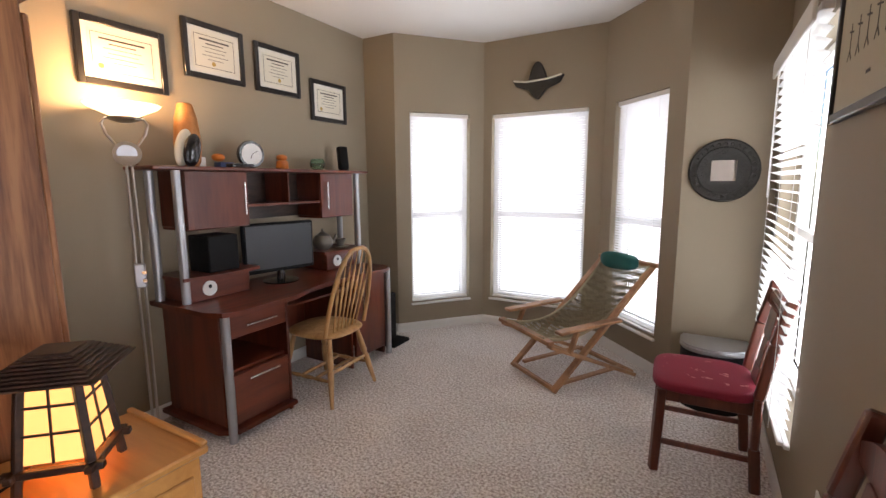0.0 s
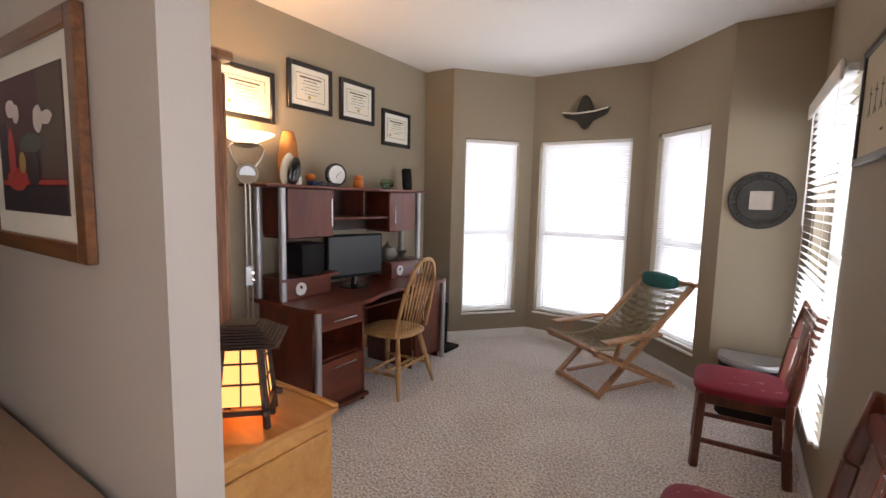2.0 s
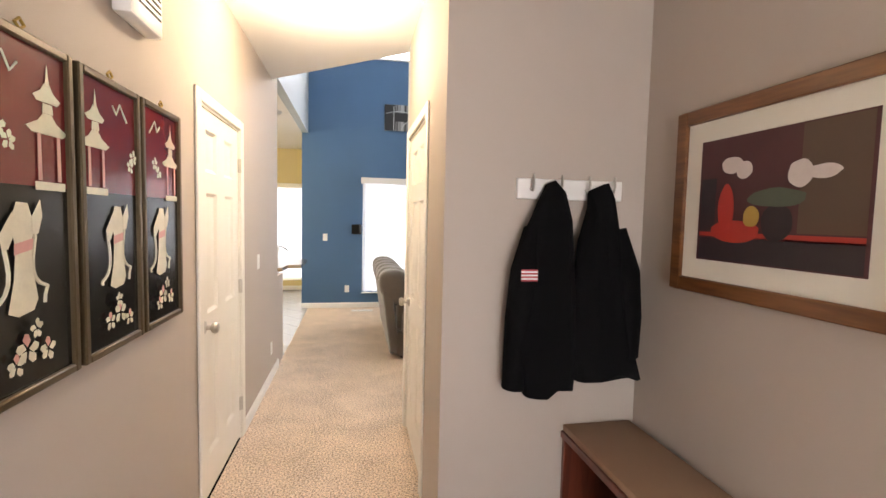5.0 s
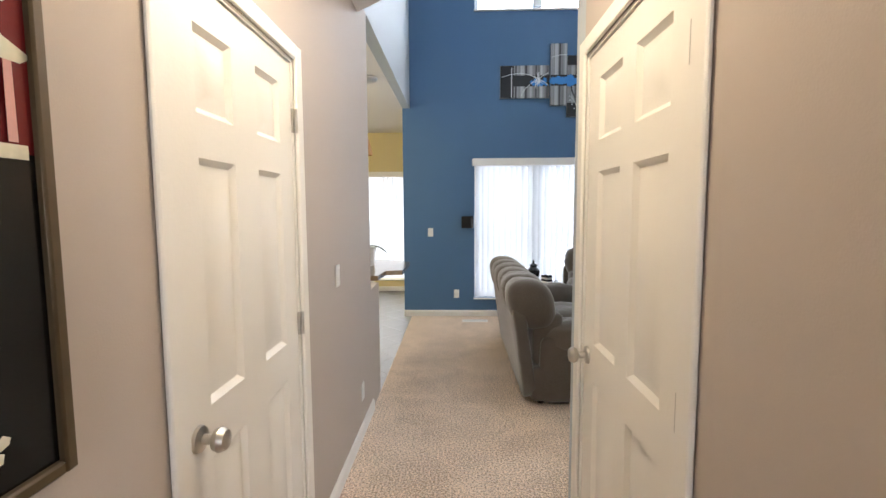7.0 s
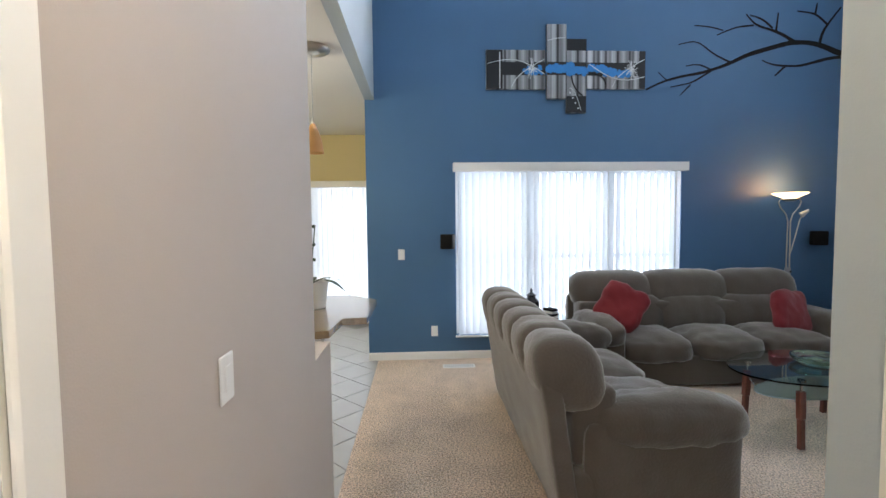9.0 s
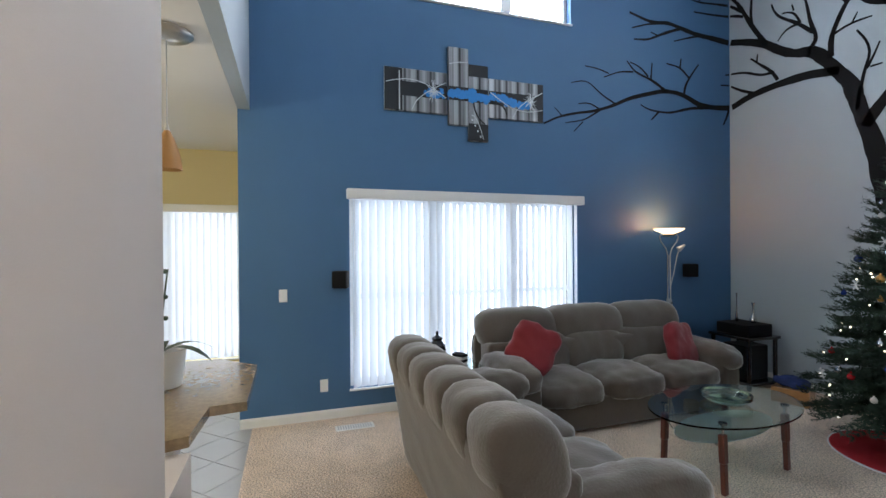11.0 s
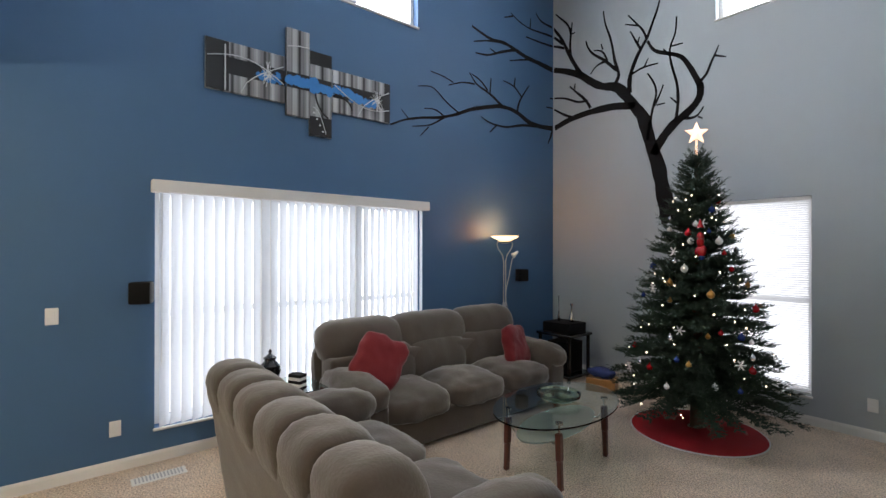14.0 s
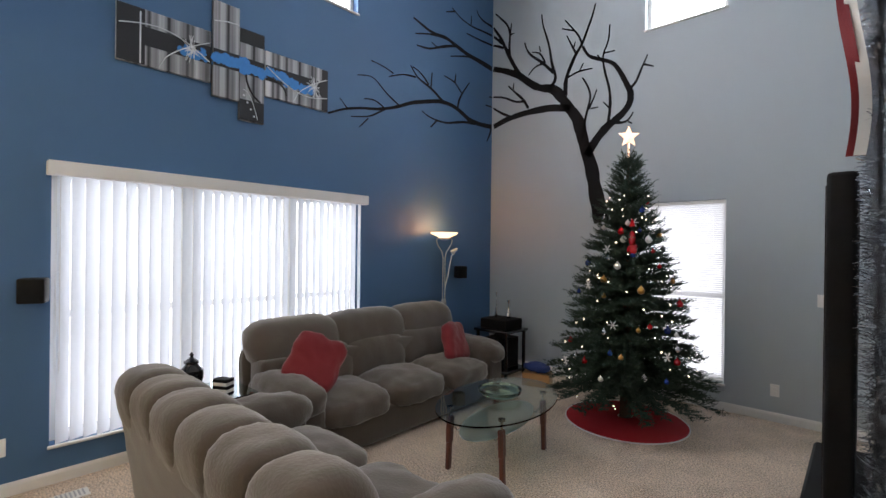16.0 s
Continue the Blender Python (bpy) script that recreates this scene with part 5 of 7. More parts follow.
def panel_door(name, m, width, height, hinge_at, knob_at, label, mid=0.105):
    """Six-panel door in its casing; the wall's own axes, x from 0 to width, room side towards -y."""
    root = tagged(new(name), label, kind="structure")
    root.matrix_basis = m
    bm = bmesh.new()
    for a, b in (((-0.06, -0.016, 0), (0.006, -0.001, height + 0.06)), ((width - 0.006, -0.016, 0), (width + 0.06, -0.001, height + 0.06)), ((0.006, -0.016, height), (width - 0.006, -0.001, height + 0.06))):
        box(bm, a, b, 0.005)
    part("casing", bm, door_white, root)
    bm = bmesh.new()
    for a, b in (((-0.004, 0.0, 0), (0.012, 0.11, height)), ((width - 0.012, 0.0, 0), (width + 0.004, 0.11, height)), ((0.012, 0.0, height - 0.012), (width - 0.012, 0.11, height + 0.004))):
        box(bm, a, b)
    part("jamb", bm, door_white, root)
    s = 0.118
    w = (width - 0.03 - 2 * s - mid) / 2
    rows = ((0.22, 0.85), (0.99, 1.62), (1.73, height - 0.115))
    leaf_bm = bmesh.new()
    x0 = 0.015
    xs = [x0, x0 + s, x0 + s + w, x0 + s + w + mid, width - 0.015 - s, width - 0.015]
    box(leaf_bm, (xs[0], 0.008, 0.01), (xs[1], 0.043, height - 0.015))
    box(leaf_bm, (xs[4], 0.008, 0.01), (xs[5], 0.043, height - 0.015))
    box(leaf_bm, (xs[2], 0.008, 0.01), (xs[3], 0.043, height - 0.015))
    zs = [0.01] + [z for r in rows for z in r] + [height - 0.015]
    for i in range(0, 8, 2):
        for a, b in ((xs[1], xs[2]), (xs[3], xs[4])):
            box(leaf_bm, (a, 0.008, zs[i]), (b, 0.043, zs[i + 1]))
    leaf = part("door_leaf", leaf_bm, door_white, root)
    for lo, hi in rows:
        for a, b in ((xs[1], xs[2]), (xs[3], xs[4])):
            bm = bmesh.new()
            o = [(a, lo), (b, lo), (b, hi), (a, hi)]
            steps = [(0, 0.0085), (0.016, 0.022), (0.026, 0.022), (0.055, 0.011)]
            loops = [[bm.verts.new((x + (d if x == a else -d), y, z + (d if z == lo else -d))) for x, z in o] for d, y in steps]
            for u, v in zip(loops, loops[1:]):
                for j in range(4):
                    bm.faces.new((u[j], u[(j + 1) % 4], v[(j + 1) % 4], v[j]))
            bm.faces.new(loops[-1])
            part("panel", bm, door_white, leaf)
    for z in (0.24, 1.04, 1.83):
        bm = bmesh.new()
        rod(bm, (hinge_at, -0.008, z - 0.045), (hinge_at, -0.008, z + 0.045), 0.007)
        box(bm, (hinge_at - 0.016, -0.004, z - 0.045), (hinge_at + 0.016, 0.006, z + 0.045), 0.001)
        part("hinge", bm, nickel, leaf)
    bm = bmesh.new()
    lathe(bm, [(0.034, 0), (0.032, 0.008), (0.013, 0.014), (0.012, 0.034), (0.026, 0.042), (0.031, 0.056), (0.024, 0.07), (0.006, 0.074)], 24, Matrix.Translation((knob_at, 0.008, 0.93)) @ Matrix.Rotation(radians(90), 4, "X"))
    part("door_knob", bm, nickel, leaf, "brushed nickel knob")
    return root


panel_door("door_1", pose(-2.70, -1.65, 0, 0, 0, 180), 0.795, 2.06, 0.789, 0.07, "closed white six-panel door in the hall", 0.155)
panel_door("door_2", pose(-3.495, -0.53, 0, 0, 0, 0), 0.805, 2.06, 0.799, 0.06, "closed white six-panel closet door")

# ceiling light
root = thing("ceiling_light", pose(-2.95, -1.08, CEIL), "lit frosted dome ceiling light with a nickel finial", "lamp")
dome = glow("lit_dome", (1.0, 0.84, 0.55), 6.0)
bm = bmesh.new()
lathe(bm, [(0.16, -0.001), (0.16, -0.02), (0.15, -0.025), (0.02, -0.026)], 36)
part("pan", bm, nickel, root)
bm = bmesh.new()
lathe(bm, [(0.15, -0.027), (0.145, -0.05), (0.11, -0.085), (0.05, -0.105), (0.005, -0.108)], 36)
part("dome", bm, dome, root)
bm = bmesh.new()
lathe(bm, [(0.012, -0.108), (0.014, -0.118), (0.005, -0.135)], 16)
part("finial", bm, nickel, root)
bulb("hall_bulb", (-2.95, -1.08, 2.52), 32, (1.0, 0.83, 0.60), 0.12)

# coats on the hook rail
root = thing("coat_rack", pose(-2.185, 0.035, 1.655), "white wooden hook rail on the wall", "coat rack")
bm = bmesh.new()
box(bm, (0.001, -0.25, -0.045), (0.02, 0.25, 0.045), 0.004)
part("rail", bm, trim_white, root)
for y in (-0.19, -0.06, 0.07, 0.19):
    bm = bmesh.new()
    tube(bm, [(0.02, y, 0.0), (0.05, y, -0.01), (0.06, y, 0.02), (0.055, y, 0.06)], 0.005)
    part("hook", bm, nickel, root)


def coat(outline, y, label, patch=False):
    """A hanging coat: a thick folded body narrowing to the loop, with soft vertical folds."""
    root = thing("coat", pose(-2.185, y, 0), label, "coat", "coats on the hook rail")
    bm = bmesh.new()
    n = 18
    rows = []
    for z, a, b, t in outline:
        a, b = a * 0.84, b * 0.84
        row = []
        for i in range(n):
            k = 2 * math.pi * i / n
            yy = (a + b) / 2 + (b - a) / 2 * math.copysign(abs(math.cos(k)) ** 0.8, math.cos(k))
            xx = 0.035 + t / 2 + t / 2 * math.sin(k) + (0.014 * math.sin(yy * 60 + z * 3) if math.sin(k) > 0 else 0)
            row.append(bm.verts.new((xx, yy, z + 0.02 * math.sin(yy * 25))))
        rows.append(row)
    for u, v in zip(rows, rows[1:]):
        for j in range(n):
            bm.faces.new((u[j], u[(j + 1) % n], v[(j + 1) % n], v[j]))
    bm.faces.new(rows[0])
    bm.faces.new(rows[-1][::-1])
    part("coat_body", bm, black_cloth, root)
    bm = bmesh.new()
    s = -1 if patch else 1
    tube(bm, [(0.08, 0.07 * s, 1.48), (0.10, 0.12 * s, 1.30), (0.10, 0.14 * s, 1.10), (0.09, 0.15 * s, 0.92 if not patch else 0.80)], [0.05, 0.06, 0.058, 0.05], 12)
    part("sleeve", bm, black_cloth, root)
    if patch:
        for i in range(7):
            bm = bmesh.new()
            box(bm, (0.168, -0.16, 1.27 + 0.007 * i), (0.170, -0.09, 1.276 + 0.007 * i))
            part("patch_stripe", bm, patch_red if i % 2 == 0 else trim_white, root)
    return root


patch_red = mat("patch_red", (0.45, 0.06, 0.07), 0.8)
coat([(1.68, -0.02, 0.03, 0.03), (1.62, -0.07, 0.07, 0.07), (1.50, -0.13, 0.11, 0.11), (1.2, -0.18, 0.14, 0.13), (0.95, -0.20, 0.16, 0.13), (0.78, -0.13, 0.14, 0.12)], -0.08, "heavy black coat with a small flag patch hanging on a hook", True)
coat([(1.67, -0.06, 0.05, 0.03), (1.60, -0.07, 0.07, 0.07), (1.45, -0.12, 0.10, 0.10), (1.2, -0.15, 0.14, 0.12), (0.95, -0.18, 0.21, 0.13), (0.84, -0.18, 0.25, 0.12)], 0.15, "flared black coat hanging on a hook")

# bench
bench_top = mat("bench_cushion", (0.30, 0.19, 0.12), 0.8, var=0.1, bump=0.15, fine=240)
root = thing("storage_bench", pose(-1.60, 0.215, 0), "dark wooden shoe bench with a brown cushioned top", "bench")
for x in (-0.57, 0.0, 0.55):
    bm = bmesh.new()
    box(bm, (x - 0.012, -0.165, 0), (x + 0.012, 0.165, 0.52), 0.003)
    part("side_panel", bm, mahogany, root)
bm = bmesh.new()
box(bm, (-0.558, -0.165, 0.05), (0.538, 0.165, 0.07))
part("shelf", bm, mahogany, root)
bm = bmesh.new()
box(bm, (-0.582, -0.175, 0.521), (0.562, 0.178, 0.553), 0.004)
part("top_frame", bm, mahogany, root)
bm = bmesh.new()
box(bm, (-0.575, -0.168, 0.5535), (0.555, 0.168, 0.585), 0.006, None, 2)
part("cushion", bm, bench_top, root, "brown upholstered pad")
for i, x in enumerate((-1.92, -1.82)):
    bm = bmesh.new()
    soft(bm, (0, 0, 0.045), (0.085, 0.26, 0.09), 2.6, 6)
    single("shoe", bm, black_cloth, "dark shoe on the bench's shelf", "shoe", pose(x, 0.21, 0.071), "shoes in the bench")


def framed(name, m, w, h, border, matw, fm, label, category, paper, depth=0.025):
    """Frame in the plane y = 0 facing -y, with mat and picture sheet; w and h outside."""
    root = thing(name, m, label, category)
    bm = bmesh.new()
    for a, b in (((-w / 2, -depth, -h / 2), (-w / 2 + border, 0, h / 2)), ((w / 2 - border, -depth, -h / 2), (w / 2, 0, h / 2)), ((-w / 2 + border, -depth, h / 2 - border), (w / 2 - border, 0, h / 2)), ((-w / 2 + border, -depth, -h / 2), (w / 2 - border, 0, -h / 2 + border))):
        box(bm, a, b, 0.004)
    part("frame", bm, fm, root)
    bm = bmesh.new()
    box(bm, (-w / 2 + border, -depth * 0.5, -h / 2 + border), (w / 2 - border, -0.001, h / 2 - border))
    part("mat_board", bm, paper_white, root)
    bm = bmesh.new()
    box(bm, (-w / 2 + border + matw, -depth * 0.5 - 0.002, -h / 2 + border + matw), (w / 2 - border - matw, -depth * 0.5, h / 2 - border - matw))
    sheet = part("sheet", bm, paper, root)
    return root, -depth * 0.5 - 0.0024


paper_white = mat("mat_board_white", (0.72, 0.69, 0.60), 0.8)
cream = mat("certificate_paper", (0.70, 0.66, 0.54), 0.75)
ink = mat("ink", (0.06, 0.05, 0.04), 0.8)
gold = mat("gold_seal", (0.45, 0.30, 0.07), 0.4, 0.3)
maroon = mat("print_maroon", (0.070, 0.018, 0.022), 0.5, var=0.4, scale=7)
print_red = mat("print_red", (0.40, 0.03, 0.02), 0.5, var=0.3, scale=14)
print_white = mat("print_white", (0.62, 0.55, 0.52), 0.5, var=0.2, scale=20)
print_green = mat("print_green", (0.07, 0.09, 0.06), 0.5, var=0.3)
print_dark = mat("print_dark", (0.025, 0.015, 0.02), 0.5, var=0.3)


def patchwork(root, y, spec):
    """Flat shapes on a print: material, centre, size."""
    for mt, x, z, w, h in spec:
        bm = bmesh.new()
        k = 18
        slab(bm, [(x + w / 2 * math.cos(a) * (1 + 0.2 * noise.noise(Vector((a, x * 9, z * 9)))), z + h / 2 * math.sin(a) * (1 + 0.2 * noise.noise(Vector((z * 9, a, x))))) for a in [2 * math.pi * i / k for i in range(k)]], -y, -y + 0.0004, Matrix.Rotation(radians(90), 4, "X"))
        y -= 0.0004
        part("print_shape", bm, mt, root, smooth=False)


root, y = framed("framed_print", pose(-1.515, 0.409, 1.605), 0.86, 0.70, 0.055, 0.075, frame_wood, "orchid still-life print in a wide brown wooden frame", "picture", maroon, 0.03)
for x0, x1, z0, z1, mt in ((-0.29, 0.29, -0.215, -0.13, print_dark), (-0.29, 0.29, -0.135, -0.115, print_red), (-0.29, -0.22, -0.11, 0.08, print_dark), (0.10, 0.29, -0.11, 0.215, mat("print_brown", (0.09, 0.055, 0.035), 0.5, var=0.2))):
    bm = bmesh.new()
    box(bm, (x0, y - 0.0004, z0), (x1, y, z1))
    part("print_field", bm, mt, root)
patchwork(root, y - 0.001, [(print_red, -0.13, -0.11, 0.20, 0.08), (print_red, -0.17, -0.03, 0.07, 0.16), (print_dark, 0.03, -0.08, 0.11, 0.12), (print_green, 0.02, 0.0, 0.20, 0.06), (print_white, -0.15, 0.12, 0.09, 0.06), (print_white, -0.10, 0.10, 0.07, 0.06), (print_white, 0.10, 0.07, 0.08, 0.08), (print_white, 0.17, 0.07, 0.10, 0.04), (gold, -0.06, -0.06, 0.06, 0.07)])


def diploma(y, z, h, w, label, seal):
    root, d = framed("framed_certificate", pose(-2.399, y, z, 0, 0, 90), w, h, 0.034, 0.028, black_frame, label, "certificate", cream)
    tagged(root, group="certificates above the desk")
    W, H = w / 2 - 0.075, h / 2 - 0.075
    for a, b in (((-W, d, -H), (-W + 0.003, d + 0.0004, H)), ((W - 0.003, d, -H), (W, d + 0.0004, H)), ((-W, d, H - 0.003), (W, d + 0.0004, H)), ((-W, d, -H), (W, d + 0.0004, -H + 0.003))):
        bm = bmesh.new()
        box(bm, a, b)
        part("border_line", bm, ink, root)
    for i, (k, t) in enumerate(((0.75, 0.010), (0.45, 0.006), (0.62, 0.003), (0.5, 0.003), (0.66, 0.003), (0.4, 0.003))):
        bm = bmesh.new()
        zz = H * 0.72 - i * H * 0.24
        box(bm, (-W * k, d, zz - t / 2), (W * k, d + 0.0004, zz + t / 2))
        part("text_line", bm, ink, root)
    bm = bmesh.new()
    rod(bm, (W * seal, d + 0.0006, -H * 0.72), (W * seal, d - 0.0006, -H * 0.72), 0.014, seg=20)
    part("seal", bm, gold, root)


diploma(1.735, 2.125, 0.345, 0.455, "certificate in a black frame above the lamp", -0.75)
diploma(2.285, 2.265, 0.345, 0.425, "university certificate in a black frame", -0.1)
diploma(2.79, 2.255, 0.335, 0.41, "certificate in a black frame above the desk", 0.05)
diploma(3.31, 2.105, 0.325, 0.415, "smaller certificate in a black frame near the corner", -0.7)

# picture on the right wall with a row of ink strokes
root, y = framed("framed_drawing", pose(0.799, 2.05, 1.86, 0, 0, -90), 0.76, 0.46, 0.03, 0.0, black_frame, "wide black-framed print with a row of ink marks", "picture", mat("print_tan", (0.42, 0.37, 0.25), 0.6))
for i in range(5):
    x = -0.22 + 0.09 * i
    bm = bmesh.new()
    for a, b in (((x, 0.06), (x, -0.02)), ((x - 0.025, 0.04), (x + 0.025, 0.03)), ((x, -0.02), (x - 0.02, -0.05)), ((x, -0.02), (x + 0.02, -0.05))):
        bar(bm, (a[0], y, a[1]), (b[0], y, b[1]), 0.006, 0.001, 0, (0, 1, 0))
    part("ink_mark", bm, ink, root)
bm = bmesh.new()
box(bm, (-0.01, y, -0.13), (0.03, y + 0.0004, -0.12))
part("caption_bar", bm, ink, root)

# lacquer panels
lacquer_red = mat("lacquer_red", (0.15, 0.014, 0.016), 0.2, var=0.2, scale=3, coat=0.1)
lacquer_black = mat("lacquer_black", (0.006, 0.006, 0.007), 0.2)
shell = mat("mother_of_pearl", (0.62, 0.58, 0.44), 0.35, var=0.25, scale=30)
shell_pink = mat("pink_shell", (0.60, 0.30, 0.26), 0.4, var=0.2, scale=30)
for gloss in (lacquer_red, lacquer_black):
    gloss.node_tree.nodes["Principled BSDF"].inputs["Specular IOR Level"].default_value = 0.3
bronze = mat("bronze_frame", (0.10, 0.07, 0.035), 0.4, 0.4, var=0.3, scale=40)


def lacquer_panel(x, seed):
    rnd = random.Random(seed)
    root = thing("lacquer_panel", pose(x, -1.649, 1.50, 0, 0, 180), "tall black and red lacquer panel with shell inlay", "wall panel", "lacquer panels in the foyer")
    w, h = 0.175, 0.41
    bm = bmesh.new()
    for a, b in (((-w, -0.03, -h), (-w + 0.022, 0, h)), ((w - 0.022, -0.03, -h), (w, 0, h)), ((-w + 0.022, -0.03, h - 0.022), (w - 0.022, 0, h)), ((-w + 0.022, -0.03, -h), (w - 0.022, 0, -h + 0.022))):
        box(bm, a, b, 0.004)
    part("frame", bm, bronze, root)
    for z0, z1, mt in ((-h + 0.022, 0.07, lacquer_black), (0.07, h - 0.022, lacquer_red)):
        bm = bmesh.new()
        box(bm, (-w + 0.022, -0.018, z0), (w - 0.022, -0.001, z1))
        part("lacquer_field", bm, mt, root)
    bm = bmesh.new()
    tube(bm, [(0, -0.02, h), (0.015, -0.02, h + 0.012), (0, -0.02, h + 0.024), (-0.015, -0.02, h + 0.012)], 0.004, 6, True)
    part("hanging_ring", bm, gold, root)
    s = 1 if seed % 2 else -1
    level = [-0.0186]

    def inlay(mt, pts):
        """A flat piece of shell with the given outline."""
        bm = bmesh.new()
        slab(bm, pts, -level[0], -level[0] + 0.0006, Matrix.Rotation(radians(90), 4, "X"))
        level[0] -= 0.0005
        part("shell_inlay", bm, mt, root, smooth=False)

    px = 0.085 * s
    for z, w, rise in ((0.195, 0.075, 0.05), (0.27, 0.05, 0.045)):
        inlay(shell, [(px - w, z + 0.012), (px - w * 0.75, z), (px + w * 0.75, z), (px + w, z + 0.012), (px + w * 0.45, z + rise * 0.6), (px + w * 0.2, z + rise), (px - w * 0.2, z + rise), (px - w * 0.45, z + rise * 0.6)][:8])
    inlay(shell, [(px - 0.02, 0.245), (px + 0.02, 0.245), (px + 0.017, 0.268), (px - 0.017, 0.268)])
    inlay(shell, [(px - 0.008, 0.31), (px + 0.008, 0.31), (px, 0.36)])
    for d in (-0.035, 0.035):
        inlay(shell_pink, [(px + d - 0.007, 0.085), (px + d + 0.007, 0.085), (px + d + 0.006, 0.194), (px + d - 0.006, 0.194)])
    inlay(shell, [(px - 0.055, 0.062), (px + 0.055, 0.062), (px + 0.055, 0.082), (px - 0.055, 0.082)])
    # robed shape with trailing ribbons
    x = -0.02 * s
    inlay(shell, [(x - 0.05, -0.21), (x - 0.02, -0.222), (x + 0.03, -0.215), (x + 0.045, -0.19), (x + 0.03, -0.12), (x + 0.028, -0.06), (x + 0.04, -0.02), (x + 0.02, 0.03), (x - 0.015, 0.032), (x - 0.035, -0.01), (x - 0.022, -0.07), (x - 0.03, -0.14)])
    inlay(shell_pink, [(x - 0.028, -0.085), (x + 0.03, -0.075), (x + 0.034, -0.05), (x - 0.026, -0.06)])
    inlay(shell, [(x - 0.03, 0.01), (x - 0.07, -0.04), (x - 0.062, -0.075), (x - 0.045, -0.07), (x - 0.02, -0.03)])
    inlay(shell, [(x + 0.03, 0.0), (x + 0.06, 0.04), (x + 0.066, 0.0), (x + 0.05, -0.04), (x + 0.03, -0.04)])
    for d, turn in ((-1, 0.4), (1, 1.6)):
        bm = bmesh.new()
        tube(bm, [(x + d * (0.03 + 0.055 * t + 0.014 * math.sin(9 * t + turn)), -0.019, -0.05 - 0.17 * t + 0.02 * math.sin(7 * t + turn)) for t in [k / 12 for k in range(13)]], 0.0045, 5)
        part("ribbon_inlay", bm, shell, root)
    # blossoms, leaves and a far ridge
    for cx, cz, size in ((-0.02 * s, -0.30, 0.036), (0.045 * s, -0.315, 0.028), (-0.065 * s, -0.325, 0.026), (0.0, -0.255, 0.022), (-0.1 * s, 0.19, 0.024), (-0.075 * s, 0.16, 0.022)):
        for k in range(5):
            a = 2 * math.pi * k / 5 + rnd.uniform(0, 0.5)
            c, n = math.cos(a), math.sin(a)
            inlay(shell_pink if k == 1 and size > 0.024 else shell, [(cx + size * (c * u - n * v), cz + size * (n * u + c * v)) for u, v in ((0.15, 0), (0.5, -0.34), (0.95, -0.2), (1.05, 0.1), (0.7, 0.36))])
    bm = bmesh.new()
    tube(bm, [(-0.10 * s + 0.022 * k * s, -0.0188, 0.30 + 0.02 * ((k * 7) % 3) + 0.004 * k) for k in range(5)], 0.003, 5)
    part("ridge_inlay", bm, shell, root)
    return root


for i, x in enumerate((-1.47, -1.845, -2.21)):
    lacquer_panel(x, i + 1)

# door chime and detector
root = thing("door_chime", pose(-2.02, -1.649, 2.21, 0, 0, 180), "white plastic door chime box with slots", "chime")
bm = bmesh.new()
box(bm, (-0.12, -0.06, -0.075), (0.12, -0.001, 0.075), 0.01, None, 2)
part("case", bm, trim_white, root)
for i in range(4):
    bm = bmesh.new()
    box(bm, (-0.10, -0.062, -0.02 + 0.022 * i), (0.10, -0.0595, -0.012 + 0.022 * i))
    part("slot", bm, black_plastic, root)
root = thing("smoke_detector", pose(-1.72, -1.649, 2.27, 90, 0, 180), "round white smoke detector", "detector")
bm = bmesh.new()
lathe(bm, [(0.07, 0.001), (0.07, 0.025), (0.05, 0.04), (0.01, 0.042)], 28)
part("case", bm, trim_white, root)

# ---- den ----
root = thing("computer_desk", pose(-2.385, 1.80, 0), "cherry computer desk with a hutch and silver posts", "desk")


def dpart(name, a, b, mt=cherry, bev=0.004, label="", parent=None):
    bm = bmesh.new()
    box(bm, a, b, bev)
    return part(name, bm, mt, parent or root, label)


bm = bmesh.new()
slab(bm, [(0, -0.06), (0.52, -0.06), (0.62, -0.02), (0.665, 0.06), (0.66, 0.45), (0.60, 0.62), (0.575, 0.85), (0.60, 1.20), (0.63, 1.40), (0.60, 1.50), (0.50, 1.55), (0, 1.55)], 0.725, 0.752)
part("desktop", bm, cherry, root)
bm = bmesh.new()
slab(bm, [(0, -0.05), (0.55, -0.05), (0.64, 0.02), (0.64, 0.44), (0, 0.44)], 0.045, 0.07)
part("plinth", bm, cherry, root)
dpart("side_panel", (0.02, -0.005, 0.0705), (0.56, 0.018, 0.7245), cherry_up)
dpart("side_panel", (0.02, 0.42, 0.0), (0.60, 0.44, 0.7245), cherry_up)
dpart("side_panel", (0.02, 1.10, 0.0), (0.52, 1.12, 0.7245), cherry_up)
dpart("side_panel", (0.02, 1.50, 0.0), (0.52, 1.52, 0.7245), cherry_up)
dpart("back_panel", (0.012, 0.44, 0.30), (0.026, 1.10, 0.7245), cherry_up)
dpart("open_shelf", (0.02, 0.019, 0.375), (0.57, 0.419, 0.392))
dpart("keyboard_tray", (0.10, 0.46, 0.635), (0.52, 1.08, 0.652))
for z0, z1 in ((0.585, 0.715), (0.08, 0.372)):
    d = dpart("drawer_front", (0.565, 0.022, z0), (0.60, 0.417, z1))
    dz = (z0 + z1) / 2 if z0 > 0.5 else 0.335
    bm = bmesh.new()
    rod(bm, (0.625, 0.12, dz), (0.625, 0.33, dz), 0.006)
    for yy in (0.15, 0.30):
        rod(bm, (0.60, yy, dz), (0.625, yy, dz), 0.004, seg=8)
    part("handle", bm, chrome, d)
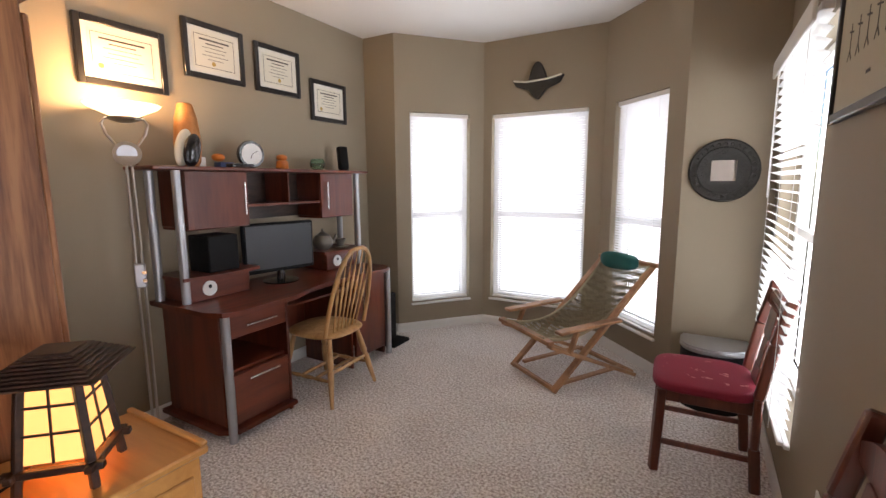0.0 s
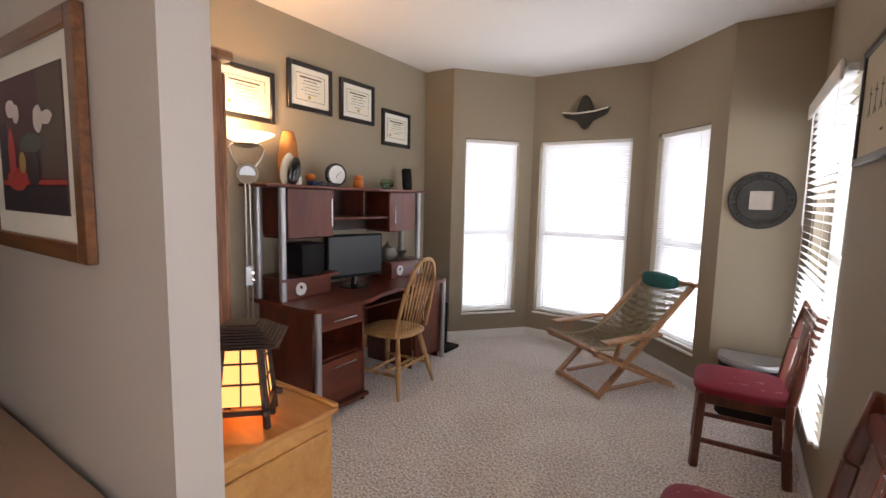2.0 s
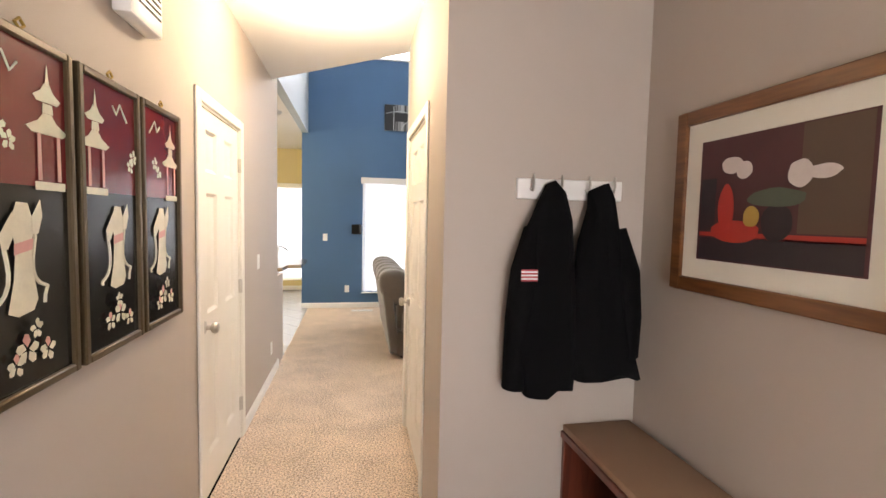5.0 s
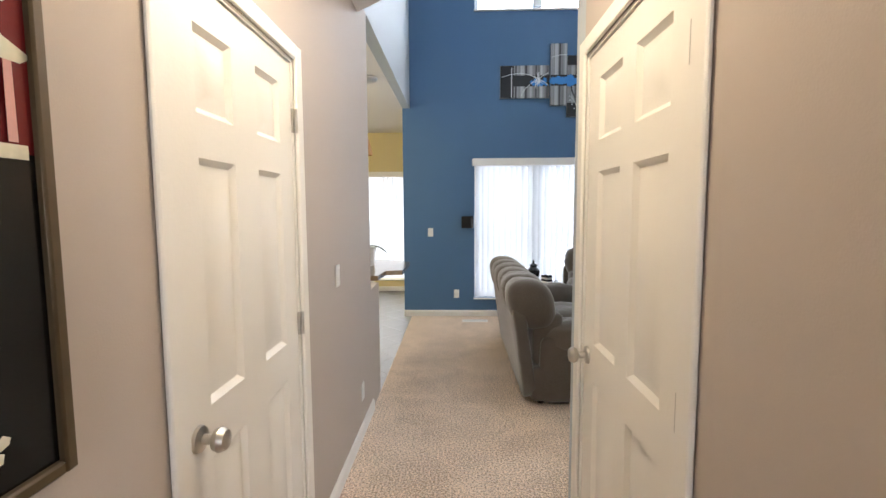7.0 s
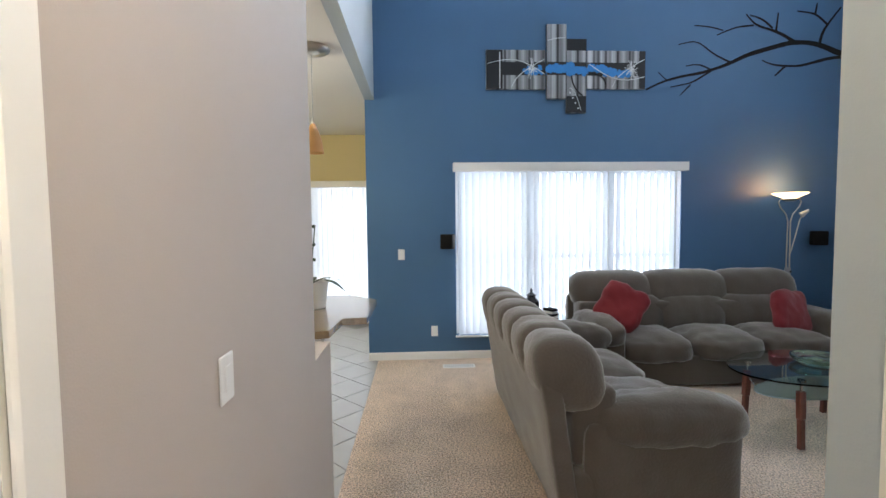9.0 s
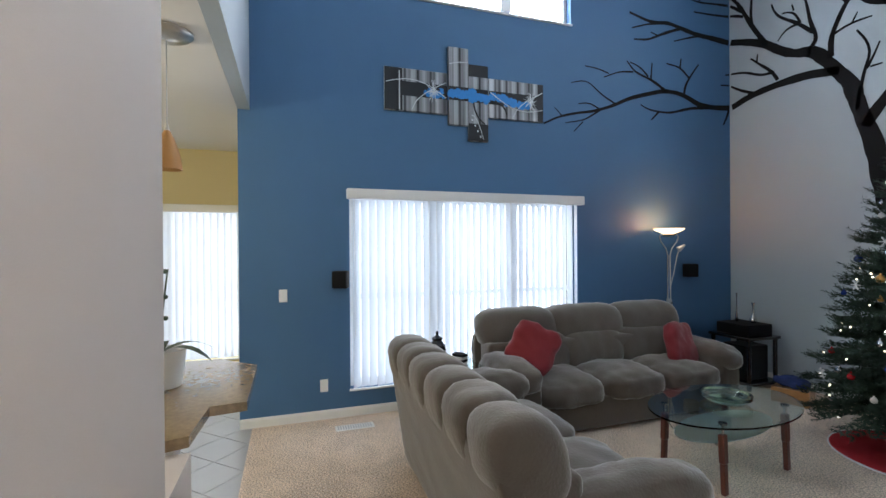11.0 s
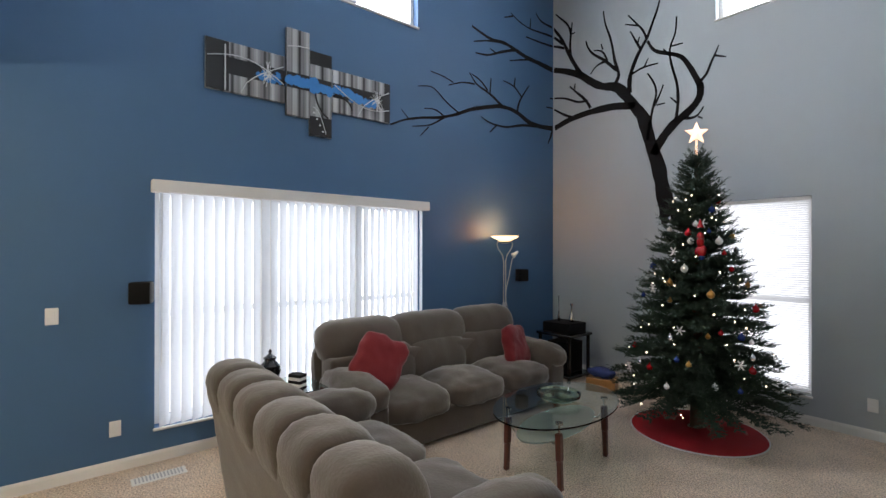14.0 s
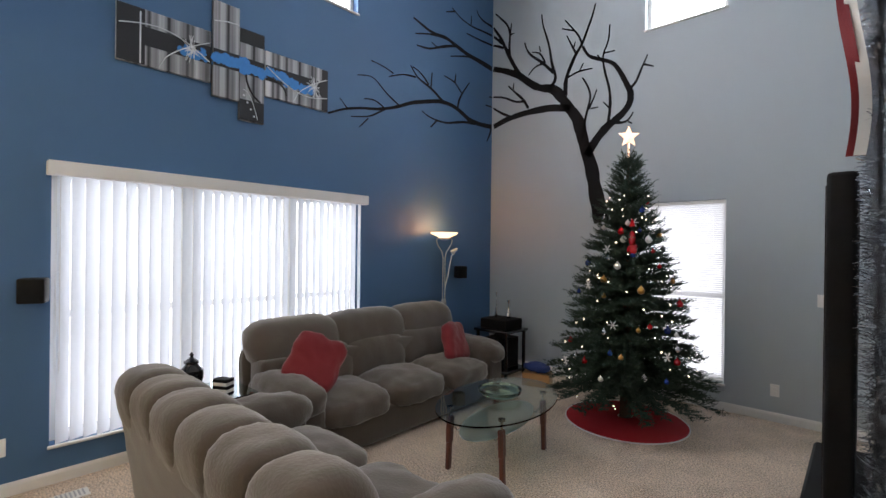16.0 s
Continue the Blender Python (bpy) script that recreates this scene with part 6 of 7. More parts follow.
d = dpart("cabinet_door", (0.521, 1.125, 0.075), (0.545, 1.495, 0.72), cherry_up)
bm = bmesh.new()
rod(bm, (0.57, 1.20, 0.42), (0.57, 1.20, 0.66), 0.006)
for zz in (0.45, 0.63):
    rod(bm, (0.545, 1.20, zz), (0.57, 1.20, zz), 0.004, seg=8)
part("handle", bm, chrome, d)
for x, y, z0, z1 in ((0.61, 0.0, 0.0, 0.7245), (0.555, 1.525, 0.0, 0.7245), (0.275, 0.0, 0.753, 1.51), (0.06, -0.03, 0.753, 1.51), (0.275, 1.50, 0.753, 1.51), (0.06, 1.52, 0.753, 1.51)):
    bm = bmesh.new()
    rod(bm, (x, y, z0), (x, y, z1), 0.024, seg=20)
    part("silver_post", bm, silver, root)
# hutch
dpart("hutch_top", (0, -0.13, 1.511), (0.30, 1.63, 1.533), cherry)
dpart("hutch_bottom", (0.01, 0.05, 1.165), (0.25, 0.46, 1.183), cherry)
dpart("hutch_bottom", (0.01, 1.10, 1.165), (0.25, 1.46, 1.183), cherry)
dpart("hutch_shelf", (0.01, 0.461, 1.285), (0.26, 1.099, 1.303), cherry)
for y in (0.05, 0.445, 1.10, 1.445):
    dpart("hutch_side", (0.01, y, 1.1835), (0.25, y + 0.015, 1.5105), cherry_up)
dpart("hutch_divider", (0.01, 0.80, 1.3035), (0.25, 0.815, 1.5105), cherry_up)
dpart("hutch_back", (0.004, 0.05, 1.184), (0.0095, 1.46, 1.51), darkwood, 0)
for y0, y1, hy in ((0.05, 0.46, 0.42), (1.10, 1.46, 1.15)):
    d = dpart("hutch_door", (0.251, y0, 1.168), (0.268, y1, 1.508), cherry_up)
    bm = bmesh.new()
    rod(bm, (0.292, hy, 1.24), (0.292, hy, 1.44), 0.006)
    for zz in (1.27, 1.41):
        rod(bm, (0.268, hy, zz), (0.292, hy, zz), 0.004, seg=8)
    part("handle", bm, chrome, d)
for y0, y1 in ((0.02, 0.42), (1.12, 1.50)):
    dpart("riser", (0.03, y0, 0.753), (0.28, y1, 0.885), cherry)
    bm = bmesh.new()
    slab(bm, [(0.02, y0 - 0.04), (0.30, y0 - 0.04), (0.36, (y0 + y1) / 2), (0.32, y1 + 0.05), (0.02, y1 + 0.05)], 0.8855, 0.905)
    part("riser_shelf", bm, cherry, root)
    bm = bmesh.new()
    rod(bm, (0.281, (y0 + y1) / 2 - 0.08, 0.82), (0.288, (y0 + y1) / 2 - 0.08, 0.82), 0.045, seg=28)
    disc = part("disc_plate", bm, trim_white, root, "round white disc")
    bm = bmesh.new()
    rod(bm, (0.2885, (y0 + y1) / 2 - 0.08, 0.832), (0.290, (y0 + y1) / 2 - 0.08, 0.832), 0.011, seg=16)
    part("disc_hole", bm, black_plastic, disc)

# things on the desk
screen_grey = mat("matte_screen", (0.035, 0.042, 0.05), 0.35, var=0.05)
root = thing("computer_monitor", pose(-2.14, 2.50, 0.753, 0, 0, 78), "black flat computer monitor, switched off", "monitor")
bm = bmesh.new()
lathe(bm, [(0.12, 0), (0.12, 0.008), (0.03, 0.018), (0.025, 0.08)], 32)
part("foot", bm, black_gloss, root)
bm = bmesh.new()
box(bm, (-0.26, -0.02, 0.075), (0.26, 0.025, 0.415), 0.008)
part("bezel", bm, black_plastic, root)
bm = bmesh.new()
box(bm, (-0.243, -0.0225, 0.10), (0.243, -0.0205, 0.398))
part("screen", bm, screen_grey, root)
bm = bmesh.new()
box(bm, (-0.10, -0.10, 0), (0.10, 0.10, 0.22), 0.006)
single("printer", bm, black_plastic, "black printer behind the monitor", "printer", pose(-2.20, 2.05, 0.906))
pewter = mat("pewter", (0.22, 0.20, 0.17), 0.4, 0.5, var=0.3, scale=30)
root = thing("teapot", pose(-2.22, 3.00, 0.906), "grey pewter teapot on the desk riser", "teapot")
bm = bmesh.new()
lathe(bm, [(0.045, 0), (0.075, 0.03), (0.08, 0.07), (0.055, 0.115), (0.03, 0.125)], 28)
part("pot_body", bm, pewter, root)
bm = bmesh.new()
lathe(bm, [(0.035, 0.125), (0.02, 0.14), (0.006, 0.145), (0.012, 0.16), (0.002, 0.168)], 20)
part("lid", bm, pewter, root)
bm = bmesh.new()
tube(bm, [(0.02, 0.06, 0.05), (0.03, 0.10, 0.07), (0.035, 0.12, 0.11)], [0.018, 0.012, 0.009], 10)
part("spout", bm, pewter, root)
bm = bmesh.new()
lathe(bm, [(0.07, 0), (0.075, 0.006), (0.03, 0.012), (0.032, 0.03), (0.05, 0.07), (0.046, 0.07), (0.02, 0.03)], 24)
single("tea_cup", bm, pewter, "grey cup on a saucer", "cup", pose(-2.19, 3.17, 0.906))

wood_vase = mat("carved_gourd", (0.42, 0.17, 0.04), 0.5, var=0.5, scale=30, bump=0.3)
bm = bmesh.new()
lathe(bm, [(0.05, 0), (0.065, 0.03), (0.075, 0.14), (0.06, 0.28), (0.04, 0.36), (0.03, 0.365)], 24)
single("carved_vase", bm, wood_vase, "tall speckled orange wooden vase on the hutch", "vase", pose(-2.25, 1.97, 1.534))
root = thing("leaf_sculpture", pose(-2.19, 1.88, 1.534), "black and cream leaf-shaped sculpture", "sculpture")
for dx, mt, s in ((0.0, cream, 1.0), (0.045, black_gloss, 0.9)):
    bm = bmesh.new()
    soft(bm, (dx, dx * 0.6, 0.11 * s), (0.05, 0.10, 0.22 * s), 2, 8, Matrix.Rotation(radians(-14), 4, "X"))
    part("leaf", bm, mt, root)
root = thing("desk_clock", pose(-2.20, 2.36, 1.534, 0, 0, 80), "round black desk clock with a white dial", "clock")
bm = bmesh.new()
lathe(bm, [(0.085, -0.02), (0.09, 0), (0.085, 0.018), (0.07, 0.018), (0.068, 0.005)], 36, Matrix.Translation((0, 0, 0.09)) @ Matrix.Rotation(radians(90), 4, "X"))
part("case", bm, black_gloss, root)
bm = bmesh.new()
rod(bm, (0, -0.008, 0.09), (0, -0.0195, 0.09), 0.07, seg=32)
part("dial", bm, trim_white, root)
for a, r in ((60, 0.045), (200, 0.03)):
    bm = bmesh.new()
    bar(bm, (0, -0.021, 0.09), (r * math.sin(radians(a)), -0.021, 0.09 + r * math.cos(radians(a))), 0.004, 0.001, 0, (0, 1, 0))
    part("clock_hand", bm, ink, root)
small = [("photo_cube", 2.02, 0.07, 0.06, trim_white, "small white framed photo block"), ("blue_box", 2.20, 0.10, 0.035, mat("blue_tin", (0.03, 0.06, 0.20), 0.4), "flat blue tin"), ("black_case", 2.24, 0.16, 0.025, black_gloss, "flat black case")]
for name, y, w, h, mt, label in small:
    bm = bmesh.new()
    box(bm, (-0.035, -w / 2, 0), (0.035, w / 2, h), 0.006, None, 2)
    single(name, bm, mt, label + " on top of the hutch", "ornament", pose(-2.15 if name == "black_case" else -2.25, y, 1.534))
orange = mat("orange_ceramic", (0.55, 0.16, 0.02), 0.4)
for y, z in ((2.16, 1.574), (2.66, 1.592)):
    bm = bmesh.new()
    soft(bm, (0, 0, 0.024), (0.075, 0.075, 0.048), 2.2, 6)
    if z > 1.58:
        lathe(bm, [(0.04, -0.058), (0.045, -0.05), (0.04, 0.0), (0.02, 0.004)], 16)
    single("pumpkin_ornament", bm, orange, "little orange pumpkin ornament", "ornament", pose(-2.25, y, z))
bm = bmesh.new()
lathe(bm, [(0.03, 0), (0.055, 0.02), (0.06, 0.05), (0.045, 0.085), (0.042, 0.085), (0.054, 0.05), (0.04, 0.012)], 24)
single("glass_votive", bm, green_glass, "round clear glass votive bowl", "bowl", pose(-2.22, 2.98, 1.534))
root = thing("computer_speaker", pose(-2.22, 3.28, 1.534, 0, 0, 70), "slim black computer speaker on the hutch", "speaker")
bm = bmesh.new()
box(bm, (-0.04, -0.03, 0.012), (0.04, 0.03, 0.20), 0.012, Matrix.Rotation(radians(-8), 4, "X"), 2)
part("case", bm, black_plastic, root)
bm = bmesh.new()
rod(bm, (0, 0, 0), (0, 0, 0.014), 0.04)
part("foot", bm, black_plastic, root)
# tower by the wall and cable tray
bm = bmesh.new()
box(bm, (-0.20, -0.09, 0), (0.20, 0.09, 0.42), 0.008)
single("computer_tower", bm, black_plastic, "black computer tower beside the desk", "computer", pose(-2.15, 3.52, 0.03))
bm = bmesh.new()
box(bm, (-0.24, -0.12, 0), (0.28, 0.12, 0.03), 0.006)
single("tower_base", bm, black_plastic, "low black stand on the carpet", "stand", pose(-2.12, 3.54, 0))

torchiere(pose(-2.21, 1.62, 0, 0, 0, 60), 1.83, "tall nickel torchiere, lit, in front of the olive wall", 27)


def windsor(m):
    root = thing("windsor_chair", m, "light oak hoop-back Windsor chair pulled up to the desk", "chair")
    bm = bmesh.new()
    soft(bm, (0, 0, 0.445), (0.46, 0.44, 0.05), 2.8, 10)
    part("seat", bm, chair_oak, root)
    ends = []
    for sx, sy in ((1, 1), (1, -1), (-1, 1), (-1, -1)):
        bm = bmesh.new()
        a, b = Vector((0.15 * sx, 0.14 * sy, 0.43)), Vector((0.23 * sx, 0.235 * sy, 0))
        pts = [a.lerp(b, t) for t in (0, 0.25, 0.42, 0.46, 0.5, 0.62, 0.8, 1)]
        tube(bm, pts, [0.014, 0.019, 0.022, 0.015, 0.022, 0.021, 0.016, 0.012], 12)
        part("leg", bm, chair_oak, root)
    for p, q in (((0.20, 0.195, 0.16), (-0.20, 0.195, 0.16)), ((0.20, -0.195, 0.16), (-0.20, -0.195, 0.16)), ((0.06, 0.195, 0.16), (0.06, -0.195, 0.16)), ((-0.06, 0.195, 0.16), (-0.06, -0.195, 0.16)), ((0.19, 0.185, 0.21), (0.19, -0.185, 0.21))):
        bm = bmesh.new()
        p, q = Vector(p), Vector(q)
        tube(bm, [p.lerp(q, t) for t in (0, 0.15, 0.3, 0.35, 0.5, 0.65, 0.7, 0.85, 1)], [0.008, 0.012, 0.014, 0.009, 0.015, 0.009, 0.014, 0.012, 0.008], 10)
        part("stretcher", bm, chair_oak, root)
    hoop = []
    for i in range(25):
        t = math.pi * i / 24
        z = 0.46 + 0.56 * math.sin(t) ** 0.75
        hoop.append(Vector((0.17 + 0.24 * (z - 0.46), 0.205 * math.copysign(abs(math.cos(t)) ** 0.8, math.cos(t)), z)))
    bm = bmesh.new()
    tube(bm, hoop, 0.014, 10)
    part("hoop", bm, chair_oak, root)
    for i in range(7):
        y = -0.135 + 0.045 * i
        top = 0.46 + 0.56 * math.sin(math.acos(min(1, abs(y) * 1.12 / 0.205))) ** 0.75
        bm = bmesh.new()
        ps = [Vector((0.165 + 0.24 * (z - 0.46), y * (0.85 + 0.35 * (z - 0.46) / 0.56), z)) for z in [0.455 + (top - 0.455) * k for k in (0, 0.3, 0.5, 0.62, 0.75, 1)]]
        for a, b, w in zip(ps, ps[1:], (0.011, 0.018, 0.026, 0.020, 0.011)):
            bar(bm, a, b, w, 0.009, 0.003, (1, 0, 0))
        part("spindle", bm, chair_oak, root)
    return root


windsor(pose(-1.80, 2.57, 0, 0, 0, 3))

rope = mat("hammock_rope", (0.42, 0.36, 0.23), 0.9, var=0.3, scale=40, bump=0.4, fine=160)
teal = mat("teal_cloth", (0.008, 0.095, 0.085), 0.8, var=0.15, bump=0.2)
sling_wood = wood("sling_chair_wood", (0.30, 0.14, 0.06), (0.50, 0.27, 0.13), (0.3, 0.3, 0.3), 18, 0.45, 0.2)


def sling_chair(m):
    root = thing("sling_chair", m, "wooden folding lounge chair with a woven rope sling", "chair")

    def stick(name, p, q, w=0.05, h=0.024):
        bm = bmesh.new()
        bar(bm, p, q, w, h, 0.004, (0, 1, 0))
        return part(name, bm, sling_wood, root)

    for s in (-1, 1):
        stick("back_rail", (-0.38, 0.25 * s, 0.012), (0.52, 0.25 * s, 0.83), 0.026, 0.05)
        stick("seat_rail", (-0.45, 0.285 * s, 0.36), (0.33, 0.285 * s, 0.025), 0.026, 0.05)
        stick("prop_leg", (-0.30, 0.22 * s, 0.045), (0.26, 0.22 * s, 0.075), 0.022, 0.036)
        stick("brace", (-0.40, 0.225 * s, 0.35), (0.02, 0.225 * s, 0.15), 0.022, 0.04)
        stick("arm_post", (-0.30, 0.315 * s, 0.30), (-0.24, 0.315 * s, 0.44), 0.024, 0.04)
        bm = bmesh.new()
        bar(bm, (-0.40, 0.31 * s, 0.45), (0.13, 0.31 * s, 0.475), 0.075, 0.022, 0.006)
        part("armrest", bm, sling_wood, root)
    stick("cross_bar", (-0.45, -0.31, 0.385), (-0.45, 0.31, 0.385), 0.05, 0.03)
    stick("cross_bar", (0.51, -0.29, 0.82), (0.51, 0.29, 0.82), 0.06, 0.03)
    stick("foot_bar", (-0.37, -0.25, 0.03), (-0.37, 0.25, 0.03), 0.03, 0.03)
    stick("foot_bar", (0.32, -0.28, 0.04), (0.32, 0.28, 0.04), 0.03, 0.03)

    def at(u, v):
        """The sagging sling, u from front bar to back bar, v across."""
        x = -0.46 + 0.97 * u
        z = 0.40 + 0.44 * u ** 1.8 - 0.13 * math.sin(math.pi * u) * (1 - 0.35 * v * v) - 0.02 * math.sin(math.pi * u)
        return Vector((x, 0.235 * v * (1 - 0.10 * math.sin(math.pi * u)), z))

    n, k = 44, 26
    bm = bmesh.new()
    for s in (0, 1):
        for j in range(k + 1):
            pts = []
            for i in range(n + 1):
                v = -1 + 2 * j / k + (0.055 if (i + s) % 2 else -0.055) * (1 if s else -1)
                pts.append(at(i / n, max(-1, min(1, v))) + Vector((0, 0, 0.004 * math.sin(i * 1.9 + j))))
            tube(bm, pts, 0.0052, 4)
    tagged(part("rope_net", bm, rope, root), kind="stuff")
    for v in (-1, 1):
        bm = bmesh.new()
        tube(bm, [at(i / 24, v) for i in range(25)], 0.011, 8)
        part("edge_rope", bm, rope, root)
    bm = bmesh.new()
    soft(bm, (0.44, 0.02, 0.82), (0.13, 0.34, 0.13), 3, 10, None, 0.006)
    part("head_pillow", bm, teal, root, "teal green head pillow")
    return root


sling_chair(pose(-0.37, 3.70, 0, 0, 0, 54))

damask = mat("red_damask", (0.24, 0.004, 0.028), 0.6, var=0.1, scale=10, bump=0.1)
damask_fig = mat("damask_flower", (0.55, 0.20, 0.20), 0.6)


def side_chair(m, label):
    """Dining chair facing -x, the splat back at +x."""
    root = thing("side_chair", m, label, "chair", "red-seated chairs along the wall")
    for s in (-1, 1):
        bm = bmesh.new()
        bar(bm, (-0.20, 0.185 * s, 0.43), (-0.215, 0.19 * s, 0.0), 0.042, 0.042, 0.006)
        part("front_leg", bm, mahogany, root)
        bm = bmesh.new()
        for a, b in (((0.215, 0.0), (0.195, 0.22)), ((0.195, 0.22), (0.195, 0.46)), ((0.195, 0.46), (0.235, 0.72)), ((0.235, 0.72), (0.285, 0.94))):
            bar(bm, (a[0], 0.19 * s, a[1] - (0.003 if a[1] else 0)), (b[0], 0.19 * s, b[1]), 0.034, 0.046, 0.008)
        part("back_post", bm, mahogany, root)
        bm = bmesh.new()
        bar(bm, (-0.19, 0.188 * s, 0.16), (0.19, 0.188 * s, 0.16), 0.018, 0.026, 0.003)
        part("stretcher", bm, mahogany, root)
        bm = bmesh.new()
        box(bm, (-0.19, 0.17 * s - 0.011, 0.37), (0.19, 0.17 * s + 0.011, 0.432), 0.003)
        part("seat_rail", bm, mahogany, root)
    bm = bmesh.new()
    box(bm, (-0.22, -0.18, 0.37), (-0.195, 0.18, 0.432), 0.003)
    part("seat_rail", bm, mahogany, root)
    bm = bmesh.new()
    soft(bm, (-0.02, 0, 0.455), (0.45, 0.44, 0.07), 4.5, 10, None, 0.0, 0.012)
    seat = part("seat_pad", bm, damask, root, "red damask seat pad with pale flowers")
    rnd = random.Random(9)
    for i in range(16):
        bm = bmesh.new()
        x, y = rnd.uniform(-0.19, 0.15), rnd.uniform(-0.18, 0.18)
        z = 0.489 + 0.012 * (1 - (x / 0.225) ** 2) * (1 - (y / 0.22) ** 2) - 0.010 * max(abs(x) / 0.225, abs(y) / 0.22) ** 4
        for k in range(4):
            soft(bm, (x + rnd.uniform(-0.016, 0.016), y + rnd.uniform(-0.012, 0.012), z), (0.018, 0.009, 0.003), 2, 2)
        part("woven_flower", bm, damask_fig, seat)
    bm = bmesh.new()
    prof = [(0.875 + 0.055 * math.sin(math.pi * i / 12), -0.175 + 0.35 * i / 12) for i in range(13)]
    upright = Matrix(((0, 0, 1, 0), (1, 0, 0, 0), (0, 1, 0, 0), (0, 0, 0, 1)))
    slab(bm, [(-0.175, 0.83)] + [(b, a) for a, b in prof][::1] + [(0.175, 0.83)], 0.258, 0.284, upright)
    part("crest_rail", bm, mahogany, root)
    bm = bmesh.new()
    for za, zb, w in ((0.44, 0.56, 0.13), (0.56, 0.70, 0.09), (0.70, 0.835, 0.15)):
        bar(bm, (0.195 + 0.16 * (za - 0.44), 0, za - 0.002), (0.195 + 0.16 * (zb - 0.44), 0, zb), w, 0.014, 0.003, (1, 0, 0))
    part("splat", bm, mahogany, root)
    return root


chair = side_chair(pose(0.49, 2.89, 0, 0, 0, 3), "dark mahogany side chair with a red flowered seat")
copy_thing(chair, pose(0.49, 1.42, 0, 0, 0, -2))

# round carved mirror
carved = mat("carved_dark_wood", (0.020, 0.018, 0.014), 0.5, var=0.5, scale=45, bump=0.6, fine=70)
mirror_glass = mat("mirror_glass", (0.85, 0.86, 0.86), 0.02, 1.0, var=0.0)
root = thing("round_mirror", pose(0.515, 3.799, 1.50, 90, 0, 0), "round carved black wooden frame with a small square mirror", "mirror")
bm = bmesh.new()
lathe(bm, [(0.195, 0.001), (0.20, 0.012), (0.19, 0.026), (0.15, 0.022), (0.145, 0.03), (0.10, 0.026), (0.02, 0.024)], 48)
part("frame", bm, carved, root)
for i in range(28):
    bm = bmesh.new()
    a = 2 * math.pi * i / 28
    soft(bm, (0.168 * math.cos(a), 0.168 * math.sin(a), 0.024), (0.022, 0.022, 0.012), 2, 3)
    part("carved_knob", bm, carved, root)
bm = bmesh.new()
box(bm, (-0.07, -0.065, 0.027), (0.07, 0.065, 0.031))
part("mirror_pane", bm, mirror_glass, root)

# hat-shaped carving above the middle window
root = thing("wall_carving", pose(-0.95, 4.479, 2.33), "dark carved hat-shaped wall ornament", "carving")
bm = bmesh.new()
pts = [(-0.24, 0.03), (-0.20, -0.035), (-0.08, -0.075), (-0.04, -0.13), (0.0, -0.165), (0.04, -0.13), (0.08, -0.075), (0.20, -0.03), (0.24, 0.04), (0.20, 0.02), (0.085, 0.01), (0.06, 0.09), (0.03, 0.15), (-0.005, 0.17), (-0.04, 0.14), (-0.07, 0.06), (-0.085, 0.005), (-0.20, 0.0)]
slab(bm, pts, 0.0, 0.045, Matrix.Rotation(radians(90), 4, "X"))
bmesh.ops.bevel(bm, geom=bm.edges[:], offset=0.008, segments=2, affect="EDGES")
part("body", bm, carved, root)
bm = bmesh.new()
tube(bm, [(-0.22, -0.05, 0.015), (-0.1, -0.052, -0.004), (0.0, -0.052, 0.0), (0.1, -0.052, 0.006), (0.22, -0.05, 0.03)], 0.008, 8)
part("bone_band", bm, cream, root, "pale band")

# waste bin
root = thing("waste_bin", pose(0.54, 3.60, 0), "black waste bin with a grey metal lid", "bin")
bm = bmesh.new()
half = [(0.19 * math.cos(a), -0.15 * math.sin(a) if math.sin(a) > 0 else 0.10) for a in [math.pi * i / 20 for i in range(21)]]
slab(bm, [(0.19, 0.15)] + half + [(-0.19, 0.15)], 0.0, 0.37)
part("bucket", bm, black_plastic, root)
bm = bmesh.new()
slab(bm, [(1.04 * x, 1.04 * y) for x, y in [(0.19, 0.15)] + half + [(-0.19, 0.15)]], 0.371, 0.41)
bmesh.ops.bevel(bm, geom=bm.edges[:], offset=0.012, segments=2, affect="EDGES")
part("lid", bm, silver, root)

# oak cabinet and the small chest with the lantern
root = thing("oak_cabinet", pose(-1.85, 0.76, 0), "tall oak cabinet with a plain grained side", "cabinet")
bm = bmesh.new()
box(bm, (-0.50, -0.215, 0), (0.50, 0.19, 1.98), 0.005)
part("body", bm, oak_up, root)
bm = bmesh.new()
box(bm, (-0.52, -0.22, 1.981), (0.53, 0.225, 2.02), 0.008)
part("cornice", bm, oak_up, root)
for x in (-0.25, 0.25):
    bm = bmesh.new()
    box(bm, (x - 0.24, 0.191, 0.08), (x + 0.24, 0.212, 1.94), 0.006)
    part("cabinet_door", bm, oak_up, root)
bm = bmesh.new()
box(bm, (-0.1, -0.0015, -0.22), (0.1, 0.0, 0.22))
single("wall_calendar", bm, cream, "blank cream sheet hung on the oak cabinet's side", "calendar", pose(-1.347, 0.66, 1.50, 0, 0, 90))

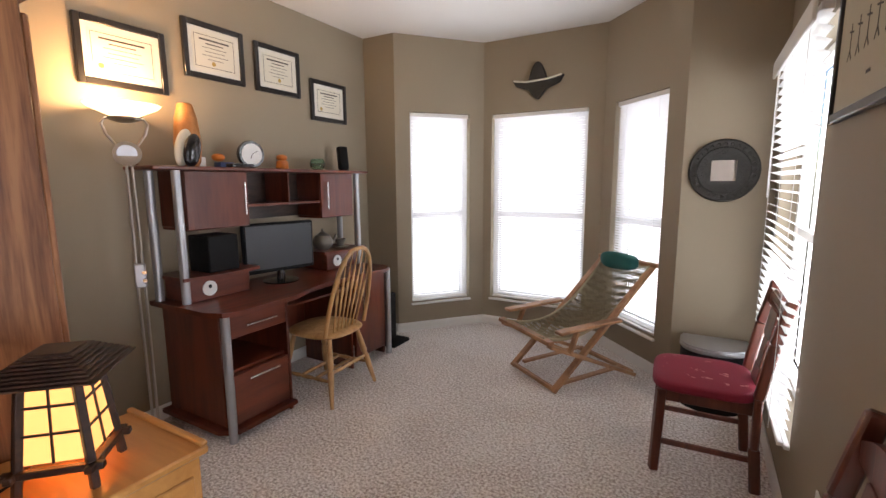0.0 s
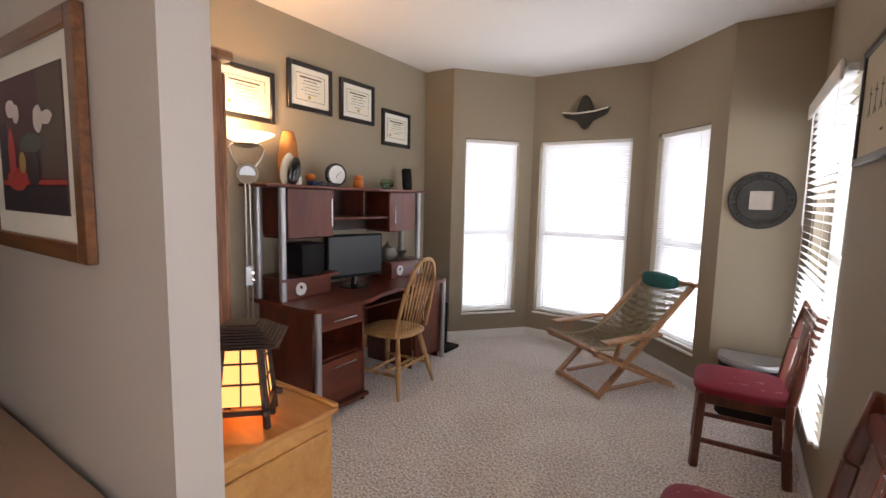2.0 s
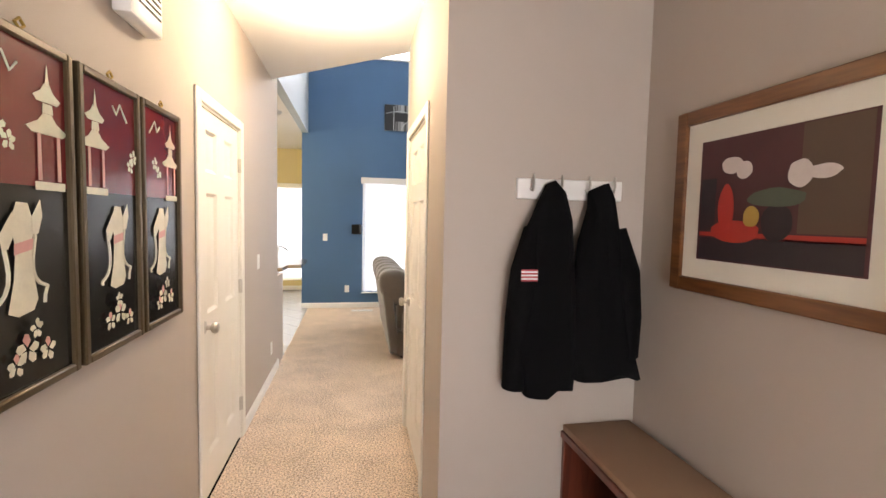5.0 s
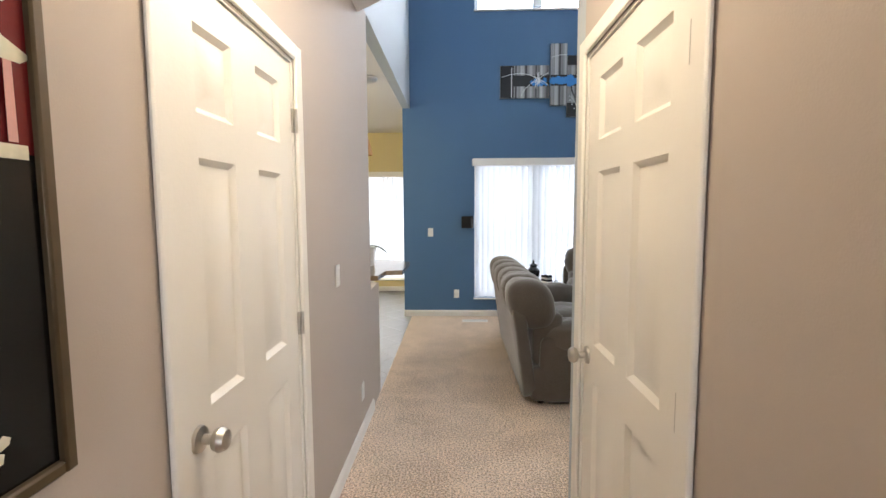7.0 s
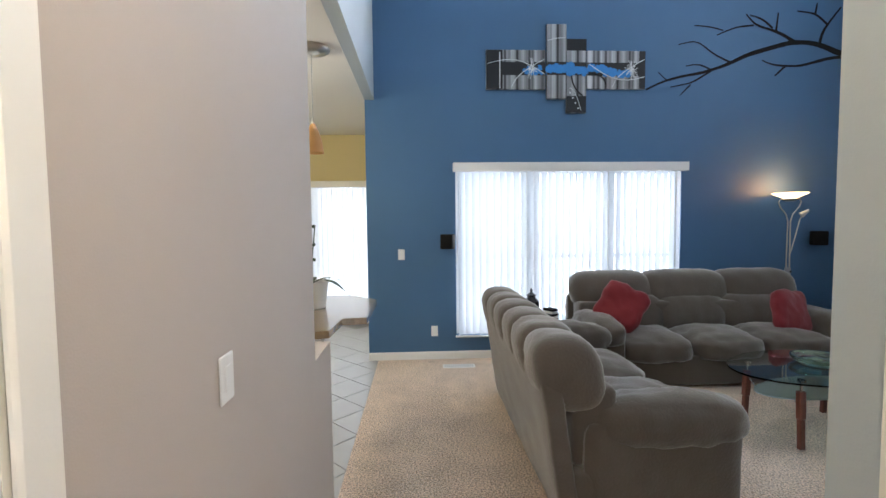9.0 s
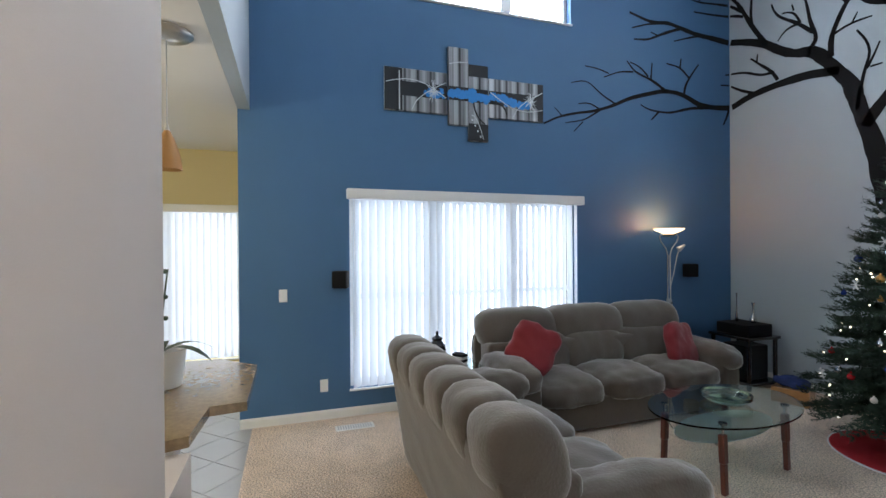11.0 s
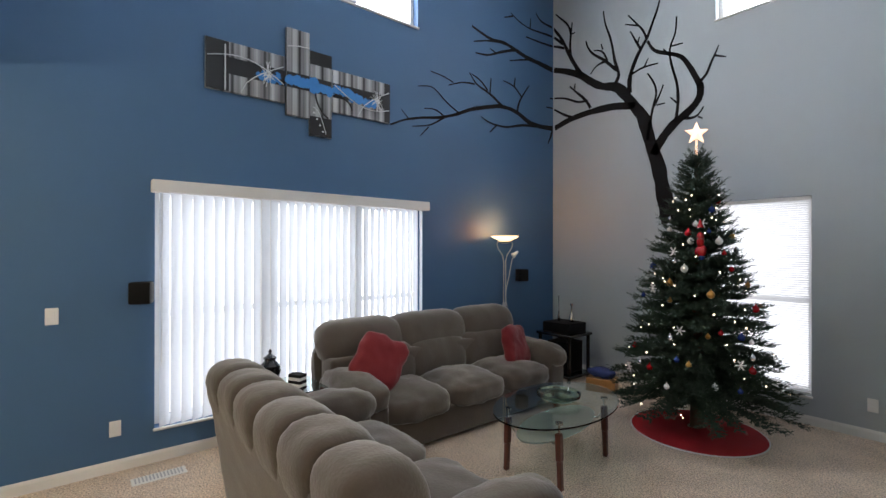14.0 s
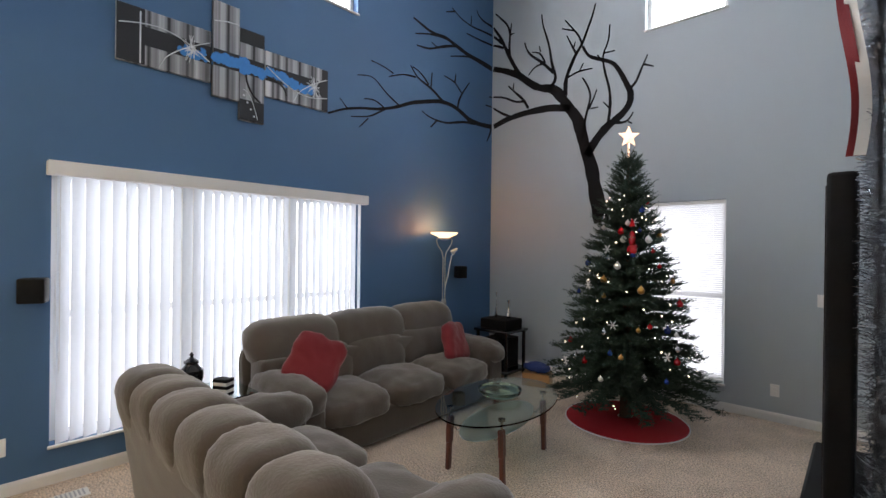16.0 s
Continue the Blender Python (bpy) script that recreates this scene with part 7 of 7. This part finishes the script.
root = thing("pine_chest", pose(-1.09, 0.84, 0), "honey-coloured pine chest with a lipped top", "chest")
bm = bmesh.new()
box(bm, (-0.205, -0.255, 0.0), (0.20, 0.25, 0.605), 0.005)
part("body", bm, honey, root)
bm = bmesh.new()
box(bm, (-0.225, -0.275, 0.606), (0.22, 0.27, 0.632), 0.006)
part("top", bm, honey, root)
bm = bmesh.new()
box(bm, (-0.22, 0.245, 0.6325), (0.22, 0.268, 0.65), 0.005)
part("back_lip", bm, honey, root)
bm = bmesh.new()
box(bm, (0.201, -0.22, 0.06), (0.215, 0.22, 0.55), 0.004)
part("chest_door", bm, honey, root)

paper_lit = glow("lit_rice_paper", (1.0, 0.50, 0.14), 1.25)
root = thing("table_lantern", pose(-1.07, 0.835, 0.6325, 0, 0, 45), "lit dark wooden pagoda lantern with glowing paper panes", "lamp")
LOW, HIGH, EAVE = 0.080, 0.062, 0.305
for a in range(4):
    r = Matrix.Rotation(a * math.pi / 2, 4, "Z")

    def face(u, k, out=0.0):
        """A place on one side: u across, k from the sill to the eave."""
        w = LOW + (HIGH - LOW) * k
        return r @ Vector((u * w, -w - out, 0.085 + (EAVE - 0.09) * k))

    bm = bmesh.new()
    bm.faces.new([bm.verts.new(face(u, k)) for u, k in ((-0.96, 0), (0.96, 0), (0.96, 1), (-0.96, 1))])
    part("paper_pane", bm, paper_lit, root, "glowing rice-paper pane")
    bm = bmesh.new()
    bar(bm, r @ Vector((-LOW - 0.008, -LOW - 0.008, 0)), r @ Vector((-HIGH, -HIGH, EAVE)), 0.021, 0.021, 0.003)
    part("corner_post", bm, darkwood, root)
    bm = bmesh.new()
    bar(bm, r @ Vector((-LOW - 0.036, -LOW - 0.008, 0.065)), r @ Vector((LOW + 0.036, -LOW - 0.008, 0.065)), 0.022, 0.02, 0.003)
    part("bottom_rail", bm, darkwood, root)
    for k in (0.36, 0.70, 0.99):
        bm = bmesh.new()
        bar(bm, face(-0.95, k, 0.003), face(0.95, k, 0.003), 0.006, 0.007, 0.001)
        part("lattice_bar", bm, darkwood, root)
    bm = bmesh.new()
    bar(bm, face(0, 0, 0.004), face(0, 1, 0.004), 0.006, 0.006, 0.001)
    part("lattice_bar", bm, darkwood, root)
for i in range(8):
    k = 0.136 - 0.0105 * i
    z = EAVE + 0.001 + 0.0075 * i
    bm = bmesh.new()
    box(bm, (-k, -k, z), (k, k, z + 0.0055), 0.001)
    part("roof_slat", bm, darkwood, root)
bm = bmesh.new()
box(bm, (-0.05, -0.05, EAVE - 0.002), (0.05, 0.05, EAVE + 0.064), 0.003)
part("roof_core", bm, darkwood, root)
bm = bmesh.new()
tube(bm, [(-0.09, 0.02, 0.006), (-0.13, 0.0, 0.005), (-0.15, -0.06, 0.005), (-0.22, -0.08, 0.005)], 0.004, 6)
part("power_cord", bm, black_plastic, root)
bulb("lantern_bulb", (-1.07, 0.835, 0.80), 0.6, (1.0, 0.42, 0.12), 0.03)

# ---- floor pieces ----
floor_kitchen = bpy.data.objects["floor_kitchen"]
bm = bmesh.new()
box(bm, (-0.165, -0.165, -0.002), (0.165, 0.165, 0.006), 0.002)
tile_mesh = finish("tile", bm, tile_grey, False)
turn = Matrix.Rotation(radians(45), 4, "Z")
for i in range(-14, 15):
    for j in range(-14, 15):
        p = turn @ Vector((i * 0.336, j * 0.336, 0)) + Vector((-7.6, -3.3, -0.007))
        if -9.6 < p.x < -5.0 and -4.6 < p.y < -1.50:
            ob = new("tile", tile_mesh)
            ob.matrix_basis = Matrix.Translation(p) @ turn
            ob.parent = floor_kitchen
